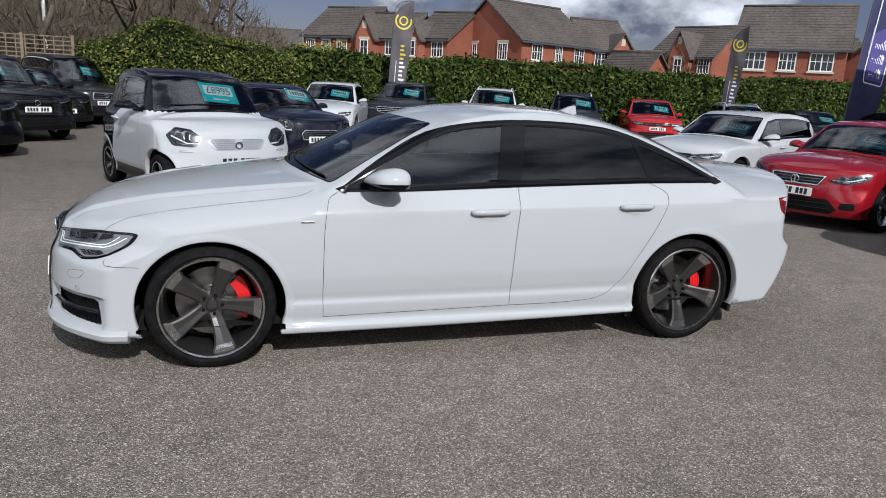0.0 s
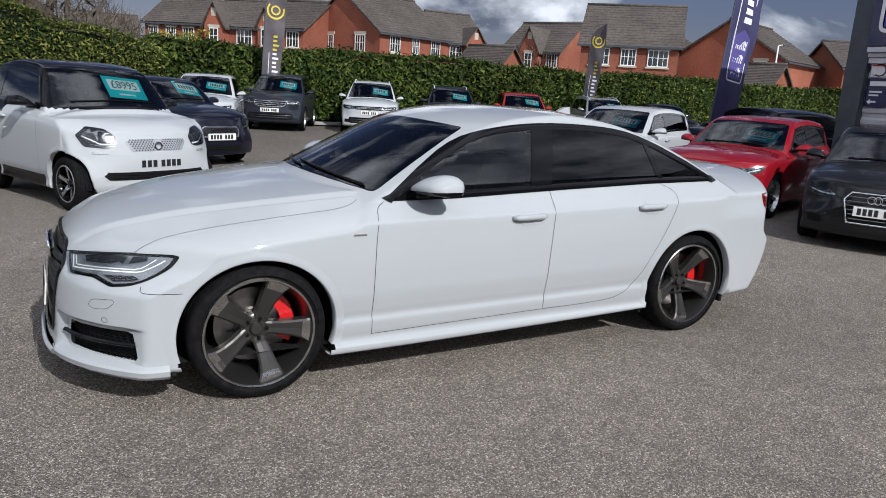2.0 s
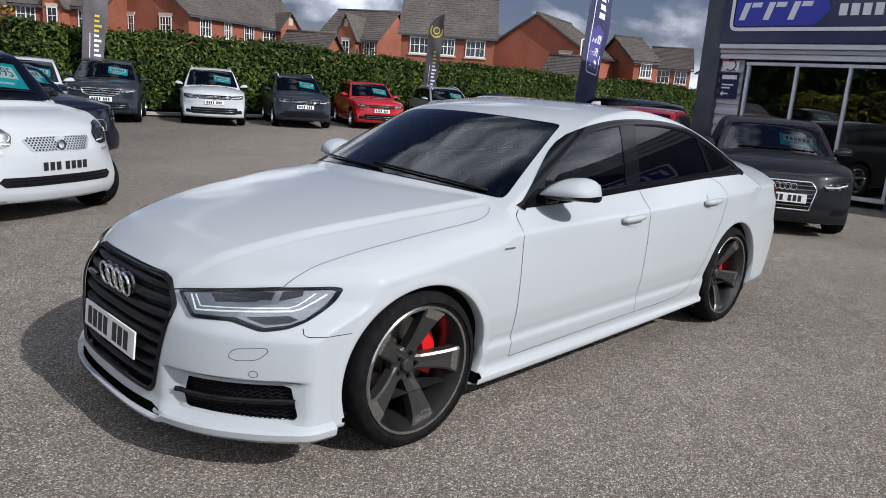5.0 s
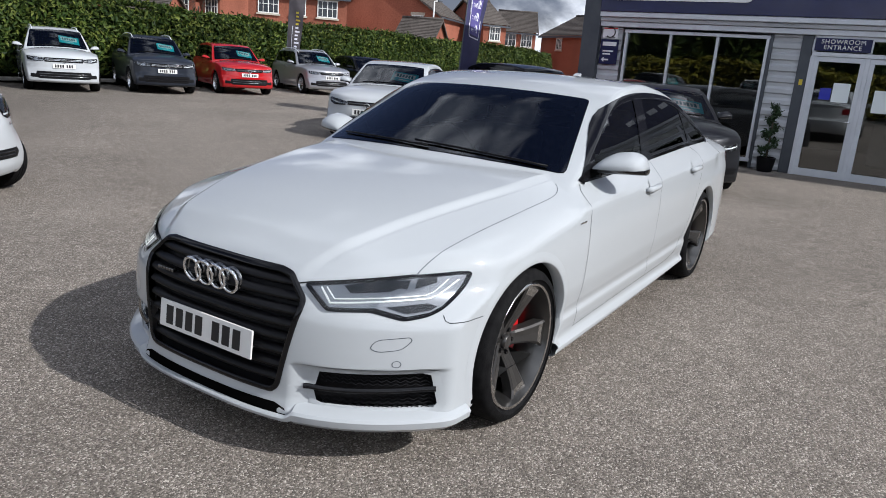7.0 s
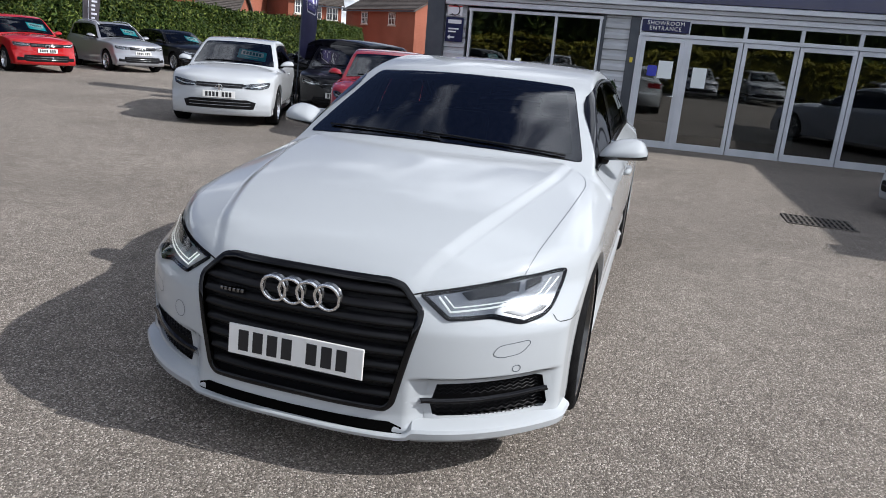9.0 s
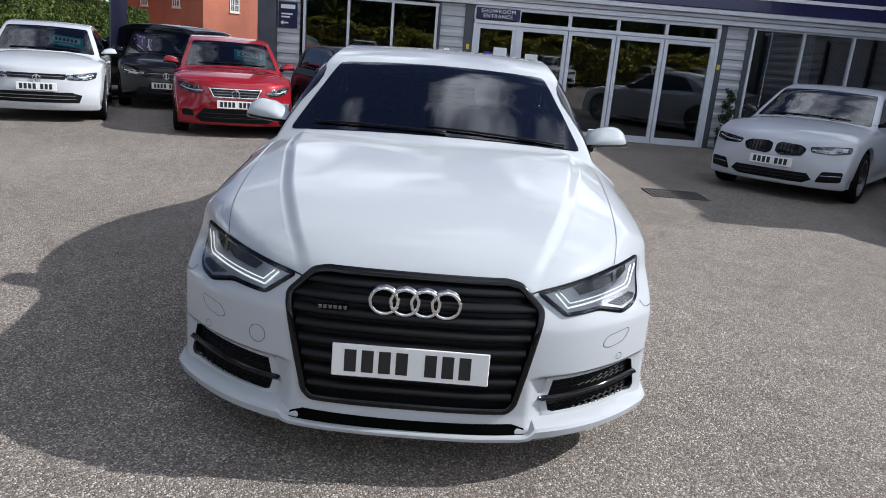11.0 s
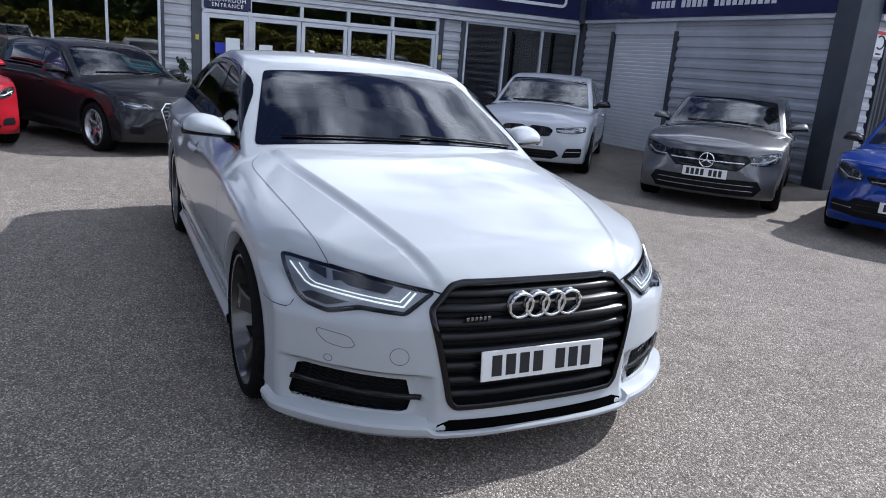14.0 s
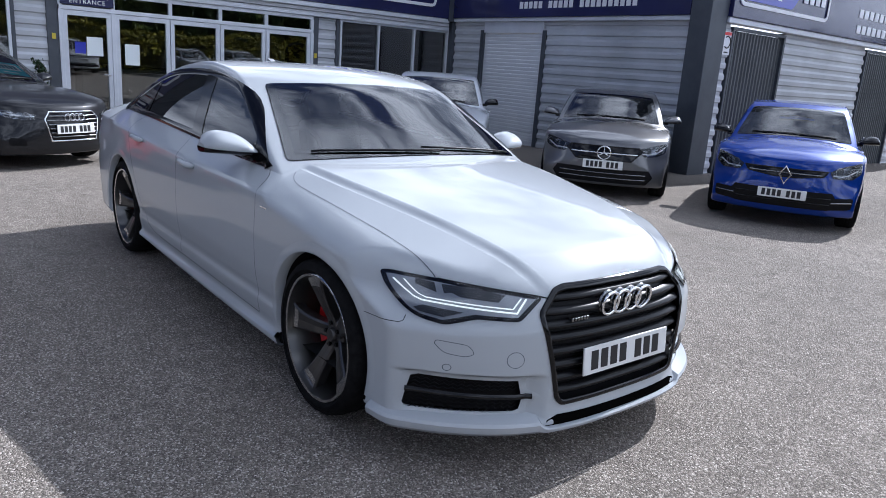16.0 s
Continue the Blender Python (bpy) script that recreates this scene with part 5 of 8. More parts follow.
def hedge(name, x0, x1, y0, y1, h, mat, per, size, label, seed, wob=0.12, core=True, prof=lambda x: 1.0 + 0 * x):
    """A clipped hedge: a core coloured as dark as inner shade under a coat of many small leaves, its outline uneven."""
    rng = np.random.default_rng(seed)
    bump = lambda x, z: wob * (np.sin(x * 1.3 + seed) * 0.5 + np.sin(x * 3.1 + z * 2.0) * 0.35 + np.sin(x * 0.47 + 2) * 0.6)
    L = x1 - x0
    n1 = int(L * h * per)
    x = rng.uniform(x0, x1, n1)
    z = rng.uniform(0.05, 1.0, n1) ** 0.9 * h * prof(x)
    p1 = np.stack([x, y0 + bump(x, z) + rng.normal(0, 0.07, n1) - 0.06 + 0.25 * (z / h) ** 3, z], 1)
    m1 = np.tile((0, -1, 0.35), (n1, 1))
    n2 = int(L * (y1 - y0) * per * 0.55)
    x, y = rng.uniform(x0, x1, n2), rng.uniform(y0 + 0.1, y1, n2)
    p2 = np.stack([x, y, h * prof(x) + 0.9 * bump(x, y) + np.abs(rng.normal(0, 0.08, n2))], 1)
    m2 = np.tile((0, -0.2, 1), (n2, 1))
    n3 = int(L * 10)
    x = rng.uniform(x0, x1, n3)
    p3 = np.stack([x, y0 + 0.25 + rng.uniform(0, 0.5, n3), h * prof(x) + 0.9 * bump(x, 0) + rng.uniform(0, 0.28, n3)], 1)
    m3 = rng.normal(0, 1, (n3, 3))
    v = leaf_cloud(rng, np.concatenate([p1, p2, p3]), np.concatenate([m1, m2, m3]).astype(float), size)
    f = [(i, i + 1, i + 2, i + 3) for i in range(0, len(v), 4)]
    ob = tagged(from_arrays(name, v, f, mat, None, "", False), label, "hedge", kind="stuff")
    # a near-black sheet stands in for the shade between the leaves
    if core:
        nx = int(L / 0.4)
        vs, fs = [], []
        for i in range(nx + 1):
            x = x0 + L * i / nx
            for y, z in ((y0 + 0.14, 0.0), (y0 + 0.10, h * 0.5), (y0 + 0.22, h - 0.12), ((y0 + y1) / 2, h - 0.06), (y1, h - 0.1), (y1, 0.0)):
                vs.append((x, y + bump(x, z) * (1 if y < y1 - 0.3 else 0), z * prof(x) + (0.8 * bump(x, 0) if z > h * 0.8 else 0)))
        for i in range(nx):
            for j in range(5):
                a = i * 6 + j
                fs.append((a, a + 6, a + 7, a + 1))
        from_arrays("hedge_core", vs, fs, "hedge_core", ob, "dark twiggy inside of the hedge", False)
    return ob


hedge("hedge", 2.2, 46.0, 24.9, 26.6, 2.38, "hedge_leaf", 470, 0.085, "long clipped green conifer hedge behind the yard", 3)
hedge("laurel_bush", -4.0, 2.4, 23.6, 26.2, 2.55, "laurel_leaf", 620, 0.058, "mixed yellow-green laurel bushes at the yard's edge", 7, 0.20, True, lambda x: 0.92 - 0.10 * np.abs(x) / 3 + 0.30 * np.exp(-((x + 1.7) / 1.0) ** 2))
yh = hedge("yard_hedge", -22.0, 18.0, 17.5, 19.0, 2.3, "golden_leaf", 60, 0.16, "sunlit yellow-green hedge along the far side of the yard", 23, 0.3)
yh.matrix_basis = Matrix.Rotation(radians(90), 4, "Z")
hedge("golden_shrub", 2.5, 4.3, 25.6, 26.4, 2.62, "golden_leaf", 160, 0.06, "yellow-green shrub tips above the hedge", 9, 0.2, False)
structure(box("kerb", (3.0, 24.25, -0.02), (46, 24.40, 0.09), "kerb_stone", bevel=0.02), "pale concrete kerb along the hedge", "kerb")
structure(box("planting_bed", (3.0, 24.40, -0.02), (46, 26.8, 0.05), "soil"), "bare brown soil under the hedge", "ground")


def bank():
    """The rough brown bank behind the bushes."""
    vs, fs = [], []
    nx, ny = 40, 14
    for i in range(nx + 1):
        for j in range(ny + 1):
            x, y = -46 + 52 * i / nx, 27.5 + 34 * j / ny
            z = 0.02 + 10.5 * (j / ny) ** 1.1 * (0.55 + 0.45 * math.cos((x + 22) * 0.06)) + 0.25 * noise.noise((x * 0.3, y * 0.3, 0)) * (j > 0)
            z *= 1.0 if x < -2 else max(0.15, 1 - (x + 2) / 9)
            vs.append((x, y, z))
    for i in range(nx):
        for j in range(ny):
            a = i * (ny + 1) + j
            fs.append((a, a + ny + 1, a + ny + 2, a + 1))
    structure(from_arrays("bank", vs, fs, "soil"), "rough brown earth bank under the trees", "ground")


bank()


def lattice_fence():
    root = empty("lattice_fence", pose(0, 0, 0), "weathered wooden lattice fence panels above the wall", "fence")
    for k in range(9):
        x = -15.5 + k * 1.4
        box("post", (x - 0.04, 25.2, 0), (x + 0.04, 25.28, 2.46), "fence_wood", root)
    for k in range(44):
        x = -15.5 + k * 0.26
        if x < -4.3:
            box("slat", (x, 25.21, 1.72), (x + 0.03, 25.225, 2.42), "fence_wood", root)
    for k in range(6):
        box("slat", (-15.5, 25.226, 1.74 + k * 0.13), (-4.3, 25.24, 1.77 + k * 0.13), "fence_wood", root)


lattice_fence()


def bare_tree(x, y, h, r, seed, spread=0.5, lean=(0, 0), depth=5, z0=0.0):
    """A leafless tree: tapered trunk and forked limbs down to twigs."""
    rng = random.Random(seed)
    root = empty("bare_tree", pose(x, y, z0), "leafless deciduous tree with grey-brown bark", "tree", "bare trees on the bank")
    trunk, limbs = ([], []), ([], [])

    def add(store, path, rad, segs):
        v, f = tube(path, rad, segs)
        o = len(store[0])
        store[0].extend(v)
        store[1].extend(tuple(i + o for i in q) for q in f)

    def grow(p, d, length, rad, level):
        pts, rads = [p], [rad]
        n = 4
        for i in range(n):
            d = (d + Vector((rng.uniform(-1, 1), rng.uniform(-1, 1), rng.uniform(-0.3, 0.8))) * 0.16).normalized()
            p = p + d * length / n
            pts.append(p)
            rads.append(rad * (1 - 0.45 * (i + 1) / n))
        add(trunk if level == 0 else limbs, pts, rads, 8 if level < 2 else 4)
        if level >= depth:
            return
        for k in range(rng.choice((2, 3, 3)) + (3 if level == 0 else 0)):
            at = rng.uniform(0.4, 1.0)
            i = min(int(at * n), n - 1)
            q = pts[i].lerp(pts[i + 1], at * n - i)
            side = Vector((rng.uniform(-1, 1), rng.uniform(-1, 1), rng.uniform(-0.1, 0.7))).normalized()
            grow(q, (d * (1 - spread) + side * spread).normalized(), length * rng.uniform(0.5, 0.75), rads[i] * rng.uniform(0.32, 0.5), level + 1)
    grow(Vector((0, 0, -0.1)), Vector((lean[0], lean[1], 1)).normalized(), h * 0.5, r, 0)
    from_arrays("trunk", *trunk, "bark", root)
    from_arrays("crown", *limbs, "bark", root)
    return root


trng = random.Random(8)
for k in range(34):
    x, y = -19 + k * 0.58 + trng.uniform(-0.4, 0.4), trng.uniform(28.5, 42)
    if x < 2.5:
        bare_tree(x, y, trng.uniform(9, 14), trng.uniform(0.07, 0.17), 20 + k, trng.uniform(0.4, 0.6), depth=4, z0=0.4 + (y - 28) * 0.16)
bare_tree(-3.6, 27.0, 9.5, 0.17, 51, 0.80, (0.30, -0.35), 6)
bare_tree(-6.5, 27.4, 8.0, 0.13, 52, 0.75, (0.3, -0.3), 5)
bare_tree(37.0, 52, 8.5, 0.12, 61, 0.45, depth=5)
bare_tree(46.0, 36, 6.0, 0.09, 63, 0.45, depth=5)


def thicket():
    """Tangled bare twigs over the bank: slender tapered slips, mostly upright or arching."""
    rng = np.random.default_rng(31)
    n = 15000
    p = np.stack([rng.uniform(-17, 3.0, n), 27.0 + rng.uniform(0, 1, n) ** 1.4 * 9, rng.uniform(0, 1, n) ** 1.2], 1)
    tall = 5.6 - 0.32 * np.maximum(p[:, 0] + 3.0, 0) ** 1.35
    p[:, 2] = p[:, 2] * np.maximum(tall, 1.8) + 0.16 * (p[:, 1] - 27)
    d = rng.normal(0, 0.55, (n, 3)) + np.array((0.12, -0.1, 0.75))
    d /= np.linalg.norm(d, axis=1)[:, None]
    s = np.cross(d, rng.normal(0, 1, (n, 3)))
    s /= np.linalg.norm(s, axis=1)[:, None]
    ln = rng.uniform(0.25, 1.1, n)[:, None]
    w = rng.uniform(0.006, 0.020, n)[:, None]
    bend = rng.normal(0, 0.08, (n, 3)) * ln
    v = np.stack([p - s * w, p + s * w, p + d * ln * 0.55 + bend + s * w * 0.6, p + d * ln + bend * 0.4, p + d * ln * 0.55 + bend - s * w * 0.6], 1).reshape(-1, 3)
    f = [tuple(range(i, i + 5)) for i in range(0, len(v), 5)]
    tagged(from_arrays("undergrowth", v, f, "bark", None, "", False), "tangled leafless brown undergrowth on the bank", "undergrowth", kind="stuff")


thicket()


def lamp_post(x, y, h):
    root = empty("street_lamp", pose(x, y, 0), "slim grey street lamp post", "lamp post")
    v, f = tube([(0, 0, 0), (0, 0, h * 0.3), (0, 0, h)], [0.09, 0.06, 0.05], 10)
    from_arrays("pole", v, f, "pole_white", root)
    v, f = tube([(0, 0, h), (0.5, 0, h + 0.08)], 0.04, 8)
    from_arrays("arm", v, f, "pole_white", root)
    box("lantern", (0.4, -0.12, h + 0.02), (0.95, 0.12, h + 0.14), "frame_grey", root, bevel=0.03)


lamp_post(-5.9, 29.5, 7.5)
lamp_post(44.0, 34.0, 5.6)


# ---- what closes the yard on the sides that the walk leaves behind ----
hedge("far_hedge", -60.0, 4.0, -46.0, -44.0, 5.0, "hedge_leaf", 12, 0.5, "tall dark boundary hedge across the road", 13, 0.5).rotation_euler = (0, 0, 0)
fh = hedge("far_hedge", -50.0, 30.0, 34.0, 36.0, 5.0, "hedge_leaf", 12, 0.5, "tall dark boundary hedge at the side of the yard", 17, 0.5)
fh.matrix_basis = Matrix.Rotation(radians(90), 4, "Z")

# ---- the houses beyond the hedge ----
def house_window(root, x, z, w, h, face, depth, two=True, arch=True):
    """A white framed window with panes, stone lintel and sill. face 'F' is the front (y = 0), 'L' the left end (x = 0), 'R' the right end."""
    def m(a):
        if face == "F":
            return Matrix.Translation((x, -0.02, z))
        if face == "L":
            return Matrix.Translation((-0.02, x, z)) @ Matrix.Rotation(radians(-90), 4, "Z")
        return Matrix.Translation((a + 0.02, x, z)) @ Matrix.Rotation(radians(90), 4, "Z")
    mm = m(depth)
    win = box("window", (-w / 2, -0.03, -h / 2), (w / 2, 0.05, h / 2), "house_glass", root)
    win.matrix_basis = mm
    t = 0.07
    bm = bmesh.new()
    add_box(bm, (-w / 2, -0.06, -h / 2), (-w / 2 + t, 0.0, h / 2))
    add_box(bm, (w / 2 - t, -0.06, -h / 2), (w / 2, 0.0, h / 2))
    add_box(bm, (-w / 2 + t, -0.06, -h / 2), (w / 2 - t, 0.0, -h / 2 + t))
    add_box(bm, (-w / 2 + t, -0.06, h / 2 - t), (w / 2 - t, 0.0, h / 2))
    n = 2 if two else 1
    for k in range(1, n):
        add_box(bm, (-w / 2 + w * k / n - t / 2, -0.058, -h / 2 + t), (-w / 2 + w * k / n + t / 2, 0.0, h / 2 - t))
    add_box(bm, (-w / 2 + t, -0.052, 0.02), (w / 2 - t, 0.0, 0.055))
    for k in range(n):
        c = -w / 2 + w * (k + 0.5) / n
        add_box(bm, (c - 0.015, -0.05, -h / 2 + t), (c + 0.015, 0.0, h / 2 - t))
    part("window_frame", bm, "upvc", win)
    box("sill", (-w / 2 - 0.1, -0.10, -h / 2 - 0.12), (w / 2 + 0.1, 0.02, -h / 2 - 0.004), "stone_lintel", win)
    if arch:
        box("lintel", (-w / 2 - 0.1, -0.055, h / 2 + 0.004), (w / 2 + 0.1, 0.02, h / 2 + 0.22), "stone_lintel", win)


def house(az_l, d_l, az_r, d_r, depth, eaves, ridge, windows=(), ends=(), gablet=None, label="red-brick house with a dark tiled roof", z0=0.0, hip=0.0):
    """A brick house whose front runs between two bearings and distances; ridge along the front."""
    fl = Vector((d_l * math.sin(radians(az_l)), d_l * math.cos(radians(az_l)), 0))
    fr = Vector((d_r * math.sin(radians(az_r)), d_r * math.cos(radians(az_r)), 0))
    L = (fr - fl).length
    ang = math.degrees(math.atan2(fr.y - fl.y, fr.x - fl.x))
    root = empty("house", pose(fl.x, fl.y, z0, 0, 0, ang), label, "house", "red-brick houses")
    e, r, D = eaves, ridge, depth
    bm = bmesh.new()
    add_prism(bm, [(0, -0.5), (D, -0.5), (D, e), (D / 2, r - 0.12), (0, e)], 0, L, "x")
    part("wall", bm, "brick_red", root, "red brick walls")
    # two roof slopes with courses of tiles standing proud of one another
    for sgn in (0, 1):
        vs, fs = [], []
        n = 16
        oh = 0.30
        for i in range(n):
            for t in (i / n, (i + 1) / n):
                up = 0.0 if t == (i + 1) / n else 0.05
                y = -oh + (D / 2 + oh) * t
                z = e - oh * (r - e) / (D / 2) + (r - e) * (1 + 2 * oh / D) * t + up
                y = y if sgn == 0 else D - y
                vs += [(-0.25, y, z), (L + 0.25, y, z)]
        m = len(vs) // 2
        for i in range(m - 1):
            f = (2 * i, 2 * i + 1, 2 * i + 3, 2 * i + 2)
            fs.append(f if sgn == 0 else f[::-1])
        ro = from_arrays("roof", vs, fs, "roof_tile", root, "dark brown roof tiles", False)
    v, f = tube([(-0.25, D / 2, r + 0.04), (L + 0.25, D / 2, r + 0.04)], 0.11, 8)
    from_arrays("ridge", v, f, "roof_tile", root)
    box("gutter", (-0.25, -0.36, e - 0.34), (L + 0.25, -0.24, e - 0.20), "frame_grey", root)
    for x in (-0.26, L + 0.20):
        for sgn in (0, 1):
            vs = []
            for dx in (0, 0.06):
                for y, z in ((-0.3, e - 0.34), (D / 2, r - 0.14), (D / 2, r + 0.0), (-0.3, e - 0.18)):
                    vs.append((x + dx, y if sgn == 0 else D - y, z))
            from_arrays("bargeboard", vs, [(0, 1, 2, 3), (7, 6, 5, 4), (0, 4, 5, 1), (3, 2, 6, 7)], "roof_tile", root, "", False)
    if gablet:
        a, b, zr = gablet
        mid = (a + b) / 2
        bm = bmesh.new()
        add_prism(bm, [(a, -0.5), (b, -0.5), (b, e - 0.1), (mid, zr - 0.1), (a, e - 0.1)], -0.9, D / 2, "y")
        g = part("gable_bay", bm, "brick_red", root)
        for s_ in (0, 1):
            x0 = a - 0.25 if s_ == 0 else b + 0.25
            z_e = e - 0.3
            vs = [(x0, -1.15, z_e), (mid, -1.15, zr), (mid, D / 2, zr), (x0, D / 2, z_e), (x0, -1.15, z_e - 0.14), (mid, -1.15, zr - 0.14), (mid, D / 2, zr - 0.14), (x0, D / 2, z_e - 0.14)]
            from_arrays("bay_roof", vs, [(0, 1, 2, 3), (4, 7, 6, 5), (0, 4, 5, 1), (3, 2, 6, 7), (0, 3, 7, 4)], "roof_tile", root, "", False)
        house_window(g, mid, e - 0.95, 0.75, 1.25, "F", 0, False)
        for o in g.children:
            o.location.y -= 0.9
        w = box("vent", (mid - 0.2, -0.93, zr - 1.15), (mid + 0.2, -0.905, zr - 0.55), "stone_lintel", g)
    for x, z, w, h in windows:
        house_window(root, x * L, z, w, h, "F", 0)
    for face, y, z, w, h in ends:
        house_window(root, y * D, z, w, h, face, L)
    return root


W1 = 4.35
house(6.2, 66, 10.4, 63, 8.5, 5.4, 8.0, [(0.14, W1, 0.9, 1.15), (0.42, W1, 0.9, 1.15), (0.7, W1, 1.0, 1.15)], [], None, "red-brick house with a wide dark tiled roof")
house(10.2, 62, 13.9, 60, 7.5, 5.2, 7.4, [(0.75, W1, 1.3, 1.15)], [("R", 0.5, 6.0, 0.5, 0.6)], (0.4, 2.0, 6.9))
house(14.2, 60.5, 17.2, 58.5, 8.2, 5.3, 7.6, [(0.75, W1, 1.1, 1.2)], [], (0.2, 1.6, 6.7))
house(22.96, 57.5, 28.3, 63.5, 8.6, 5.45, 8.6, [(0.2, 4.5, 1.2, 1.25), (0.5, 4.5, 0.85, 1.25), (0.8, 4.5, 1.2, 1.25)], [("L", 0.25, 4.45, 1.15, 1.3), ("L", 0.68, 4.45, 1.15, 1.3), ("L", 0.25, 1.9, 1.3, 1.3)], None, "large red-brick house, its gable end towards the yard")
house(28.0, 68, 31.3, 70, 8.0, 5.6, 8.4, [(0.3, 4.6, 1.3, 1.2)], [], (2.0, 3.9, 7.0))
house(28.8, 54, 32.0, 52, 4.0, 2.95, 4.6, [], [], None, "low brick garage with a pitched tiled roof")
house(32.6, 69, 37.0, 66, 8.2, 5.2, 7.9, [(0.2, 4.3, 1.6, 1.25), (0.88, 4.3, 1.1, 1.25)], [("L", 0.5, 4.4, 0.9, 1.2)], (2.4, 4.3, 7.2))
house(38.4, 55.5, 45.6, 55.0, 7.5, 5.35, 8.35, [(0.2, 4.35, 1.45, 1.2), (0.5, 4.35, 1.1, 1.2), (0.8, 4.35, 1.45, 1.2), (0.2, 2.0, 1.45, 1.2), (0.8, 2.0, 1.45, 1.2)], [("L", 0.3, 4.4, 0.8, 1.2)], None, "wide red-brick house facing the yard")
house(46.9, 66, 48.8, 70, 8.0, 4.9, 7.2, [], [("L", 0.7, 4.0, 0.8, 1.2)])
house(49.3, 54, 52.0, 53, 4.5, 2.7, 4.3, [], [], None, "low brick garage with a pitched tiled roof")
house(53.0, 60, 55.4, 68, 9.0, 5.0, 7.9, [], [("L", 0.2, 4.2, 1.0, 1.2)], None, "red-brick house with a broad gable end")
house(56.8, 65, 58.6, 66, 8.0, 4.9, 7.0, [(0.5, 4.0, 1.1, 1.2)], [])
house(58.4, 72, 61.2, 72, 8.0, 4.7, 6.7, [(0.25, 3.8, 1.5, 1.2), (0.75, 3.8, 1.1, 1.2)], [])
house(62.0, 82, 66.8, 70, 8.5, 4.9, 7.2, [(0.3, 3.9, 1.2, 1.2), (0.7, 3.9, 1.2, 1.2)], [("R", 0.4, 3.9, 1.0, 1.2)], None, "dark red-brick house seen past the showroom")
house(1.5, 95, 6.0, 95, 8.0, 5.2, 7.6, [], [], None, "distant terrace with grey slate roofs")

# ---- cars ----
make_wheel("hero", 0.336, 0.276, 0.25, "alloy_dark", "alloy_cut", "caliper_red", True)
make_wheel("silver", 0.325, 0.235, 0.215, "alloy_silver", "alloy_silver", "disc_steel")
make_wheel("dark", 0.325, 0.235, 0.215, "alloy_dark", "alloy_silver", "disc_steel")
make_wheel("suv", 0.345, 0.245, 0.225, "alloy_silver", "alloy_silver", "disc_steel")
make_wheel("small", 0.29, 0.20, 0.18, "gloss_black", "alloy_silver", "disc_steel")


def plate(parent, shell, w0, z, lean=6.0, wid=0.52, hgt=0.111, mode="F", mat="plate_white", off=0.012, u=None, turn=0.0):
    """A number plate with plain dark bars where its characters stand."""
    if u is None:
        p = shell.put(mode, [(w0, z)], off)[0]
    else:
        p = np.array((u, w0, z))
    bm = bmesh.new()
    add_box(bm, (-wid / 2, -0.004, -hgt / 2), (wid / 2, 0.004, hgt / 2), 0.003)
    pl = part("number_plate", bm, mat, parent, "white number plate with dark bars")
    pl.matrix_basis = Matrix.Translation(p) @ Matrix.Rotation(radians(-90 + turn), 4, "Z") @ Matrix.Rotation(radians(-lean), 4, "X")
    x = -wid * 0.42
    cw = wid * 0.094
    for k in range(7):
        b = box("bar", (x, -0.0062, -hgt * 0.34), (x + cw * 0.80, -0.0035, hgt * 0.34), "ink", pl)
        x += cw * 1.16 + (wid * 0.075 if k == 3 else 0)
    return pl


def price_card(parent, shell, u, w, text="", wid=0.50, hgt=0.32, flip=False):
    """A cyan price card behind the windscreen."""
    e = 0.02
    p = shell.put("T", [(u, w), (u + e, w), (u, w + e)], -0.02)
    x = Vector(p[2] - p[0]).normalized()
    y = Vector(p[1] - p[0]).normalized()
    n = x.cross(y).normalized()
    if n.z < 0:
        n = -n
    x = y.cross(n)
    m = Matrix((x, y, n)).transposed().to_4x4()
    m.translation = Vector(p[0])
    bm = bmesh.new()
    add_box(bm, (-wid / 2, -hgt / 2, -0.0015), (wid / 2, hgt / 2, 0.0015))
    card = part("price_card", bm, "price_cyan", parent, "cyan price card behind the windscreen")
    card.matrix_basis = m
    panel = box("panel", (-wid * 0.40, -hgt * 0.12, 0.002), (wid * 0.40, hgt * 0.36, 0.003), "price_white", card)
    if text:
        lettering("price", text, hgt * 0.50, "price_ink", pose(0, hgt * 0.11, 0.0034), card, squeeze=0.86)
    else:
        for k in range(6):
            box("bar", (-wid * 0.34 + k * wid * 0.115, -hgt * 0.04, 0.0032), (-wid * 0.26 + k * wid * 0.115, hgt * 0.27, 0.004), "price_ink", card)
    box("bar", (-wid * 0.22, -hgt * 0.36, 0.002), (wid * 0.22, -hgt * 0.29, 0.003), "price_white", card)
    return card


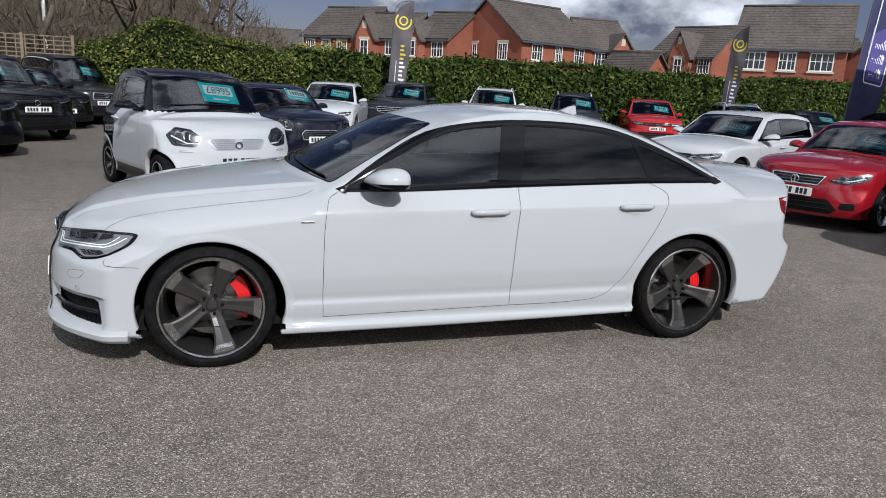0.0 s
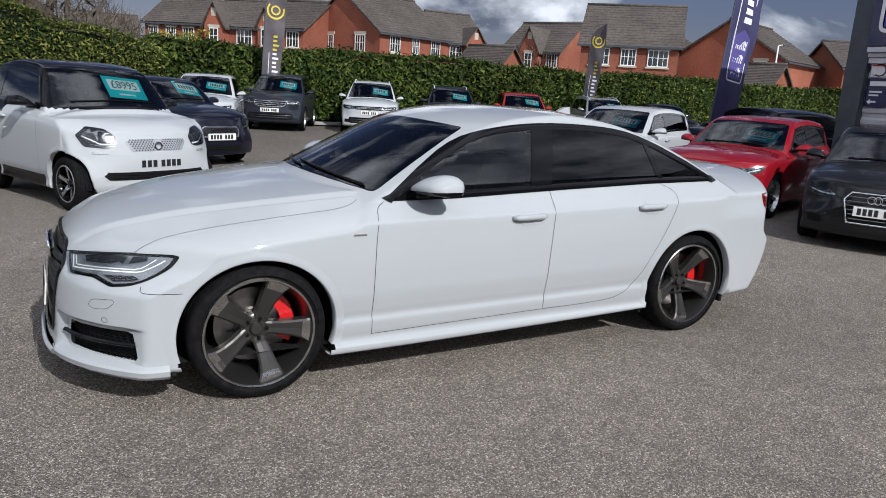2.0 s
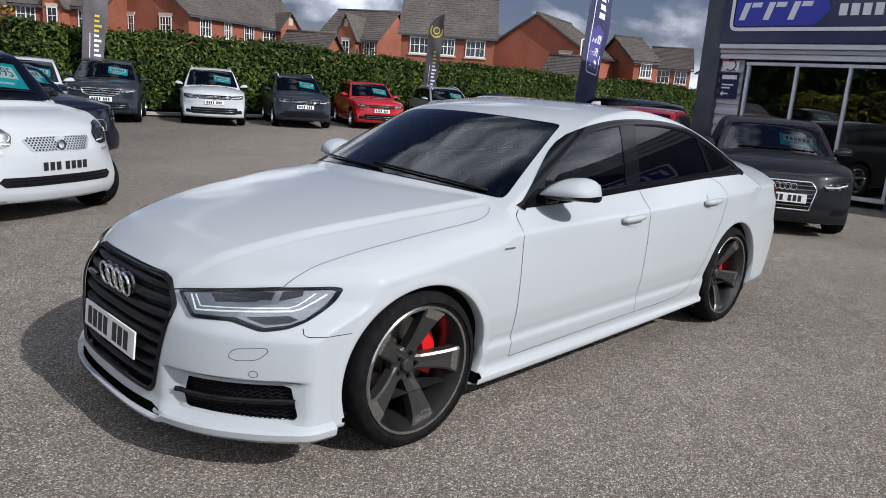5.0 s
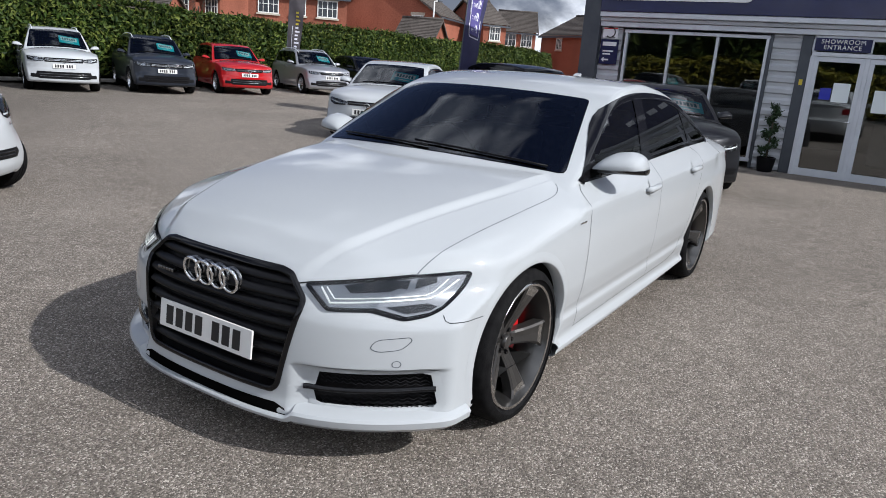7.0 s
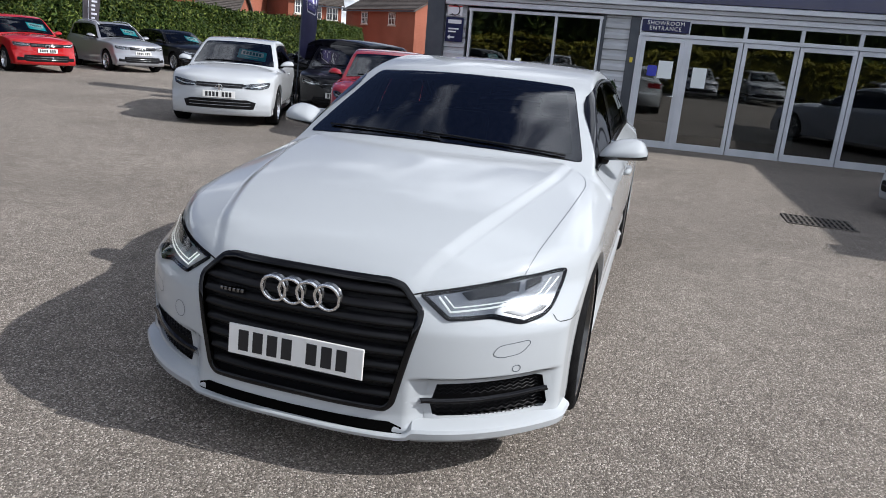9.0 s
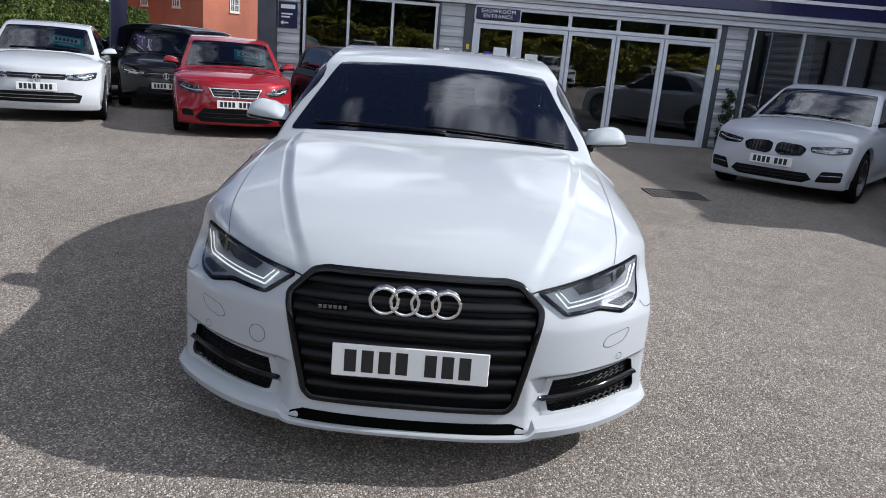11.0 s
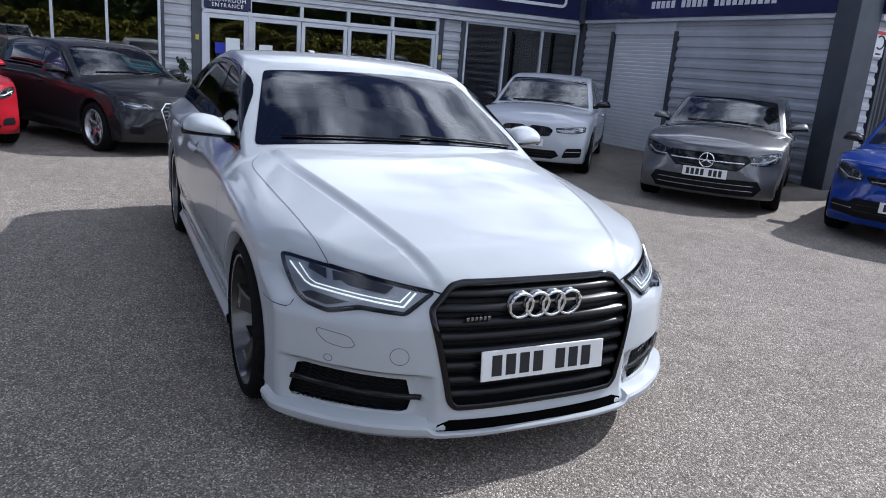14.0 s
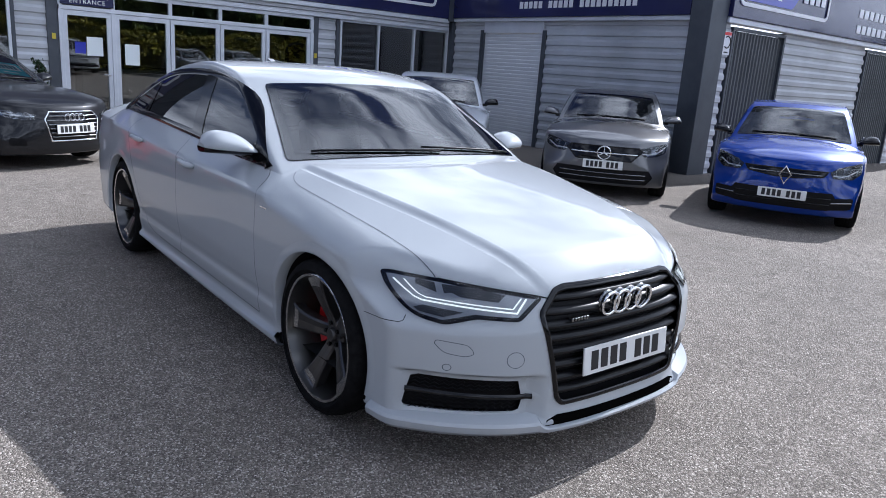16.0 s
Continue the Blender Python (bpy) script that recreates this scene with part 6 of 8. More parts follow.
def cabin(parent, s, driver=1):
    """Seats, dash, steering wheel and mirror inside."""
    u0 = s["dash_u"]
    zb = s["dash_z"]
    hw = s["hw"] - 0.16
    bm = bmesh.new()
    add_prism(bm, [(u0 - 0.32, zb - 0.10), (u0 - 0.25, zb), (u0 + 0.22, zb - 0.005), (u0 + 0.34, zb - 0.08), (u0 + 0.34, zb - 0.35), (u0, zb - 0.4)], -hw, hw)
    part("dashboard", bm, "cabin", parent, "dark plastic dashboard")
    for w in (-0.36, 0.36):
        us = u0 + 0.80
        bm = bmesh.new()
        add_box(bm, (us - 0.25, w - 0.25, 0.30), (us + 0.28, w + 0.25, 0.52), 0.06)
        m = Matrix.Translation((us + 0.30, w, 0.48)) @ Matrix.Rotation(radians(18), 4, "Y")
        add_box(bm, (-0.07, -0.24, 0), (0.08, 0.24, 0.60), 0.06, m)
        seat = part("seat", bm, "cabin", parent)
        bm = bmesh.new()
        add_box(bm, (0.0, -0.13, 0.63), (0.09, 0.13, 0.80), 0.04, m)
        part("headrest", bm, "cabin", seat)
    if s.get("rear_seat", True):
        ur = u0 + 1.75
        bm = bmesh.new()
        add_box(bm, (ur - 0.3, -0.62, 0.30), (ur + 0.25, 0.62, 0.52), 0.06)
        add_box(bm, (-0.07, -0.60, 0), (0.08, 0.60, 0.55), 0.06, Matrix.Translation((ur + 0.27, 0, 0.48)) @ Matrix.Rotation(radians(20), 4, "Y"))
        part("rear_bench", bm, "cabin", parent)
    c = Vector((u0 + 0.42, 0.36 * driver, zb - 0.02))
    ring = []
    for k in range(28):
        a = 2 * math.pi * k / 28
        v = Vector((0, 0.185 * math.cos(a), 0.185 * math.sin(a)))
        v.rotate(Euler((0, radians(-24), 0)))
        ring.append(c + v)
    v, f = tube(ring, 0.015, 6, True)
    st = from_arrays("steering_wheel", v, f, "cabin", parent)
    box("wheel_hub", (-0.03, -0.15, -0.03), (0.02, 0.15, 0.03), "cabin", st, m=Matrix.Translation(c) @ Matrix.Rotation(radians(-24), 4, "Y"), bevel=0.01)
    m = s.get("mirror_at")
    if m:
        box("rear_view_mirror", (-0.02, -0.12, -0.03), (0.02, 0.12, 0.03), "cabin", parent, bevel=0.012, m=Matrix.Translation(m))


def door_mirror(parent, u, w, z, mat, right, big=1.0):
    """A door mirror: domed housing with a flat foot line, dark lower shell, arm and glass."""
    sg = 1 if right else -1
    ts = np.linspace(0, 1, 13)
    tall = curve([(0, 0.050), (0.15, 0.083), (0.4, 0.108), (0.65, 0.112), (0.85, 0.098), (0.95, 0.074), (1.0, 0.045)])
    deep = curve([(0, 0.70), (0.2, 0.95), (0.5, 1.0), (0.8, 0.92), (0.95, 0.70), (1.0, 0.45)])
    m = 24

    def shell_of(lo, hi, grow):
        """Rings of the housing between two shares of its height."""
        vs, fs = [], []
        for t in ts:
            y = w + big * (-0.118 + 0.236 * t) * (1 + 0.02 * grow)
            base = z - big * (0.050 - 0.016 * t)
            h, d = float(tall(t)), float(deep(t))
            for j in range(m):
                a = 2 * math.pi * j / m
                c, sn = math.cos(a), math.sin(a)
                x = math.copysign(abs(c) ** 0.75, c) * (0.125 if c < 0 else 0.085) * d
                up = (math.copysign(abs(sn) ** 0.75, sn) + 1) / 2
                # the nose of the housing stays low, its crown lies back
                lift = h * up * (1 - 0.30 * max(0.0, -x / 0.125) ** 1.5)
                lift = min(max(lift, lo), hi)
                vs.append((u + big * (x * (1 + 0.03 * grow) + 0.05 * t - 0.02), sg * y, base + big * lift))
        for i in range(len(ts) - 1):
            for j in range(m):
                f = (i * m + j, i * m + (j + 1) % m, (i + 1) * m + (j + 1) % m, (i + 1) * m + j)
                fs.append(f if right else f[::-1])
        fs += [tuple(range(m)), tuple((len(ts) - 1) * m + j for j in range(m))[::-1]]
        return vs, fs
    hous = from_arrays("door_mirror", *shell_of(0.026, 1.0, 0), mat, parent, "", True, 50)
    from_arrays("lower_shell", *shell_of(0.0, 0.027, 1), "gloss_black", hous, "black lower mirror shell", True, 50)
    bm = bmesh.new()
    a, b = sg * (w - 0.20 * big), sg * (w - 0.07 * big)
    add_box(bm, (u - 0.095 * big, min(a, b), z - 0.066 * big), (u + 0.0 * big, max(a, b), z - 0.020 * big), 0.014)
    part("mirror_foot", bm, "gloss_black", hous)
    bm = bmesh.new()
    add_box(bm, (u + 0.080 * big, sg * w - 0.09 * big, z - 0.030 * big), (u + 0.092 * big, sg * w + 0.085 * big, z + 0.045 * big), 0.004)
    part("mirror_glass", bm, "chrome", hous)
    return hous


def arch_lip(shell, parent, u, z, r, mat, side, k=1.0, a0=-17, a1=197):
    """The turned edge of a wheel arch, and the dark well behind it."""
    ang = np.radians(np.linspace(a0, a1, 56))
    ring = lambda rr: np.stack([u + rr * np.cos(ang), z + k * rr * np.sin(ang)], 1)
    n = len(ang)
    allp = shell.put(side, np.concatenate([ring(r + 0.045), ring(r + 0.025), ring(r + 0.004), ring(r - 0.002)]), np.repeat((0.0006, 0.0022, 0.0045, 0.002), n))
    rows = [allp[q * n:(q + 1) * n] for q in range(4)]
    lip = rows[3]
    lip = lip + np.array((0, -0.05 if side == "R" else 0.05, 0))
    rows.append(lip)
    v = np.concatenate(rows)
    n = len(ang)
    fs = []
    for q in range(len(rows) - 1):
        for i in range(n - 1):
            f = (q * n + i, q * n + i + 1, (q + 1) * n + i + 1, (q + 1) * n + i)
            fs.append(f if side == "L" else f[::-1])
    return from_arrays("wheel_arch", v, fs, mat, parent)


def wheel_well(parent, shell, u, z, r, side, k=1.0):
    sg = 1 if side == "R" else -1
    ang = np.linspace(0, 2 * math.pi, 41)[:-1]
    vs, fs = [], []
    zb = float(shell.bot(u)) + 0.06
    out = np.abs(shell.put("R", [(u + r * math.cos(a), max(z + k * r * math.sin(a), zb)) for a in ang])[:, 1]) - 0.012
    low = np.array([z + k * r * math.sin(a) < zb + 0.05 for a in ang])
    out = np.where(low, np.minimum(out, shell.s["hw"] - 0.075), out)
    for deep in (0, 1):
        for w, a in zip(out, ang):
            vs.append((u + r * math.cos(a), sg * (w if not deep else shell.s["hw"] - 0.42), max(z + k * r * math.sin(a), zb - 0.01)))
    n = len(ang)
    for i in range(n):
        fs.append((i, (i + 1) % n, n + (i + 1) % n, n + i))
    fs.append(tuple(range(n, 2 * n)))
    return from_arrays("wheel_well", vs, fs, "underbody", parent, "", False)


def build_body(root, s, paint_mat, res=(90, 34, 30)):
    """Skin, lining, arches and wells, glass; returns the shell."""
    sh = Shell(s)
    v, fs = sh.skin(*res)
    fc = v[np.array(fs)].mean(1)
    keep = np.ones(len(fs), bool)
    ak = s.get("arch_k", (1.0, 1.0))
    for ua, k in ((0.0, ak[0]), (s["wb"], ak[1])):
        d2 = np.hypot(fc[:, 0] - ua, (fc[:, 2] - s["arch_z"]) / np.where(fc[:, 2] > s["arch_z"], k, 1.0))
        keep &= ~((d2 < s["arch_r"] + 0.008) & (np.abs(fc[:, 1]) > s["hw"] - 0.33) & (np.abs(fc[:, 1]) > 0.3))
    holes = np.zeros(len(fs), bool)
    side_poly = inset(dense(s["dlo"], 0.05), 0.030)
    nrm = sh.normal(fc)
    holes |= inside(side_poly, fc[:, [0, 2]]) & (np.abs(fc[:, 1]) > 0.45) & (np.abs(nrm[:, 1]) > 0.5)
    ws_poly = inset(dense(s["screen"], 0.05), 0.03)
    holes |= inside(ws_poly, fc[:, [0, 1]]) & (fc[:, 2] > s["dash_z"] - 0.1)
    if "backlight" in s:
        holes |= inside(inset(dense(s["backlight"], 0.05), 0.03), fc[:, [0, 1]]) & (fc[:, 2] > 0.85)
    for poly in s.get("cut_front", ()):
        q = inset(dense(poly, 0.03), -0.003)
        holes |= inside(q, np.stack([np.abs(fc[:, 1]), fc[:, 2]], 1)) & (fc[:, 0] < -0.3)
    used = [f for f, k, h in zip(fs, keep, holes) if k and not h]
    mat_roof = s.get("roof_mat")
    body = from_arrays("body", v, used, [paint_mat] + ([mat_roof] if mat_roof else []), root, s["body_label"], True)
    body.data.normals_split_custom_set_from_vertices([tuple(q) for q in sh.normal(v)])
    if mat_roof:
        sel = s["roof_test"]
        for p in body.data.polygons:
            c = p.center
            if sel(c):
                p.material_index = 1
    # the dark lining of the cabin
    v2, fs2 = sh.skin(max(res[0] // 2, 40), max(res[1] // 2, 16), max(res[2] // 2, 14), 0.035)
    fc2 = v2[np.array(fs2)].mean(1)
    n2 = sh.normal(fc2)
    h2 = inside(side_poly, fc2[:, [0, 2]]) & (np.abs(fc2[:, 1]) > 0.45) & (np.abs(n2[:, 1]) > 0.5)
    h2 |= inside(ws_poly, fc2[:, [0, 1]]) & (fc2[:, 2] > s["dash_z"] - 0.1)
    if "backlight" in s:
        h2 |= inside(inset(dense(s["backlight"], 0.05), 0.03), fc2[:, [0, 1]]) & (fc2[:, 2] > 0.85)
    w2 = np.zeros(len(fs2), bool)
    for ua in (0.0, s["wb"]):
        w2 |= (np.hypot(fc2[:, 0] - ua, fc2[:, 2] - s["arch_z"]) < s["arch_r"] + 0.05) & (np.abs(fc2[:, 1]) > s["hw"] - 0.4)
    w2 |= fc2[:, 0] < s["dash_u"] - 0.35
    from_arrays("cabin_lining", v2, [f[::-1] for f, h, w in zip(fs2, h2, w2) if not h and not w], "cabin", root)
    for ua, k in ((0.0, ak[0]), (s["wb"], ak[1])):
        for side in "LR":
            arch_lip(sh, root, ua, s["arch_z"], s["arch_r"], s.get("arch_mat", paint_mat), side, k)
            wheel_well(root, sh, ua, s["arch_z"], s["arch_r"] + 0.012, side, k)
    # glass
    patch(sh, "windscreen", "T", s["screen"], s.get("screen_mat", "far_windscreen"), root, 0.003, 0.05)
    ribbon(sh, "windscreen_border", "T", inset(dense(s["screen"], 0.05), 0.02), 0.05, "frit", root, 0.0015, step=0.03)
    if "backlight" in s:
        patch(sh, "rear_window", "T", s["backlight"], "privacy_glass", root, 0.003, 0.06)
        ribbon(sh, "rear_window_border", "T", inset(dense(s["backlight"], 0.05), 0.02), 0.05, "frit", root, 0.0015, step=0.04)
    for side in "LR":
        for poly, mat in s["panes"]:
            patch(sh, "side_window", side, poly, mat, root, 0.002, 0.05)
        ribbon(sh, "window_trim", side, inset(dense(s["dlo"], 0.05), 0.015), s.get("trim_w", 0.038), "gloss_black", root, 0.004, rise=0.003, step=0.025)
        for poly in s.get("pillars", ()):
            patch(sh, "pillar_trim", side, poly, "gloss_black", root, 0.005, 0.04)
        for path in s.get("shuts", ()):
            ribbon(sh, "shut_line", side, path, 0.0026, "underbody", root, 0.0012, False)
    for path in s.get("hood_shuts", ()):
        ribbon(sh, "bonnet_gap", "T", path, 0.0024, "frame_grey", root, 0.0012, False)
        ribbon(sh, "bonnet_gap", "T", [(a, -b) for a, b in path], 0.0024, "frame_grey", root, 0.0012, False)
    cabin(root, s)
    return sh


def handle(sh, root, side, u, z, mat):
    """A bar door handle over its shallow cup."""
    patch(sh, "handle_cup", side, round_poly([(u - 0.062, z - 0.040), (u + 0.062, z - 0.040), (u + 0.062, z + 0.044), (u - 0.062, z + 0.044)], 0.04), mat, root, 0.004, 0.02)
    n = 9
    t = np.linspace(0, 1, n)
    pts = np.stack([u - 0.115 + 0.23 * t, np.full(n, z) + 0.006 * t], 1)
    off = 0.006 + 0.018 * np.sin(np.pi * t) ** 0.5
    base_p = sh.put(side, pts)
    nr = sh.normal(base_p)
    path = [tuple(base_p[i] + nr[i] * off[i]) for i in range(n)]
    v, f = tube(path, [0.011] + [0.0175] * (n - 2) + [0.011], 10)
    return from_arrays("door_handle", v, f, mat, root)


def screen_poly(u0, u1, w0, w1, bow, n=10):
    """The windscreen from above: bowed foot and head, raked sides."""
    a = [(u0 + bow * w * w, w) for w in np.linspace(-w0, w0, n)]
    b = [(u1 + bow * w * w, w) for w in np.linspace(w1, -w1, n)]
    return round_poly(a + b, 0.03, 2)


# ---- the white saloon ----
GRILLE = [(0.0, 0.707), (0.30, 0.702), (0.345, 0.692), (0.420, 0.618), (0.418, 0.585), (0.354, 0.298), (0.332, 0.276), (0.0, 0.264)]
FOG = [(0.487, 0.372), (0.80, 0.386), (0.828, 0.376), (0.853, 0.262), (0.84, 0.238), (0.52, 0.233), (0.480, 0.246), (0.468, 0.288), (0.440, 0.302), (0.474, 0.318)]
SALOON = dict(
    F=-0.92, R=4.02, wb=2.912, hw=0.937, arch_r=0.385, arch_z=0.338, mid=1.85,
    W=[(-0.95, 0.81), (-0.75, 0.85), (-0.55, 0.880), (-0.3, 0.906), (0, 0.932), (0.5, 0.936), (1.5, 0.937), (2.9, 0.937), (3.4, 0.925), (3.8, 0.885), (4.05, 0.83)],
    bottom=[(-0.95, 0.165), (-0.4, 0.17), (0.4, 0.168), (1.5, 0.18), (2.5, 0.20), (3.4, 0.23), (4.05, 0.28)],
    crease=[(-0.95, 0.60), (-0.8, 0.645), (-0.6, 0.705), (-0.4, 0.762), (0.0, 0.833), (0.30, 0.855), (0.61, 0.868), (1.2, 0.880), (1.65, 0.888), (2.7, 0.918), (3.2, 0.932), (3.6, 0.938), (4.05, 0.92)],
    belt=[(-0.95, 0.64), (-0.6, 0.745), (-0.4, 0.80), (0.0, 0.872), (0.40, 0.915), (0.65, 0.943), (1.06, 0.952), (1.72, 0.982), (2.54, 1.013), (3.15, 1.026), (3.6, 1.03), (4.05, 1.0)],
    deck=[(-0.95, 0.60), (-0.86, 0.645), (-0.80, 0.712), (-0.75, 0.756), (-0.65, 0.815), (-0.5, 0.858), (-0.3, 0.903), (0.0, 0.950), (0.2, 0.974), (0.45, 1.0), (0.8, 1.02), (1.5, 1.03), (2.6, 1.05), (3.0, 1.07), (3.3, 1.083), (3.7, 1.078), (3.94, 1.066), (4.05, 1.05)],
    hood=([(-0.95, 0.36, 0.60), (-0.80, 0.405, 0.680), (-0.698, 0.447, 0.742), (-0.627, 0.481, 0.780), (-0.501, 0.522, 0.816), (-0.293, 0.582, 0.862), (0.016, 0.646, 0.905), (0.30, 0.696, 0.938), (0.6, 0.72, 0.965)],
          [(-0.95, 0.56, 0.58), (-0.80, 0.62, 0.640), (-0.68, 0.665, 0.690), (-0.571, 0.699, 0.733), (-0.443, 0.730, 0.780), (-0.267, 0.755, 0.822), (0.013, 0.780, 0.864), (0.32, 0.798, 0.900), (0.6, 0.80, 0.935)]),
    pocket=(0.034, 0.395, 0.465, 0.80, 0.90, 0.205, 0.392),
    roof=[(-1.0, 0.2), (0.2, 0.905), (0.43, 1.015), (0.8, 1.195), (1.14, 1.345), (1.3, 1.388), (1.5, 1.42), (1.75, 1.438), (2.05, 1.438), (2.4, 1.405), (2.75, 1.325), (3.05, 1.22), (3.35, 1.095), (3.6, 0.98), (4.1, 0.6)],
    end_section=(-0.42, -0.18, 3.06, 3.30), arch_k=(0.945, 0.975),
    section=[(-0.3, -0.10), (0.0, -0.062), (0.03, -0.016), (0.09, -0.012), (0.115, -0.032), (0.135, -0.036), (0.2, -0.027), (0.262, -0.021), (0.300, -0.0275), (0.36, -0.019), (0.5, -0.004), (0.7, 0.0), (0.9, -0.008), (0.975, -0.014), (1.0, -0.026)],
    shelf=0.092, tumble=0.27, tumble2=0.26, deck_p=2.8, bow=0.37, bow_r=0.35, crown=0.055,
    nose=[(0.0, -0.86), (0.165, -0.895), (0.20, -0.902), (0.225, -0.896), (0.26, -0.888), (0.42, -0.884), (0.55, -0.872), (0.60, -0.862), (0.65, -0.843), (0.70, -0.815), (0.73, -0.795), (0.78, -0.74), (0.9, -0.52), (1.0, -0.3)],
    nose_t=(0.54, 0.68), plan_lo=(0.305, 0.825, 3.05), plan_hi=(0.44, 0.83, 3.0), plan_r=(0.27, 0.85, 2.8),
    tail=[(0.1, 3.78), (0.25, 3.88), (0.40, 3.965), (0.55, 4.01), (0.60, 4.015), (0.64, 3.985), (0.68, 3.96), (0.8, 3.95), (0.95, 3.95), (1.04, 3.965), (1.08, 3.93), (1.3, 3.7)],
    cut_front=[[(-0.1, 0.707)] + GRILLE[1:-1] + [(-0.1, 0.264)], FOG], round=0.022, dash_u=0.95, dash_z=0.93, mirror_at=(1.2, 0, 1.27), body_label="glossy white painted saloon body",
    dlo=[tuple(q) for q in smooth_path([(0.665, 0.950), (0.9, 1.112), (1.19, 1.272), (1.47, 1.338), (1.81, 1.363), (2.21, 1.350), (2.49, 1.300), (2.83, 1.172), (3.15, 1.026)], 4)] + [(2.54, 1.016), (1.72, 0.984), (1.06, 0.954)],
    panes=[([(0.73, 0.962), (1.2, 1.262), (1.47, 1.325), (1.66, 1.345), (1.60, 0.985), (1.06, 0.96)], "side_glass"), ([(1.80, 1.348), (2.21, 1.337), (2.505, 1.282), (2.63, 1.02), (2.54, 1.02), (1.74, 0.992)], "privacy_glass"), ([(2.53, 1.272), (2.82, 1.160), (3.10, 1.030), (2.66, 1.024)], "privacy_glass")],
    pillars=[[(1.595, 0.98), (1.655, 1.35), (1.81, 1.355), (1.745, 0.985)], [(2.495, 1.295), (2.535, 1.282), (2.668, 1.02), (2.622, 1.017)], [(0.68, 0.953), (0.90, 1.09), (0.86, 0.955)]],
    shuts=[smooth_path([(0.665, 0.945), (0.61, 0.90), (0.585, 0.75), (0.58, 0.45), (0.585, 0.26)], 6), smooth_path([(1.735, 0.985), (1.72, 0.90), (1.695, 0.65), (1.69, 0.29)], 6), smooth_path([(2.62, 1.015), (2.71, 0.97), (2.715, 0.92), (2.65, 0.78), (2.53, 0.58), (2.42, 0.41), (2.28, 0.315), (2.05, 0.29), (1.69, 0.285)], 6), [(0.585, 0.262), (1.69, 0.285)], [(-0.515, 0.592), (-0.521, 0.575), (-0.512, 0.568), (-0.40, 0.566), (-0.325, 0.563)]],
    hood_shuts=[smooth_path([(0.545, 0.745), (0.50, 0.778), (0.43, 0.797), (0.32, 0.798), (0.013, 0.780), (-0.267, 0.755), (-0.443, 0.730), (-0.571, 0.699)], 6)],
)
SALOON["screen_mat"] = "windscreen_glass"
SALOON["screen"] = screen_poly(0.455, 1.135, 0.745, 0.585, 0.33)
SALOON["backlight"] = [(2.62, -0.50), (2.66, 0), (2.62, 0.50), (3.20, 0.64), (3.30, 0.0), (3.20, -0.64)]


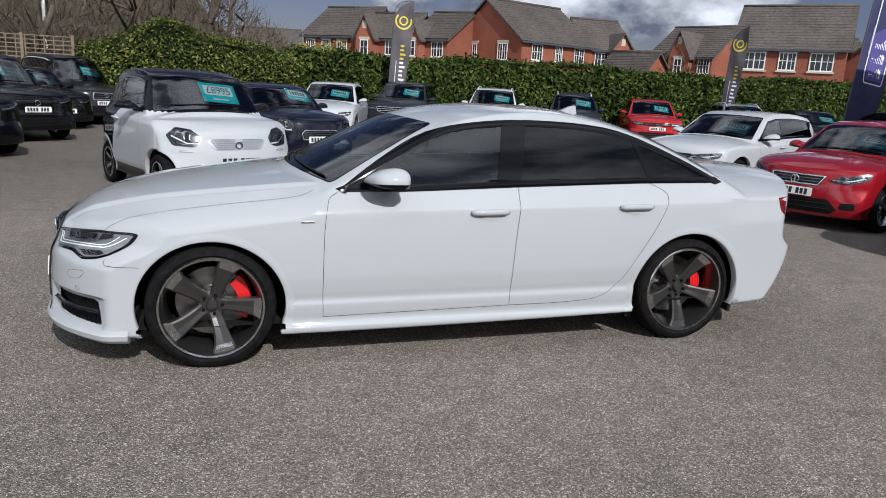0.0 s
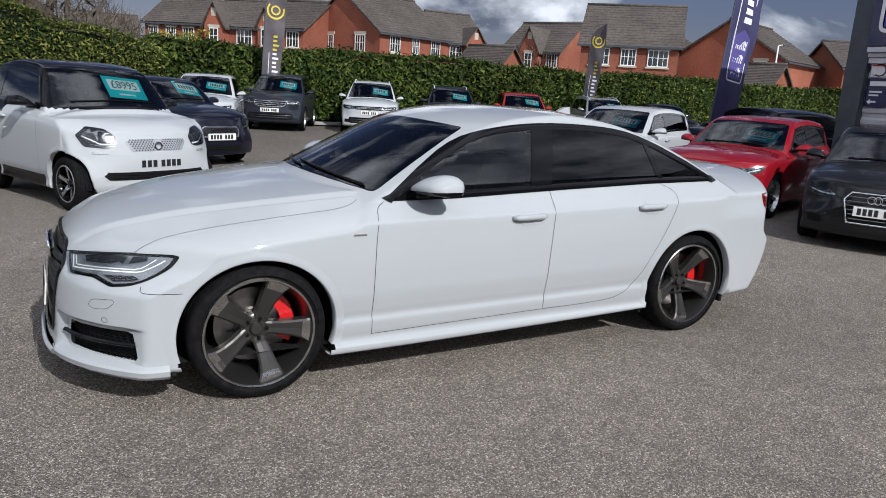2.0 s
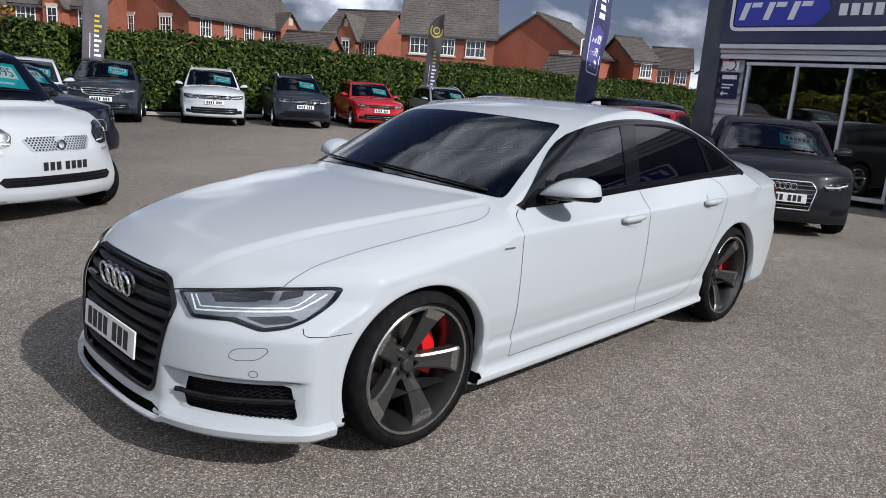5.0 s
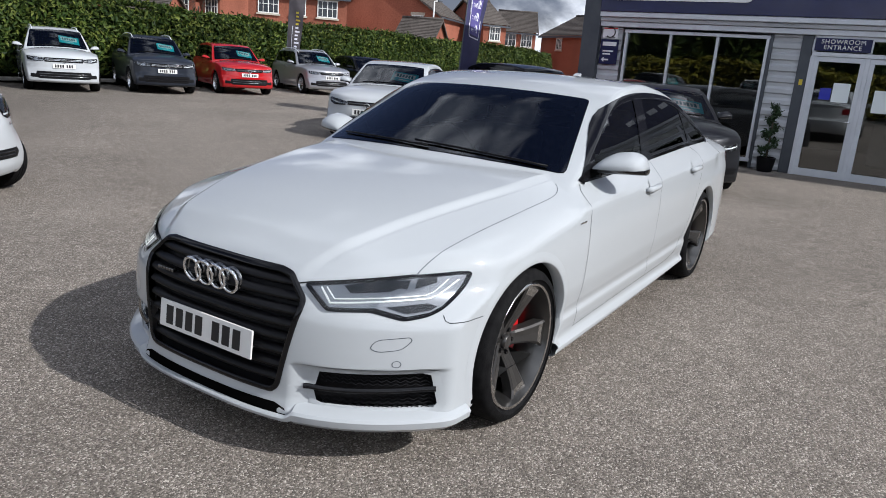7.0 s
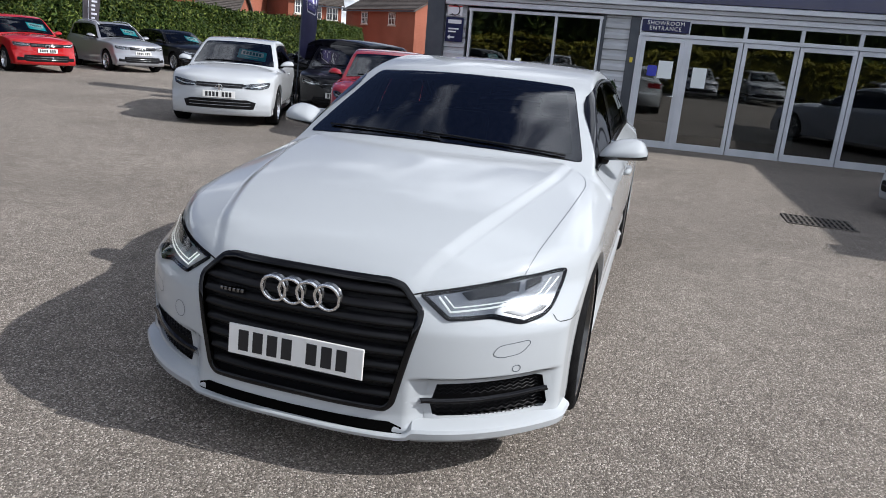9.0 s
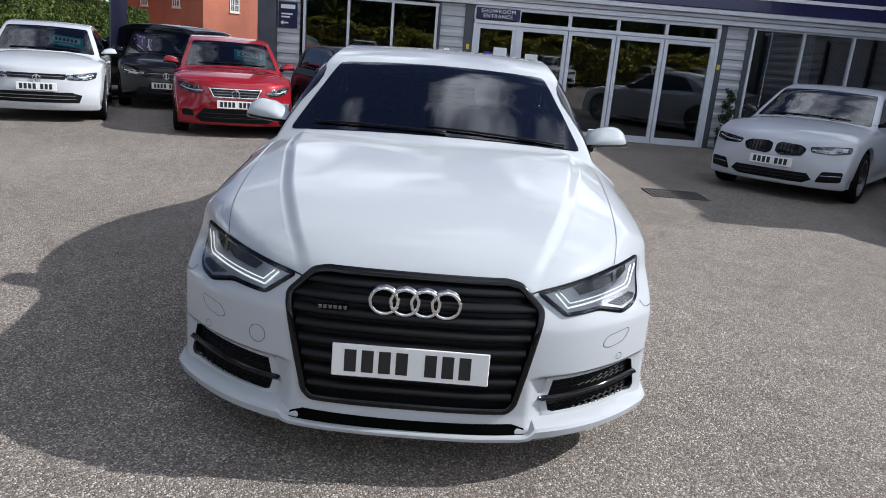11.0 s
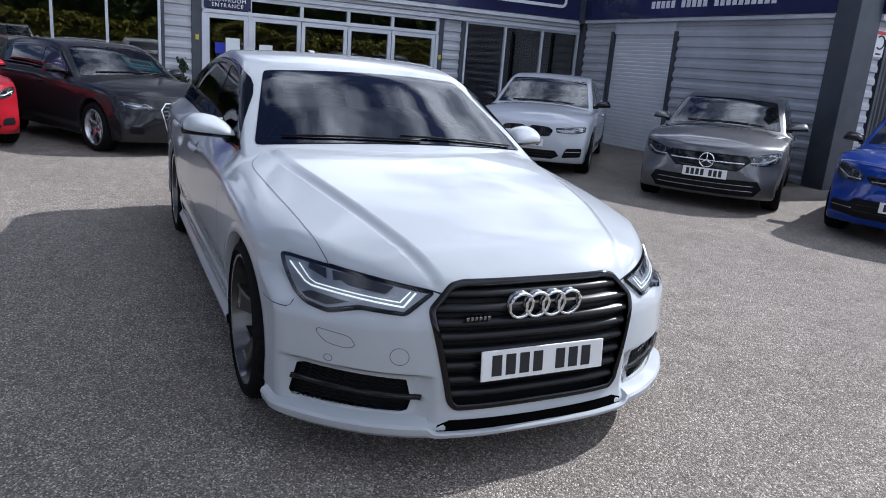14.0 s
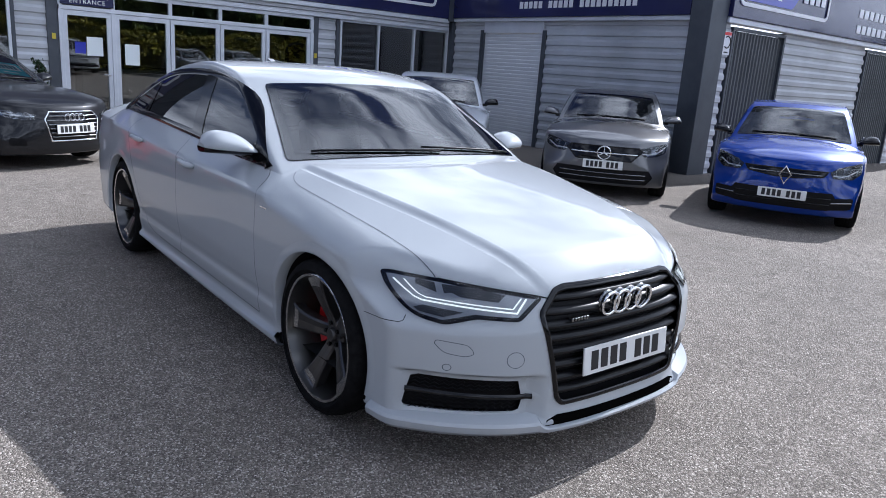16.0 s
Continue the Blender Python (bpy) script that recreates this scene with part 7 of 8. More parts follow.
def white_saloon():
    root = empty("saloon_car", pose(-0.057, 4.678, 0), "white four-door executive saloon with dark alloys and black grille", "car")
    s = SALOON
    sh = build_body(root, s, "white_paint", (250, 150, 130))
    for ua, w in ((0.0, 0.80), (s["wb"], 0.80)):
        put_wheel(root, "hero", ua, -w, False, spin=-14 if ua == 0 else 0)
        put_wheel(root, "hero", ua, w, True, spin=22)
        for du in (-0.392, 0.392):
            for w in (-1, 1):
                bm = bmesh.new()
                add_box(bm, (ua + du - 0.012, min(w * 0.60, w * 0.885), 0.165), (ua + du + 0.012, max(w * 0.60, w * 0.885), 0.30), 0.006)
                part("splash_guard", bm, "underbody", root)
    # grille: back plate, bars, frame
    outline = [(-a, z) for a, z in GRILLE[1:-1]][::-1]
    outline = GRILLE[1:-1] + outline
    gr = patch(sh, "grille", "F", inset(dense(outline, 0.03), -0.018), "black_trim", root, -0.035, 0.03, "black single-frame grille")
    ribbon(sh, "grille_frame", "F", inset(dense(round_poly(outline, 0.012, 3), 0.03), -0.004), 0.021, "gloss_black", gr, 0.003, rise=0.008)
    for z in (0.664, 0.617, 0.570, 0.523, 0.470, 0.418, 0.366, 0.314):
        hw = float(np.interp(z, [0.264, 0.30, 0.585, 0.618, 0.692, 0.707], [0.33, 0.354, 0.418, 0.420, 0.345, 0.30])) - 0.010
        ws = np.linspace(-hw, hw, 25)
        p = sh.put("F", np.stack([ws, np.full(25, z)], 1)) + np.array((0.030, 0, 0))
        vs, fs = [], []
        for q in p:
            for du, dz in ((0.0, 0.022), (-0.014, 0.016), (-0.024, 0.006), (-0.025, -0.002), (-0.016, -0.010), (0.0, -0.014)):
                vs.append((q[0] + du, q[1], q[2] + dz))
        for i in range(24):
            for j in range(5):
                fs.append((i * 6 + j, i * 6 + 6 + j, i * 6 + 7 + j, i * 6 + 1 + j))
        from_arrays("grille_bar", vs, fs, "grille_black", gr, "", True, 60)
    # badge of four rings
    bu = float(sh.put("F", [(0.0, 0.635)])[0][0]) - 0.012
    for k in range(4):
        c = Vector((bu, (k - 1.5) * 0.068, 0.632))
        ring = [c + Vector((0.05 * 0.12 * -math.sin(a), 0.046 * math.cos(a), 0.046 * math.sin(a))) for a in np.linspace(0, 2 * math.pi, 33)[:-1]]
        v, f = tube(ring, 0.0068, 8, True)
        from_arrays("badge_ring", v, f, "chrome", gr, "chrome ring")
        v, f = lathe([(0.041, 0.0), (0.046, -0.016), (0.051, 0.0)], 32, "x")
        o = from_arrays("ring_base", [(p[0] + bu + 0.02, p[1] + c.y, p[2] + c.z) for p in v], f, "dark_chrome", gr)
    for k in range(6):
        box("model_badge", (bu + 0.000, 0.222 + k * 0.0165, 0.590), (bu + 0.02, 0.234 + k * 0.0165, 0.603), "dark_chrome", gr, bevel=0.002)
    plate(root, sh, 0.0, 0.4285, 5.0, u=-0.892)
    # lamps
    lamp = [(0.408, 0.674), (0.568, 0.698), (0.706, 0.716), (0.815, 0.724), (0.836, 0.720), (0.834, 0.690), (0.826, 0.645), (0.818, 0.612), (0.795, 0.592), (0.740, 0.580), (0.642, 0.605), (0.510, 0.600)]
    for sg in (1, -1):
        def turned(poly):
            return [(sg * a, z) for a, z in poly][::sg]
        rp = round_poly(turned(lamp), 0.014, 3)
        hl = patch(sh, "headlight", "F", inset(dense(rp, 0.03), -0.004), "gloss_black", root, 0.002, 0.025, "LED headlight with clear cover")
        patch(sh, "reflector", "F", inset(dense(turned(lamp), 0.03), 0.009), "lamp_bezel", hl, 0.004, 0.02)
        patch(sh, "projector", "F", turned([(0.530, 0.680), (0.558, 0.655), (0.661, 0.663), (0.680, 0.675), (0.700, 0.670), (0.700, 0.702), (0.624, 0.699)]), "lamp_inner", hl, 0.007, 0.02, "dark projector band")
        patch(sh, "projector", "F", turned([(0.718, 0.671), (0.765, 0.692), (0.760, 0.712), (0.716, 0.705)]), "lamp_inner", hl, 0.007, 0.02)
        patch(sh, "indicator", "F", turned([(0.672, 0.616), (0.735, 0.597), (0.790, 0.606), (0.798, 0.616), (0.770, 0.626)]), "lamp_inner", hl, 0.007, 0.02)
        for path, wd in (([(0.466, 0.668), (0.512, 0.622), (0.651, 0.632), (0.766, 0.640), (0.780, 0.648), (0.812, 0.700)], 0.0055), ([(0.482, 0.670), (0.520, 0.635), (0.648, 0.643), (0.752, 0.650), (0.766, 0.659), (0.788, 0.702)], 0.004)):
            ribbon(sh, "light_strip", "F", [(sg * a, z) for a, z in path], wd, "led", hl, 0.008, False, rise=0.004, step=0.02)
        patch(sh, "lamp_cover", "F", rp, "lamp_glass", hl, 0.014, 0.025)
        ribbon(sh, "bonnet_gap", "F", [(sg * 0.362, 0.668), (sg * 0.385, 0.672), (sg * 0.425, 0.681), (sg * 0.568, 0.702), (sg * 0.706, 0.720)], 0.005, "underbody", root, 0.0012, False)
        # lower intake with its mesh and blade
        fp = [(sg * a, z) for a, z in FOG][::sg]
        vent = patch(sh, "lower_intake", "F", inset(dense(fp, 0.03), -0.016), "black_trim", root, -0.030, 0.02, "black honeycomb lower intake")
        ribbon(sh, "intake_surround", "F", inset(dense(fp, 0.03), -0.005), 0.026, "white_paint", vent, 0.0016, rise=0.001, step=0.02)
        ribbon(sh, "blade", "F", [(sg * 0.441, 0.303), (sg * 0.50, 0.300), (sg * 0.64, 0.306), (sg * 0.838, 0.318)], 0.022, "gloss_black", vent, 0.004, False, rise=0.016)
        for z in (0.366, 0.352, 0.338, 0.324, 0.284, 0.270, 0.256, 0.243):
            n = 26
            ws = np.linspace(0.492, float(np.interp(z, [0.24, 0.262, 0.376], [0.838, 0.850, 0.826])) - 0.012, n)
            zz = z + 0.005 * np.where(np.arange(n) % 2 == 0, 1, -1)
            ribbon(sh, "mesh_bar", "F", np.stack([sg * ws, zz], 1), 0.005, "black_trim", vent, -0.018, False, rise=0.006)
        ribbon(sh, "washer_cover", "F", round_poly([(sg * a, z) for a, z in [(0.680, 0.512), (0.770, 0.524), (0.776, 0.512), (0.752, 0.478), (0.690, 0.468), (0.662, 0.480)]][::sg], 0.02, 3), 0.0022, "frame_grey", root, 0.001)
        c = [(sg * (0.741 + 0.012 * math.cos(a)), 0.424 + 0.012 * math.sin(a)) for a in np.linspace(0, 2 * math.pi, 15)[:-1]]
        ribbon(sh, "parking_sensor", "F", c, 0.0022, "frame_grey", root, 0.001)
    c = [(0.531 + 0.030 * math.cos(a), 0.459 + 0.030 * math.sin(a)) for a in np.linspace(0, 2 * math.pi, 25)[:-1]]
    ribbon(sh, "towing_eye_cover", "F", c, 0.0022, "frame_grey", root, 0.001)
    # front blade under the bumper
    patch(sh, "splitter_slot", "F", [(-0.405, 0.188), (0.405, 0.188), (0.400, 0.214), (0.355, 0.230), (0.0, 0.226), (-0.355, 0.230), (-0.400, 0.214)], "slot_black", root, 0.0015, 0.03)
    plain = Shell({k: v for k, v in s.items() if k != "pocket"})
    ang = np.radians(np.linspace(-49.6, 49.6, 121))
    p0 = np.tile((0.35, 0.0, 0.235), (len(ang), 1))
    p = plain.solve(p0, p0 + 1.7 * np.stack([-np.cos(ang), np.sin(ang), 0 * ang], 1))
    d = np.gradient(p[:, :2], axis=0)
    d /= np.linalg.norm(d, axis=1)[:, None]
    out = np.stack([-d[:, 1], d[:, 0]], 1)
    ends = [(-0.045, 0.240), (-0.006, 0.230), (0.020, 0.217), (0.027, 0.206), (0.021, 0.180), (-0.005, 0.158), (-0.06, 0.156)]
    middle = [(-0.020, 0.188), (0.004, 0.190), (0.024, 0.190), (0.028, 0.184), (0.022, 0.170), (-0.005, 0.156), (-0.06, 0.154)]
    vs, fs = [], []
    for q, o in zip(p, out):
        t = float(step01(0.405, 0.435, abs(q[1])))
        for (o0, z0), (o1, z1) in zip(middle, ends):
            k = o0 + (o1 - o0) * t
            vs.append((q[0] + o[0] * k, q[1] + o[1] * k, z0 + (z1 - z0) * t))
    n = len(ends)
    for i in range(len(p) - 1):
        for j in range(n - 1):
            fs.append((i * n + j, i * n + j + 1, (i + 1) * n + j + 1, (i + 1) * n + j))
    fs += [tuple(range(n)), tuple((len(p) - 1) * n + j for j in range(n))[::-1]]
    from_arrays("front_blade", vs, fs, "white_paint", root, "white lip under the bumper", True, 28)
    for side, sg in (("L", -1), ("R", 1)):
        handle(sh, root, side, 1.527, 0.848, "white_paint")
        handle(sh, root, side, 2.482, 0.879, "white_paint")
        door_mirror(root, 0.93, 0.930, 1.028, "white_paint", sg > 0, 1.0)
        p = sh.put(side, [(0.495, 0.800)], 0.003)[0]
        box("side_badge", (p[0] - 0.035, p[1] - 0.002, p[2] - 0.004), (p[0] + 0.035, p[1] + 0.002, p[2] + 0.004), "chrome", root, bevel=0.001)
        tl = [(sg * a, z) for a, z in [(0.50, 0.95), (0.80, 0.955), (0.86, 0.90), (0.84, 0.80), (0.52, 0.80)]][::sg]
        light = patch(sh, "tail_light", "B", tl, "lamp_red", root, 0.004, 0.05, "red tail light")
        patch(sh, "lens_side", side, [(3.575, 0.935), (3.70, 0.945), (3.80, 0.935), (3.81, 0.80), (3.66, 0.80), (3.60, 0.85)], "lamp_red", light, 0.003, 0.04)
    # roof aerial fin
    p = sh.put("T", [(2.42, 0.0)])[0]
    bm = bmesh.new()
    add_prism(bm, [(p[0] - 0.09, p[2] - 0.005), (p[0] + 0.02, p[2] + 0.045), (p[0] + 0.055, p[2] + 0.05), (p[0] + 0.07, p[2] - 0.008)], -0.018, 0.018)
    part("aerial_fin", bm, "white_paint", root)
    # wipers
    for w0, w1 in ((0.62, -0.05), (0.05, -0.66)):
        ws = np.linspace(w0, w1, 10)
        pts = np.stack([0.475 + 0.33 * ws ** 2 + 0.035 * np.linspace(1, 0, 10), ws], 1)
        v, f = tube(sh.put("T", pts, 0.012), 0.006, 6)
        from_arrays("wiper", v, f, "black_trim", root)
    return root


white_saloon()


# ---- parked cars ----
def car_spec(L, hw, H, wb, fo, wheel_r, zn, zc, uc, ur, belt0, belt1, label, rear="hatch", clear=0.19, nose_lean=0.05, plan=(0.24, 0.34), roof_end=None, zmid=0.45, blunt=1.0):
    """The curves of a car from its main sizes."""
    F, R = -fo, L - fo
    re = roof_end if roof_end is not None else R - 0.42
    drop = belt1 + 0.03
    um = (ur + re) / 2
    if rear == "saloon":
        roof = [(uc - 0.6, zc - 0.4), (uc, zc), ((uc + ur) / 2, (zc + H - 0.08) / 2 + 0.012), (ur, H - 0.08), (ur + 0.3, H - 0.02), (um, H), (re, H - 0.07), (re + 0.5, H - 0.27), (re + 0.85, belt1 - 0.02), (R, belt1 - 0.4)]
        deck_r = [(re, belt1), (R - 0.6, belt1 + 0.09), (R - 0.1, belt1 + 0.07), (R + 0.05, belt1 + 0.05)]
        back = [(re + 0.12, -0.46), (re + 0.12, 0.46), (re + 0.75, 0.58), (re + 0.75, -0.58)]
    else:
        roof = [(uc - 0.6, zc - 0.4), (uc, zc), ((uc + ur) / 2, (zc + H - 0.08) / 2 + 0.012), (ur, H - 0.08), (ur + 0.3, H - 0.02), (um, H), (re, H - 0.07), (R - 0.14, belt1 + 0.12), (R - 0.02, belt1 - 0.1), (R + 0.2, belt1 - 0.5)]
        deck_r = [(R - 0.6, belt1 - 0.02), (R + 0.05, belt1 - 0.03)]
        back = [(re + 0.08, -hw + 0.38), (re + 0.08, hw - 0.38), (R - 0.16, hw - 0.26), (R - 0.16, -hw + 0.26)]
    s = dict(
        F=F, R=R, wb=wb, hw=hw, arch_r=wheel_r + 0.045, arch_z=wheel_r + 0.01, mid=um, H=H,
        W=[(F - 0.05, hw - 0.15 * blunt), (F + 0.2, hw - 0.10 * blunt), (F + 0.44, hw - 0.05 * blunt), (0.0, hw - 0.01), (0.35, hw), (wb, hw), (R - 0.45, hw - 0.02), (R - 0.1, hw - 0.08), (R + 0.05, hw - 0.12)],
        bottom=[(F - 0.05, clear), (1.0, clear), (wb, clear + 0.01), (R + 0.05, clear + 0.08)],
        crease=[(F - 0.05, zn - 0.13), (F + 0.25, zn - 0.03), (0.0, zc - 0.10), (uc, belt0 - 0.05), (wb, belt1 - 0.08), (R + 0.05, belt1 - 0.10)],
        belt=[(F - 0.05, zn - 0.08), (F + 0.25, zn + 0.01), (0.0, zc - 0.06), (uc + 0.2, belt0), (wb, belt1), (R + 0.05, belt1)],
        deck=[(F - 0.05, zn - 0.15), (F + 0.03, zn - 0.05), (F + 0.10, zn), (F + 0.32, zn + (zc - zn) * 0.50), (F + 0.6, zn + (zc - zn) * 0.78), (uc - 0.05, zc + 0.01), (uc + 0.4, zc + 0.01)] + deck_r,
        roof=roof, section=[(-0.3, -0.10), (0.0, -0.06), (0.08, -0.035), (0.16, -0.04), (0.3, -0.015), (0.55, 0.0), (0.8, -0.002), (0.93, -0.012), (1.0, -0.03)],
        shelf=0.075, tumble=0.26, tumble2=0.22, deck_p=2.8, bow=0.34, bow_r=0.22, crown=0.05,
        nose=[(0.0, F + 0.07), (clear, F + 0.04), (0.30, F + 0.005), (zmid, F), (0.60, F + 0.012), (zn - 0.08, F + nose_lean), (zn, F + nose_lean + 0.04), (zn + 0.12, F + 0.30), (zn + 0.3, F + 0.7)],
        nose_t=(0.35, 0.62), plan_lo=(plan[0], hw * 0.9, 2.6), plan_hi=(plan[1], hw * 0.9, 2.8), plan_r=(0.16, hw * 0.92, 3.0),
        tail=[(0.1, R - 0.12), (0.3, R - 0.02), (0.55, R), (0.8, R - 0.03), (belt1, R - 0.04), (H, R - 0.25)] if rear != "saloon" else [(0.1, R - 0.12), (0.3, R - 0.03), (0.55, R), (0.8, R - 0.04), (1.05, R - 0.05), (1.3, R - 0.2)],
        round=0.026, end_section=(F + 0.25, F + 0.45, R - 0.5, R - 0.3), dash_u=uc + 0.45, dash_z=zc - 0.08, body_label=label, core=0.62, rear_seat=wb > 2.2, trim_w=0.04, backlight=back,
    )
    s["screen"] = screen_poly(uc + 0.04, ur - 0.01, hw - 0.185, hw - 0.315, 0.30)
    rf = curve(roof)
    bl = curve(s["belt"])
    ub0, ub1 = uc + 0.28, (re + 0.25 if rear == "saloon" else R - 0.52)
    us = np.linspace(ur + 0.06, re - 0.05, 7)
    top = [(u, float(rf(u)) - 0.105) for u in us]
    end = [(ub1, float(bl(ub1)) + 0.02)] if rear == "saloon" else [(ub1 - 0.02, H - 0.30), (ub1 + 0.04, float(bl(ub1)) + 0.03)]
    low = [(u, float(bl(u)) + 0.014) for u in np.linspace(ub1 - 0.08, ub0 + 0.05, 6)]
    s["dlo"] = [(ub0, float(bl(ub0)) + 0.014)] + top + end + low
    bp = uc + 1.25 if wb > 2.2 else uc + 1.35
    poly = inset(dense(s["dlo"], 0.06), 0.008)
    a, b = poly.copy(), poly.copy()
    a[:, 0] = np.minimum(a[:, 0], bp - 0.05)
    b[:, 0] = np.maximum(b[:, 0], bp + 0.05)

    def clean(p):
        out = [p[0]]
        for q in p[1:]:
            if np.linalg.norm(q - out[-1]) > 0.012:
                out.append(q)
        return np.array(out)
    s["panes"] = [(clean(a), "side_glass"), (clean(b), "privacy_glass")]
    zt, zb = float(rf(bp)) - 0.12, float(bl(bp)) + 0.01
    s["pillars"] = [[(bp - 0.055, zb), (bp + 0.055, zb), (bp + 0.055, zt), (bp - 0.055, zt)]]
    s["shuts"] = [[(uc + 0.22, float(bl(uc)) - 0.02), (uc + 0.20, 0.55), (uc + 0.20, clear + 0.10)], [(bp, zb - 0.02), (bp - 0.02, 0.55), (bp - 0.02, clear + 0.10)], [(uc + 0.20, clear + 0.10), (bp - 0.02, clear + 0.10)]]
    return s


def parked_car(x, y, head, s, paint_mat, name, label, lamp, grille, intake, plate_z, wheels="silver", price=None, card=(0.36, -0.30), badge="round", group="cars for sale in the yard", mirror_mat=None, bars=3, lamp_mat="lamp_facets", extras=(), res=(96, 44, 40)):
    """A car for sale. head: the way it faces in plan. lamp, grille and intake: outlines in (w, z), for one half."""
    h = Vector(head).normalized()
    root = empty(name, pose(x, y, gz(x, y), 0, 0, math.degrees(math.atan2(-h.y, -h.x))), label, "car", group)
    sh = build_body(root, s, paint_mat, res)
    r = WHEELS[wheels]["dims"][0]
    tw = s["hw"] - 0.125
    for ua in (0.0, s["wb"]):
        put_wheel(root, wheels, ua, -tw, False, spin=17 * ua)
        put_wheel(root, wheels, ua, tw, True, spin=40 + 9 * ua)
    full = lambda half: list(half) + [(-a, z) for a, z in list(half)[::-1]]
    if grille:
        g = patch(sh, "grille", "F", inset(dense(full(grille), 0.05), 0.0), "gloss_black", root, 0.004, 0.05)
        ribbon(sh, "grille_frame", "F", full(grille), 0.016, "chrome" if "chrome" in extras else "gloss_black", g, 0.006, rise=0.008, step=0.04)
        zs = [z for _, z in grille]
        for k in range(bars):
            z = min(zs) + (max(zs) - min(zs)) * (k + 1) / (bars + 1)
            hwz = float(np.interp(z, sorted(zs), [a for _, a in sorted((q, p) for p, q in grille)])) - 0.02
            ribbon(sh, "grille_bar", "F", [(-hwz, z), (0, z), (hwz, z)], 0.013, "chrome" if "bright_bars" in extras else "dark_chrome", g, 0.008, False, rise=0.006)
    if intake:
        it = patch(sh, "lower_intake", "F", full(intake), "black_trim", root, 0.004, 0.05)
        zs = [z for _, z in intake]
        ws = max(a for a, _ in intake)
        for k in range(2):
            z = min(zs) + (max(zs) - min(zs)) * (k + 1) / 3
            ribbon(sh, "intake_bar", "F", [(-ws * 0.85, z), (0, z), (ws * 0.85, z)], 0.012, "dark_chrome" if "bright_lip" in extras else "gloss_black", it, 0.008, False, rise=0.006)
    for sg in (1, -1):
        rp = round_poly([(sg * a, z) for a, z in lamp][::sg], 0.02, 3)
        hl = patch(sh, "headlight", "F", inset(dense(rp, 0.04), -0.003), "lamp_inner", root, 0.004, 0.04)
        c = np.mean([(sg * a, z) for a, z in lamp], 0)
        inner = c + (np.asarray(rp) - c) * 0.80
        patch(sh, "reflector", "F", inner, lamp_mat, hl, 0.006, 0.04)
        for q in (-0.25, 0.2):
            cc = c + np.array((sg * q * (max(a for a, _ in lamp) - min(a for a, _ in lamp)), 0))
            rr = 0.24 * (max(z for _, z in lamp) - min(z for _, z in lamp))
            ring = [(cc[0] + rr * math.cos(t), cc[1] + rr * math.sin(t)) for t in np.linspace(0, 2 * math.pi, 17)[:-1]]
            pj = patch(sh, "projector", "F", ring, "lamp_inner", hl, 0.009, 0.04)
            ribbon(sh, "projector_ring", "F", ring, 0.010, "dark_chrome", pj, 0.010, rise=0.004, step=0.03)
        ribbon(sh, "light_strip", "F", [(sg * (min(a for a, _ in lamp) + 0.03), min(z for _, z in lamp) + 0.035), (c[0], min(z for _, z in lamp) + 0.04), (sg * (max(a for a, _ in lamp) - 0.05), c[1] + 0.02)], 0.014, "strip_clear", hl, 0.010, False, rise=0.003)
        patch(sh, "lamp_cover", "F", rp, "lamp_glass", hl, 0.015, 0.05)
        if "fogs" in extras:
            wf, zf = s["hw"] - 0.20, s["bottom"][0][1] + 0.16
            if "wide_fogs" in extras:
                duct = patch(sh, "side_intake", "F", round_poly([(sg * (wf - 0.20), zf - 0.075), (sg * (wf + 0.07), zf - 0.055), (sg * (wf + 0.08), zf + 0.075), (sg * (wf - 0.14), zf + 0.065)][::sg], 0.03, 3), "black_trim", root, 0.004, 0.05)
                ribbon(sh, "intake_bar", "F", [(sg * (wf - 0.15), zf + 0.01), (sg * (wf + 0.06), zf + 0.02)], 0.014, "dark_chrome", duct, 0.008, False, rise=0.006)
            else:
                patch(sh, "fog_lamp", "F", round_poly([(sg * (wf - 0.12), zf - 0.04), (sg * (wf + 0.05), zf - 0.035), (sg * (wf + 0.04), zf + 0.06), (sg * (wf - 0.10), zf + 0.045)][::sg], 0.03, 3), "black_trim", root, 0.004, 0.05)
        door_mirror(root, s["dash_u"] + 0.05, s["hw"] + 0.03, s["belt"][3][1] + 0.085, mirror_mat or paint_mat, sg > 0, 1.0)
        for uh in (s["screen"][0][0] * 0 + s["dash_u"] + 0.62,):
            handle(sh, root, "R" if sg > 0 else "L", uh, s["crease"][3][1] - 0.05, paint_mat)
        tl = [(sg * a, z) for a, z in [(s["hw"] - 0.34, s["belt"][4][1] - 0.18), (s["hw"] - 0.14, s["belt"][4][1] - 0.18), (s["hw"] - 0.12, s["belt"][4][1] - 0.02), (s["hw"] - 0.30, s["belt"][4][1] - 0.02)]][::sg]
        patch(sh, "tail_light", "B", tl, "lamp_red", root, 0.006, 0.06)
    zb_ = max(z for _, z in grille) - 0.07 if grille else s["nose"][5][0] - 0.06
    p = sh.put("F", [(0, zb_)], 0.016)[0]
    if badge == "round":
        v, f = tube([(p[0], 0.052 * math.cos(a), p[2] + 0.052 * math.sin(a)) for a in np.linspace(0, 2 * math.pi, 25)[:-1]], 0.008, 6, True)
        b = from_arrays("badge", v, f, "chrome", root)
        box("badge_bar", (p[0] - 0.004, -0.012, p[2] - 0.045), (p[0] + 0.004, 0.012, p[2] + 0.045), "chrome", b, bevel=0.002)
    elif badge == "star":
        z = (max(q for _, q in grille) + min(q for _, q in grille)) / 2
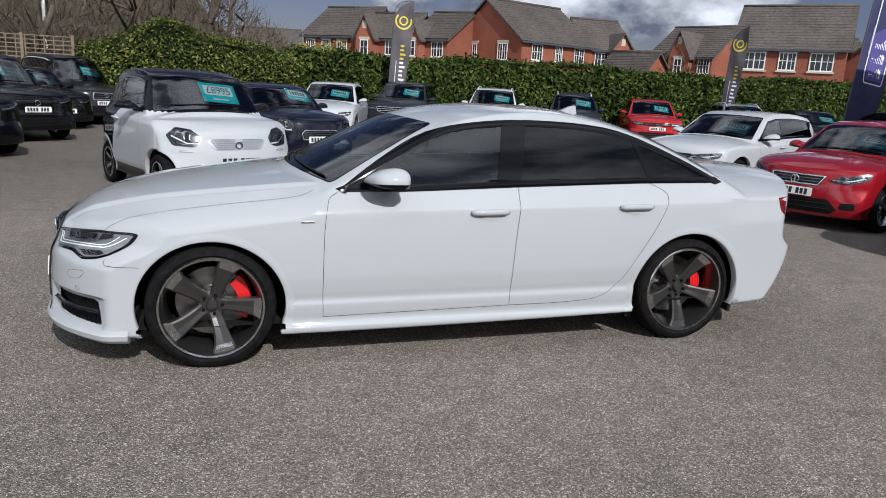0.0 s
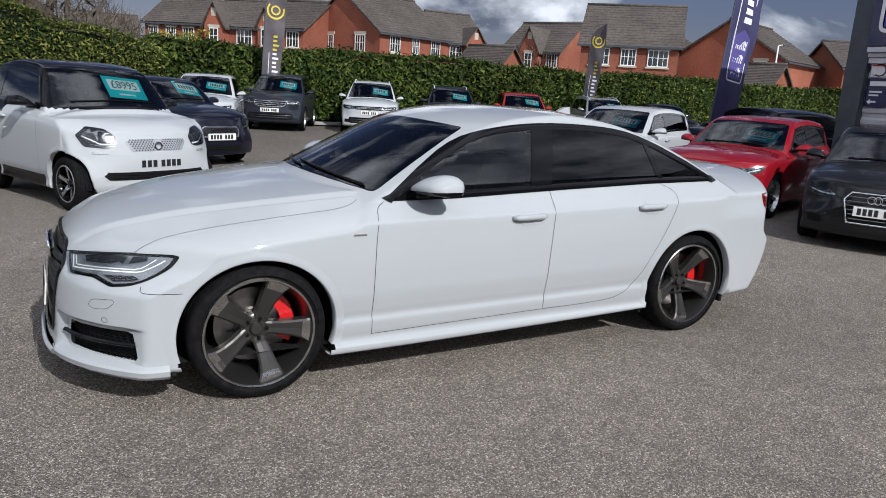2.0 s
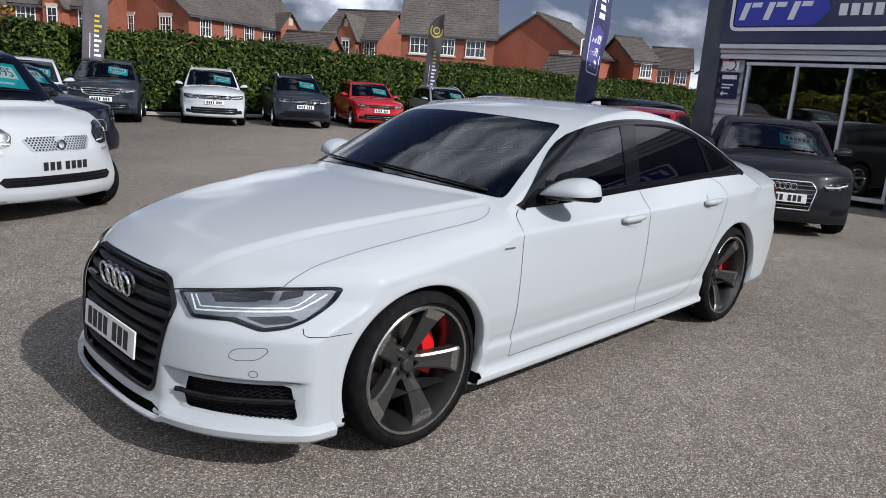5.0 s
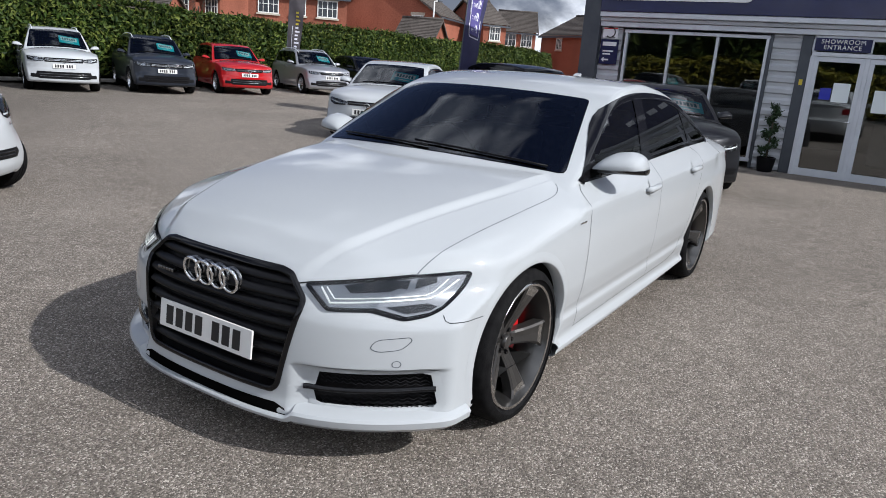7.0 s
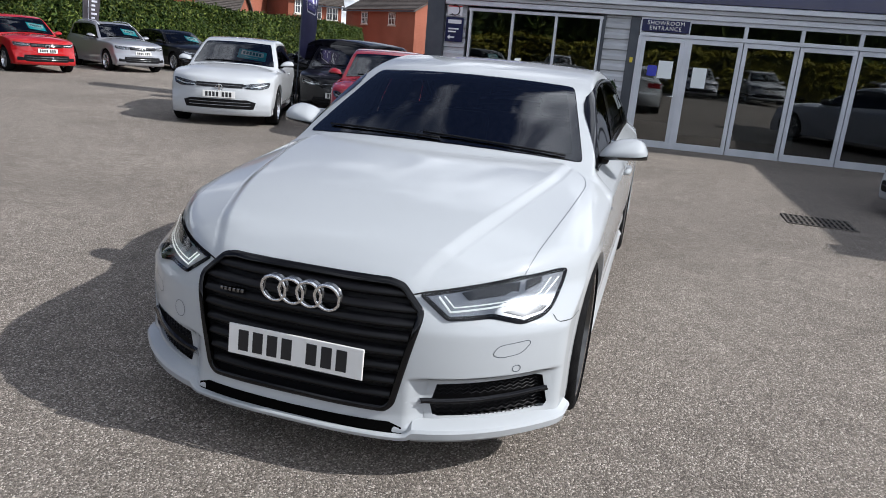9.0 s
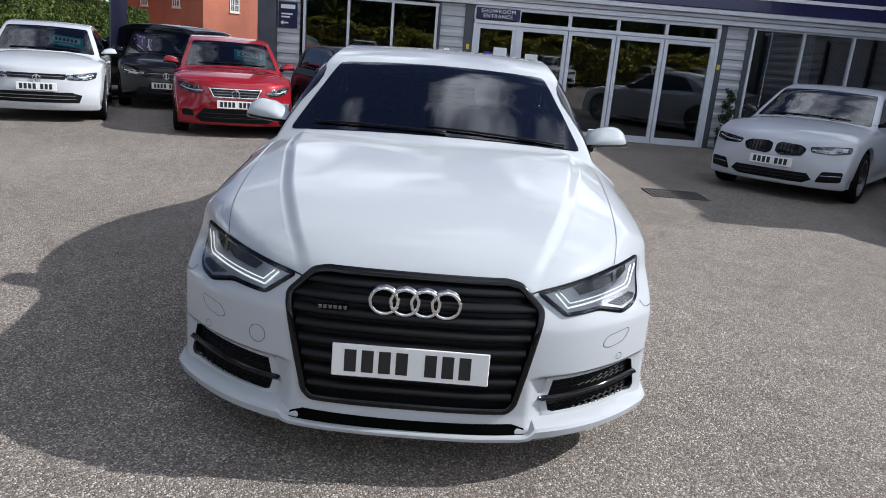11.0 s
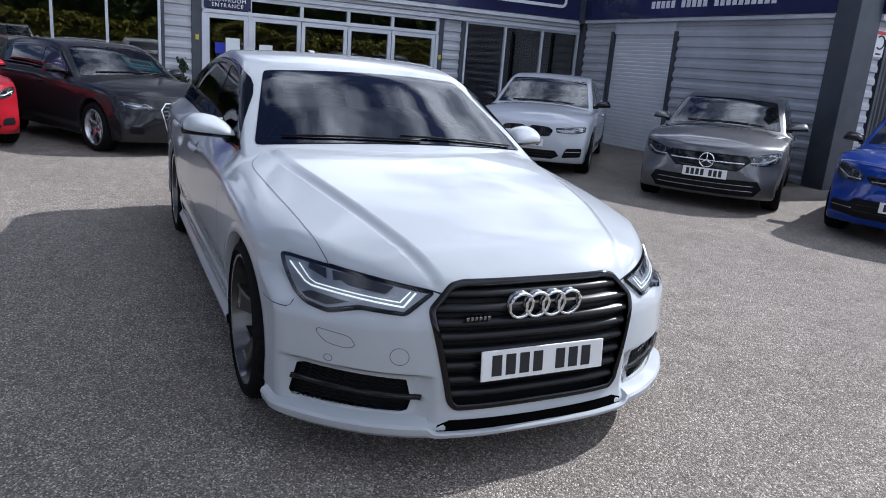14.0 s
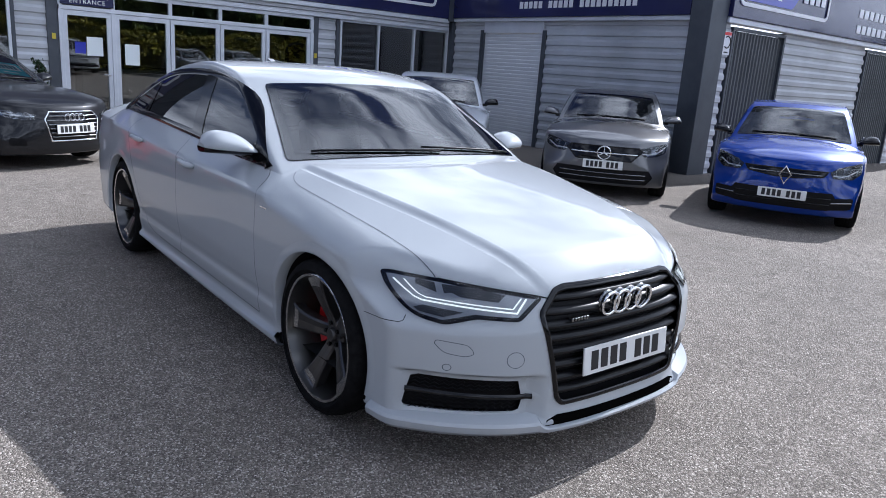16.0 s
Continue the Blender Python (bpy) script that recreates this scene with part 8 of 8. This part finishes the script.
        p = sh.put("F", [(0, z)], 0.022)[0]
        v, f = tube([(p[0], 0.085 * math.cos(a), p[2] + 0.085 * math.sin(a)) for a in np.linspace(0, 2 * math.pi, 29)[:-1]], 0.009, 6, True)
        b = from_arrays("badge", v, f, "chrome", root)
        for a in (90, 210, 330):
            v, f = tube([(p[0], 0, p[2]), (p[0], 0.08 * math.cos(radians(a)), p[2] + 0.08 * math.sin(radians(a)))], [0.014, 0.004], 6)
            from_arrays("badge_arm", v, f, "chrome", b)
    elif badge == "rings":
        for k in range(4):
            v, f = tube([(p[0], (k - 1.5) * 0.062 + 0.042 * math.cos(a), p[2] + 0.042 * math.sin(a)) for a in np.linspace(0, 2 * math.pi, 25)[:-1]], 0.006, 6, True)
            from_arrays("badge_ring", v, f, "chrome", root)
    elif badge == "diamond":
        v, f = tube([(p[0], 0, p[2] + 0.10), (p[0], 0.062, p[2]), (p[0], 0, p[2] - 0.10), (p[0], -0.062, p[2])], 0.014, 6, True)
        from_arrays("badge", v, f, "chrome", root)
    if plate_z:
        plate(root, sh, 0.0, plate_z, 4.0, off=0.016)
    if price is not None:
        uu = s["screen"][0][0] * 0 + (s["dash_u"] - 0.45) + card[0]
        price_card(root, sh, uu, card[1], price)
    # wipers and roof aerial
    v, f = tube(sh.put("T", [(s["dash_u"] - 0.36 + 0.3 * w * w, w) for w in np.linspace(-0.5, 0.5, 8)], 0.012), 0.007, 5)
    from_arrays("wiper", v, f, "black_trim", root)
    if "rails" in extras:
        for sg in (1, -1):
            us = np.linspace(s["mid"] - 0.9, s["mid"] + 0.9, 9)
            pts = sh.put("T", [(u, sg * (s["hw"] - 0.36)) for u in us], 0.035)
            pts[0, 2] -= 0.03
            pts[-1, 2] -= 0.03
            v, f = tube(pts, 0.014, 6)
            from_arrays("roof_rail", v, f, "frame_silver" if "dark_rails" not in extras else "black_trim", root)
    return root, sh


ROW = (-0.42, -0.907)
HATCH_LAMP = [(0.36, 0.70), (0.60, 0.735), (0.78, 0.755), (0.76, 0.67), (0.64, 0.635), (0.42, 0.645)]
HATCH_GRILLE = [(0.36, 0.705), (0.345, 0.645)]
SUV_LAMP = [(0.44, 0.85), (0.66, 0.87), (0.82, 0.88), (0.80, 0.79), (0.66, 0.765), (0.46, 0.775)]
SUV_GRILLE = [(0.44, 0.855), (0.43, 0.765)]
SUV_INTAKE = [(0.62, 0.52), (0.66, 0.40), (0.58, 0.34)]

suv = lambda label, H=1.64, L=4.48: car_spec(L, 0.92, H, 2.68, 0.92, 0.345, 0.93, 1.09, 0.42, 1.12, 1.03, 1.10, label, clear=0.24, zmid=0.55, plan=(0.20, 0.30))
sm_suv = lambda label: car_spec(4.23, 0.91, 1.56, 2.59, 0.85, 0.335, 0.88, 1.04, 0.42, 1.10, 0.99, 1.06, label, clear=0.22, zmid=0.55, plan=(0.20, 0.30))
hatch = lambda label, L=4.26, H=1.45, hw=0.895: car_spec(L, hw, H, 2.62, 0.86, 0.325, 0.80, 0.98, 0.40, 1.10, 0.93, 0.99, label)

# the row along the hedge
parked_car(5.25, 21.9, ROW, suv("slate grey painted car body"), "slate_paint", "suv_car", "dark slate-grey family SUV with a price card", SUV_LAMP, [(0.46, 0.86), (0.42, 0.74), (0.30, 0.70)], SUV_INTAKE, 0.60, "suv", "", extras=("chrome", "bright_bars", "bright_lip"), bars=2)
white_suv, _ = parked_car(8.35, 21.9, ROW, suv("white painted car body"), "smart_white", "suv_car", "white compact SUV with a black lower grille", SUV_LAMP, SUV_GRILLE, SUV_INTAKE, 0.66, "suv", "", extras=("bright_bars", "fogs", "rails", "bright_lip"), bars=2)
parked_car(11.15, 21.5, ROW, suv("dark blue-grey painted car body"), "slate_paint", "suv_car", "dark blue-grey compact SUV with roof rails", SUV_LAMP, SUV_GRILLE, SUV_INTAKE, 0.66, "suv", "", extras=("bright_bars", "fogs", "rails"), bars=2)
SM_LAMP = [(0.42, 0.80), (0.64, 0.82), (0.80, 0.83), (0.78, 0.745), (0.64, 0.725), (0.44, 0.735)]
SM_GR = [(0.42, 0.805), (0.41, 0.725)]
SM_IN = [(0.58, 0.50), (0.62, 0.38), (0.54, 0.32)]
parked_car(14.0, 21.2, ROW, sm_suv("bright red painted car body"), "red_paint", "crossover_car", "bright red crossover with a black grille", SM_LAMP, SM_GR, SM_IN, 0.62, "silver", "", extras=("fogs", "bright_lip"), bars=2)
silver_car, _ = parked_car(17.7, 21.0, ROW, sm_suv("silver-white painted car body"), "silver_paint", "crossover_car", "silver crossover with a dark roof and black grille", SM_LAMP, SM_GR, SM_IN, 0.62, "silver", "", extras=("fogs", "bright_lip", "rails"), bars=2)
parked_car(20.6, 20.6, ROW, hatch("black painted car body"), "black_paint", "hatchback_car", "black hatchback with a price card", HATCH_LAMP, HATCH_GRILLE, [(0.5, 0.42), (0.55, 0.33), (0.5, 0.28)], 0.46, "silver", "", bars=1)
parked_car(2.7, 19.6, (-0.30, -0.95), hatch("white painted car body", 4.2, 1.5), "smart_white", "hatchback_car", "white hatchback behind the dark cars", HATCH_LAMP, HATCH_GRILLE, [(0.5, 0.42), (0.55, 0.33), (0.5, 0.28)], 0.46, "silver", "", bars=1)

# nearer cars by the showroom
GOLF = hatch("white painted car body", 4.26, 1.45)
parked_car(8.15, 10.95, (-0.92, -0.40), GOLF, "smart_white", "hatchback_car", "white hot hatchback with a black lower grille", HATCH_LAMP, [(0.37, 0.71), (0.36, 0.655)], [(0.44, 0.46), (0.58, 0.42), (0.54, 0.31)], 0.535, "silver", "", bars=1, extras=("bright_lip",))
IBIZA = car_spec(4.06, 0.89, 1.44, 2.56, 0.82, 0.32, 0.80, 0.97, 0.40, 1.08, 0.92, 1.0, "bright red painted car body")
parked_car(8.14, 7.99, (-0.945, -0.33), IBIZA, "ruby_paint", "hatchback_car", "bright red hatchback with a honeycomb grille", [(0.42, 0.675), (0.56, 0.72), (0.72, 0.775), (0.80, 0.775), (0.78, 0.70), (0.66, 0.645), (0.50, 0.64)], [(0.36, 0.715), (0.30, 0.60)], [(0.44, 0.43), (0.56, 0.30), (0.48, 0.24)], 0.50, "silver", "£8695", bars=2, extras=("fogs", "chrome"))
A3 = car_spec(4.24, 0.89, 1.43, 2.60, 0.87, 0.325, 0.79, 0.97, 0.40, 1.12, 0.93, 1.0, "dark grey painted car body")
parked_car(8.05, 5.42, (-0.89, -0.46), A3, "grey_paint", "hatchback_car", "dark grey hatchback with a silver-barred grille", [(0.44, 0.67), (0.62, 0.70), (0.79, 0.73), (0.77, 0.645), (0.66, 0.615), (0.48, 0.615)], [(0.30, 0.705), (0.37, 0.62), (0.31, 0.36)], None, 0.50, "silver", "", bars=6, badge="rings", extras=("chrome", "fogs"))
parked_car(11.4, 10.3, (-0.93, -0.36), hatch("black painted car body"), "black_paint", "hatchback_car", "black hatchback parked beyond the red car", HATCH_LAMP, HATCH_GRILLE, [(0.5, 0.42), (0.55, 0.33), (0.5, 0.28)], 0.46, "dark", None, bars=1)
parked_car(13.7, 12.7, (0.30, 0.954), suv("black painted car body", 1.60, 4.4), "black_paint", "estate_car", "black estate car, its dark rear window towards the yard", SUV_LAMP, SUV_GRILLE, SUV_INTAKE, None, "dark", None, bars=1)
FIVE = car_spec(4.94, 0.935, 1.46, 2.97, 0.87, 0.335, 0.77, 0.97, 0.45, 1.25, 0.93, 1.0, "white painted car body", "saloon", roof_end=2.45, plan=(0.22, 0.30))
parked_car(6.75, -0.12, (-0.76, 0.65), FIVE, "bmw_white", "saloon_car", "white sports saloon with twin black kidney grilles", [(0.41, 0.695), (0.60, 0.715), (0.83, 0.730), (0.83, 0.655), (0.66, 0.625), (0.44, 0.635)], None, [(0.44, 0.375), (0.50, 0.30), (0.40, 0.25)], 0.475, "dark", None, badge="none", mirror_mat="gloss_black", extras=("fogs", "wide_fogs"), lamp_mat="lamp_facets")
ACLASS = car_spec(4.30, 0.89, 1.43, 2.70, 0.87, 0.325, 0.80, 0.98, 0.42, 1.12, 0.94, 1.0, "metallic grey painted car body")
parked_car(4.07, -1.26, (-0.61, 0.79), ACLASS, "merc_grey", "hatchback_car", "metallic grey hatchback with a three-armed star badge", [(0.46, 0.70), (0.64, 0.745), (0.80, 0.775), (0.79, 0.66), (0.68, 0.61), (0.52, 0.60)], [(0.44, 0.705), (0.49, 0.66), (0.36, 0.530)], [(0.60, 0.42), (0.66, 0.33), (0.58, 0.23)], 0.47, "silver", None, bars=1, badge="star", extras=("bright_bars", "bright_lip"))
CLIO = car_spec(4.06, 0.87, 1.45, 2.59, 0.82, 0.315, 0.82, 0.99, 0.36, 1.06, 0.93, 1.02, "bright blue painted car body")
parked_car(1.80, -2.02, (-0.43, 0.90), CLIO, "blue_paint", "hatchback_car", "bright blue hatchback with a large diamond badge", [(0.46, 0.71), (0.60, 0.775), (0.78, 0.82), (0.785, 0.70), (0.70, 0.635), (0.50, 0.64)], [(0.44, 0.705), (0.40, 0.65), (0.12, 0.615)], [(0.52, 0.47), (0.60, 0.36), (0.50, 0.27)], 0.42, "dark", None, bars=1, badge="diamond", mirror_mat="gloss_black", extras=("fogs", "wide_fogs"))
parked_car(-0.75, -2.9, (-0.36, 0.93), hatch("black painted car body"), "black_paint", "hatchback_car", "black hatchback at the end of the row", HATCH_LAMP, HATCH_GRILLE, [(0.5, 0.42), (0.55, 0.33), (0.5, 0.28)], 0.46, "dark", None, bars=1)

# dark cars by the bushes
EVOQUE = car_spec(4.36, 0.95, 1.74, 2.66, 0.88, 0.355, 0.95, 1.10, 0.42, 1.10, 1.05, 1.16, "black painted car body", clear=0.24, zmid=0.55, plan=(0.2, 0.3))
parked_car(-4.0, 16.9, (0.62, -0.78), EVOQUE, "black_paint", "suv_car", "black compact SUV with a slim grille", SUV_LAMP, [(0.42, 0.86), (0.42, 0.79)], SUV_INTAKE, 0.66, "suv", "", bars=1)
parked_car(-4.25, 13.7, (0.62, -0.78), car_spec(4.7, 0.95, 1.68, 2.8, 0.9, 0.355, 0.92, 1.08, 0.45, 1.15, 1.03, 1.1, "black painted car body", clear=0.22, zmid=0.55), "black_paint", "suv_car", "black SUV with a silver-framed grille", SUV_LAMP, [(0.32, 0.86), (0.42, 0.74), (0.34, 0.42)], None, 0.55, "suv", "", bars=6, badge="rings", extras=("chrome", "bright_bars"))
parked_car(-4.1, 20.4, (0.58, -0.81), hatch("black painted car body", 4.4, 1.5), "black_paint", "hatchback_car", "black car between two dark SUVs", HATCH_LAMP, HATCH_GRILLE, [(0.5, 0.42), (0.55, 0.33), (0.5, 0.28)], 0.46, "silver", "", bars=1)
parked_car(-3.4, 22.4, (0.52, -0.85), suv("dark grey painted car body", 1.86, 4.8), "grey_paint", "suv_car", "dark grey SUV with roof rails", SUV_LAMP, [(0.32, 0.87), (0.36, 0.70)], SUV_INTAKE, 0.60, "suv", "", extras=("rails", "chrome"), bars=2)

# two kidneys for the white sports saloon
for ob in [o for o in scene.objects if o.get("label", "").startswith("white sports saloon")]:
    shf = Shell(FIVE)
    for sg in (1, -1):
        k = [(sg * a, z) for a, z in [(0.020, 0.69), (0.08, 0.715), (0.31, 0.705), (0.385, 0.66), (0.34, 0.575), (0.08, 0.555), (0.022, 0.59)]][::sg]
        g = patch(shf, "kidney_grille", "F", round_poly(k, 0.03, 3), "gloss_black", ob, 0.006, 0.04)
        for q in range(7):
            w = sg * (0.06 + q * 0.045)
            ribbon(shf, "grille_bar", "F", [(w, 0.585), (w, 0.69)], 0.012, "black_trim", g, 0.012, False, rise=0.006)

# the small two-seater
SMART = car_spec(2.76, 0.872, 1.58, 1.873, 0.47, 0.295, 0.86, 1.06, 0.30, 0.74, 1.02, 1.08, "white body panels with a black safety cell", clear=0.20, zmid=0.50, plan=(0.17, 0.27), nose_lean=0.07, roof_end=1.95, blunt=0.45)
SMART["roof_mat"] = "gloss_black"
SMART["roof_test"] = lambda c: (c.z > 1.055 and c.x > 0.24) or (c.x > 1.50 - 0.35 * (c.z - 0.6) and c.z > 0.35) or (c.x > 0.42 and c.z < 0.34)
root, shs = parked_car(0.04, 9.40, (0.405, -0.914), SMART, "smart_white", "city_car", "white two-seat city car with a black roof", [(0.43, 0.80), (0.52, 0.885), (0.66, 0.905), (0.765, 0.82), (0.72, 0.705), (0.54, 0.69), (0.46, 0.715)], None, [(0.56, 0.44), (0.60, 0.40), (0.55, 0.355)], None, "small", "£8995", (0.25, -0.20), badge="none", mirror_mat="gloss_black", extras=())
gs = patch(shs, "grille", "F", round_poly([(-0.37, 0.765), (-0.30, 0.655), (0.30, 0.655), (0.37, 0.765), (0.2, 0.785), (-0.2, 0.785)], 0.03, 4), "lamp_grey", root, 0.004, 0.03, "pale honeycomb grille")
cells = [(-0.35 + i * 0.032 + (0.016 if j % 2 else 0), 0.670 + j * 0.021) for i in range(23) for j in range(6)]
cells = [(w, z) for w, z in cells if 0.05 < abs(w) < 0.335 - max(0, 0.745 - z) * 0.75]
hexa = np.array([(w + 0.010 * math.cos(a), z + 0.009 * math.sin(a)) for w, z in cells for a in np.linspace(0, 2 * math.pi, 7)[:-1]])
tagged(from_arrays("grille_mesh", shs.put("F", hexa, 0.006), [tuple(range(k * 6, k * 6 + 6))[::-1] for k in range(len(cells))], "black_trim", gs, "", False), kind="stuff")
p = shs.put("F", [(0, 0.705)], 0.014)[0]
v, f = tube([(p[0], 0.04 * math.cos(a), p[2] + 0.04 * math.sin(a)) for a in np.linspace(0, 2 * math.pi, 25)[:-1]], 0.010, 6, True)
from_arrays("badge", v, f, "dark_chrome", root)
for k in range(7):
    w = 0.23 - k * 0.066 - (0.03 if k > 3 else 0)
    q = shs.put("F", [(-w, 0.525)], 0.004)[0]
    box("plate_bar", (q[0] - 0.004, q[1] - 0.022, 0.488), (q[0] + 0.002, q[1] + 0.022, 0.562), "ink", root)
for sg in (1, -1):
    patch(shs, "side_lamp", "F", round_poly([(sg * 0.53, 0.655), (sg * 0.67, 0.655), (sg * 0.67, 0.63), (sg * 0.53, 0.63)][::sg], 0.01, 2), "lamp_grey", root, 0.006, 0.03)

# the dark small car beside it
MINI = car_spec(3.82, 0.86, 1.42, 2.495, 0.78, 0.31, 0.83, 0.99, 0.42, 0.92, 0.93, 0.97, "dark navy painted car body", zmid=0.5)
ring_lamp = [(0.60 + 0.115 * math.cos(a), 0.735 + 0.115 * math.sin(a)) for a in np.linspace(0, 2 * math.pi, 15)[:-1]]
parked_car(1.45, 13.5, (0.35, -0.937), MINI, "navy_paint", "hatchback_car", "dark navy retro hatchback with round headlights", ring_lamp, [(0.30, 0.66), (0.36, 0.60), (0.34, 0.50)], [(0.40, 0.36), (0.42, 0.30), (0.38, 0.27)], 0.50, "dark", "", bars=4, badge="none", extras=("chrome",))

# the row on the far side of the yard, seen in the showroom's glass
for src, yy in ((white_suv, -10.4), (silver_car, -7.4), (white_suv, -1.2), (silver_car, 2.0), (white_suv, 9.6)):
    copy_thing(src, pose(-13.6, yy, 0, 0, 0, 174))
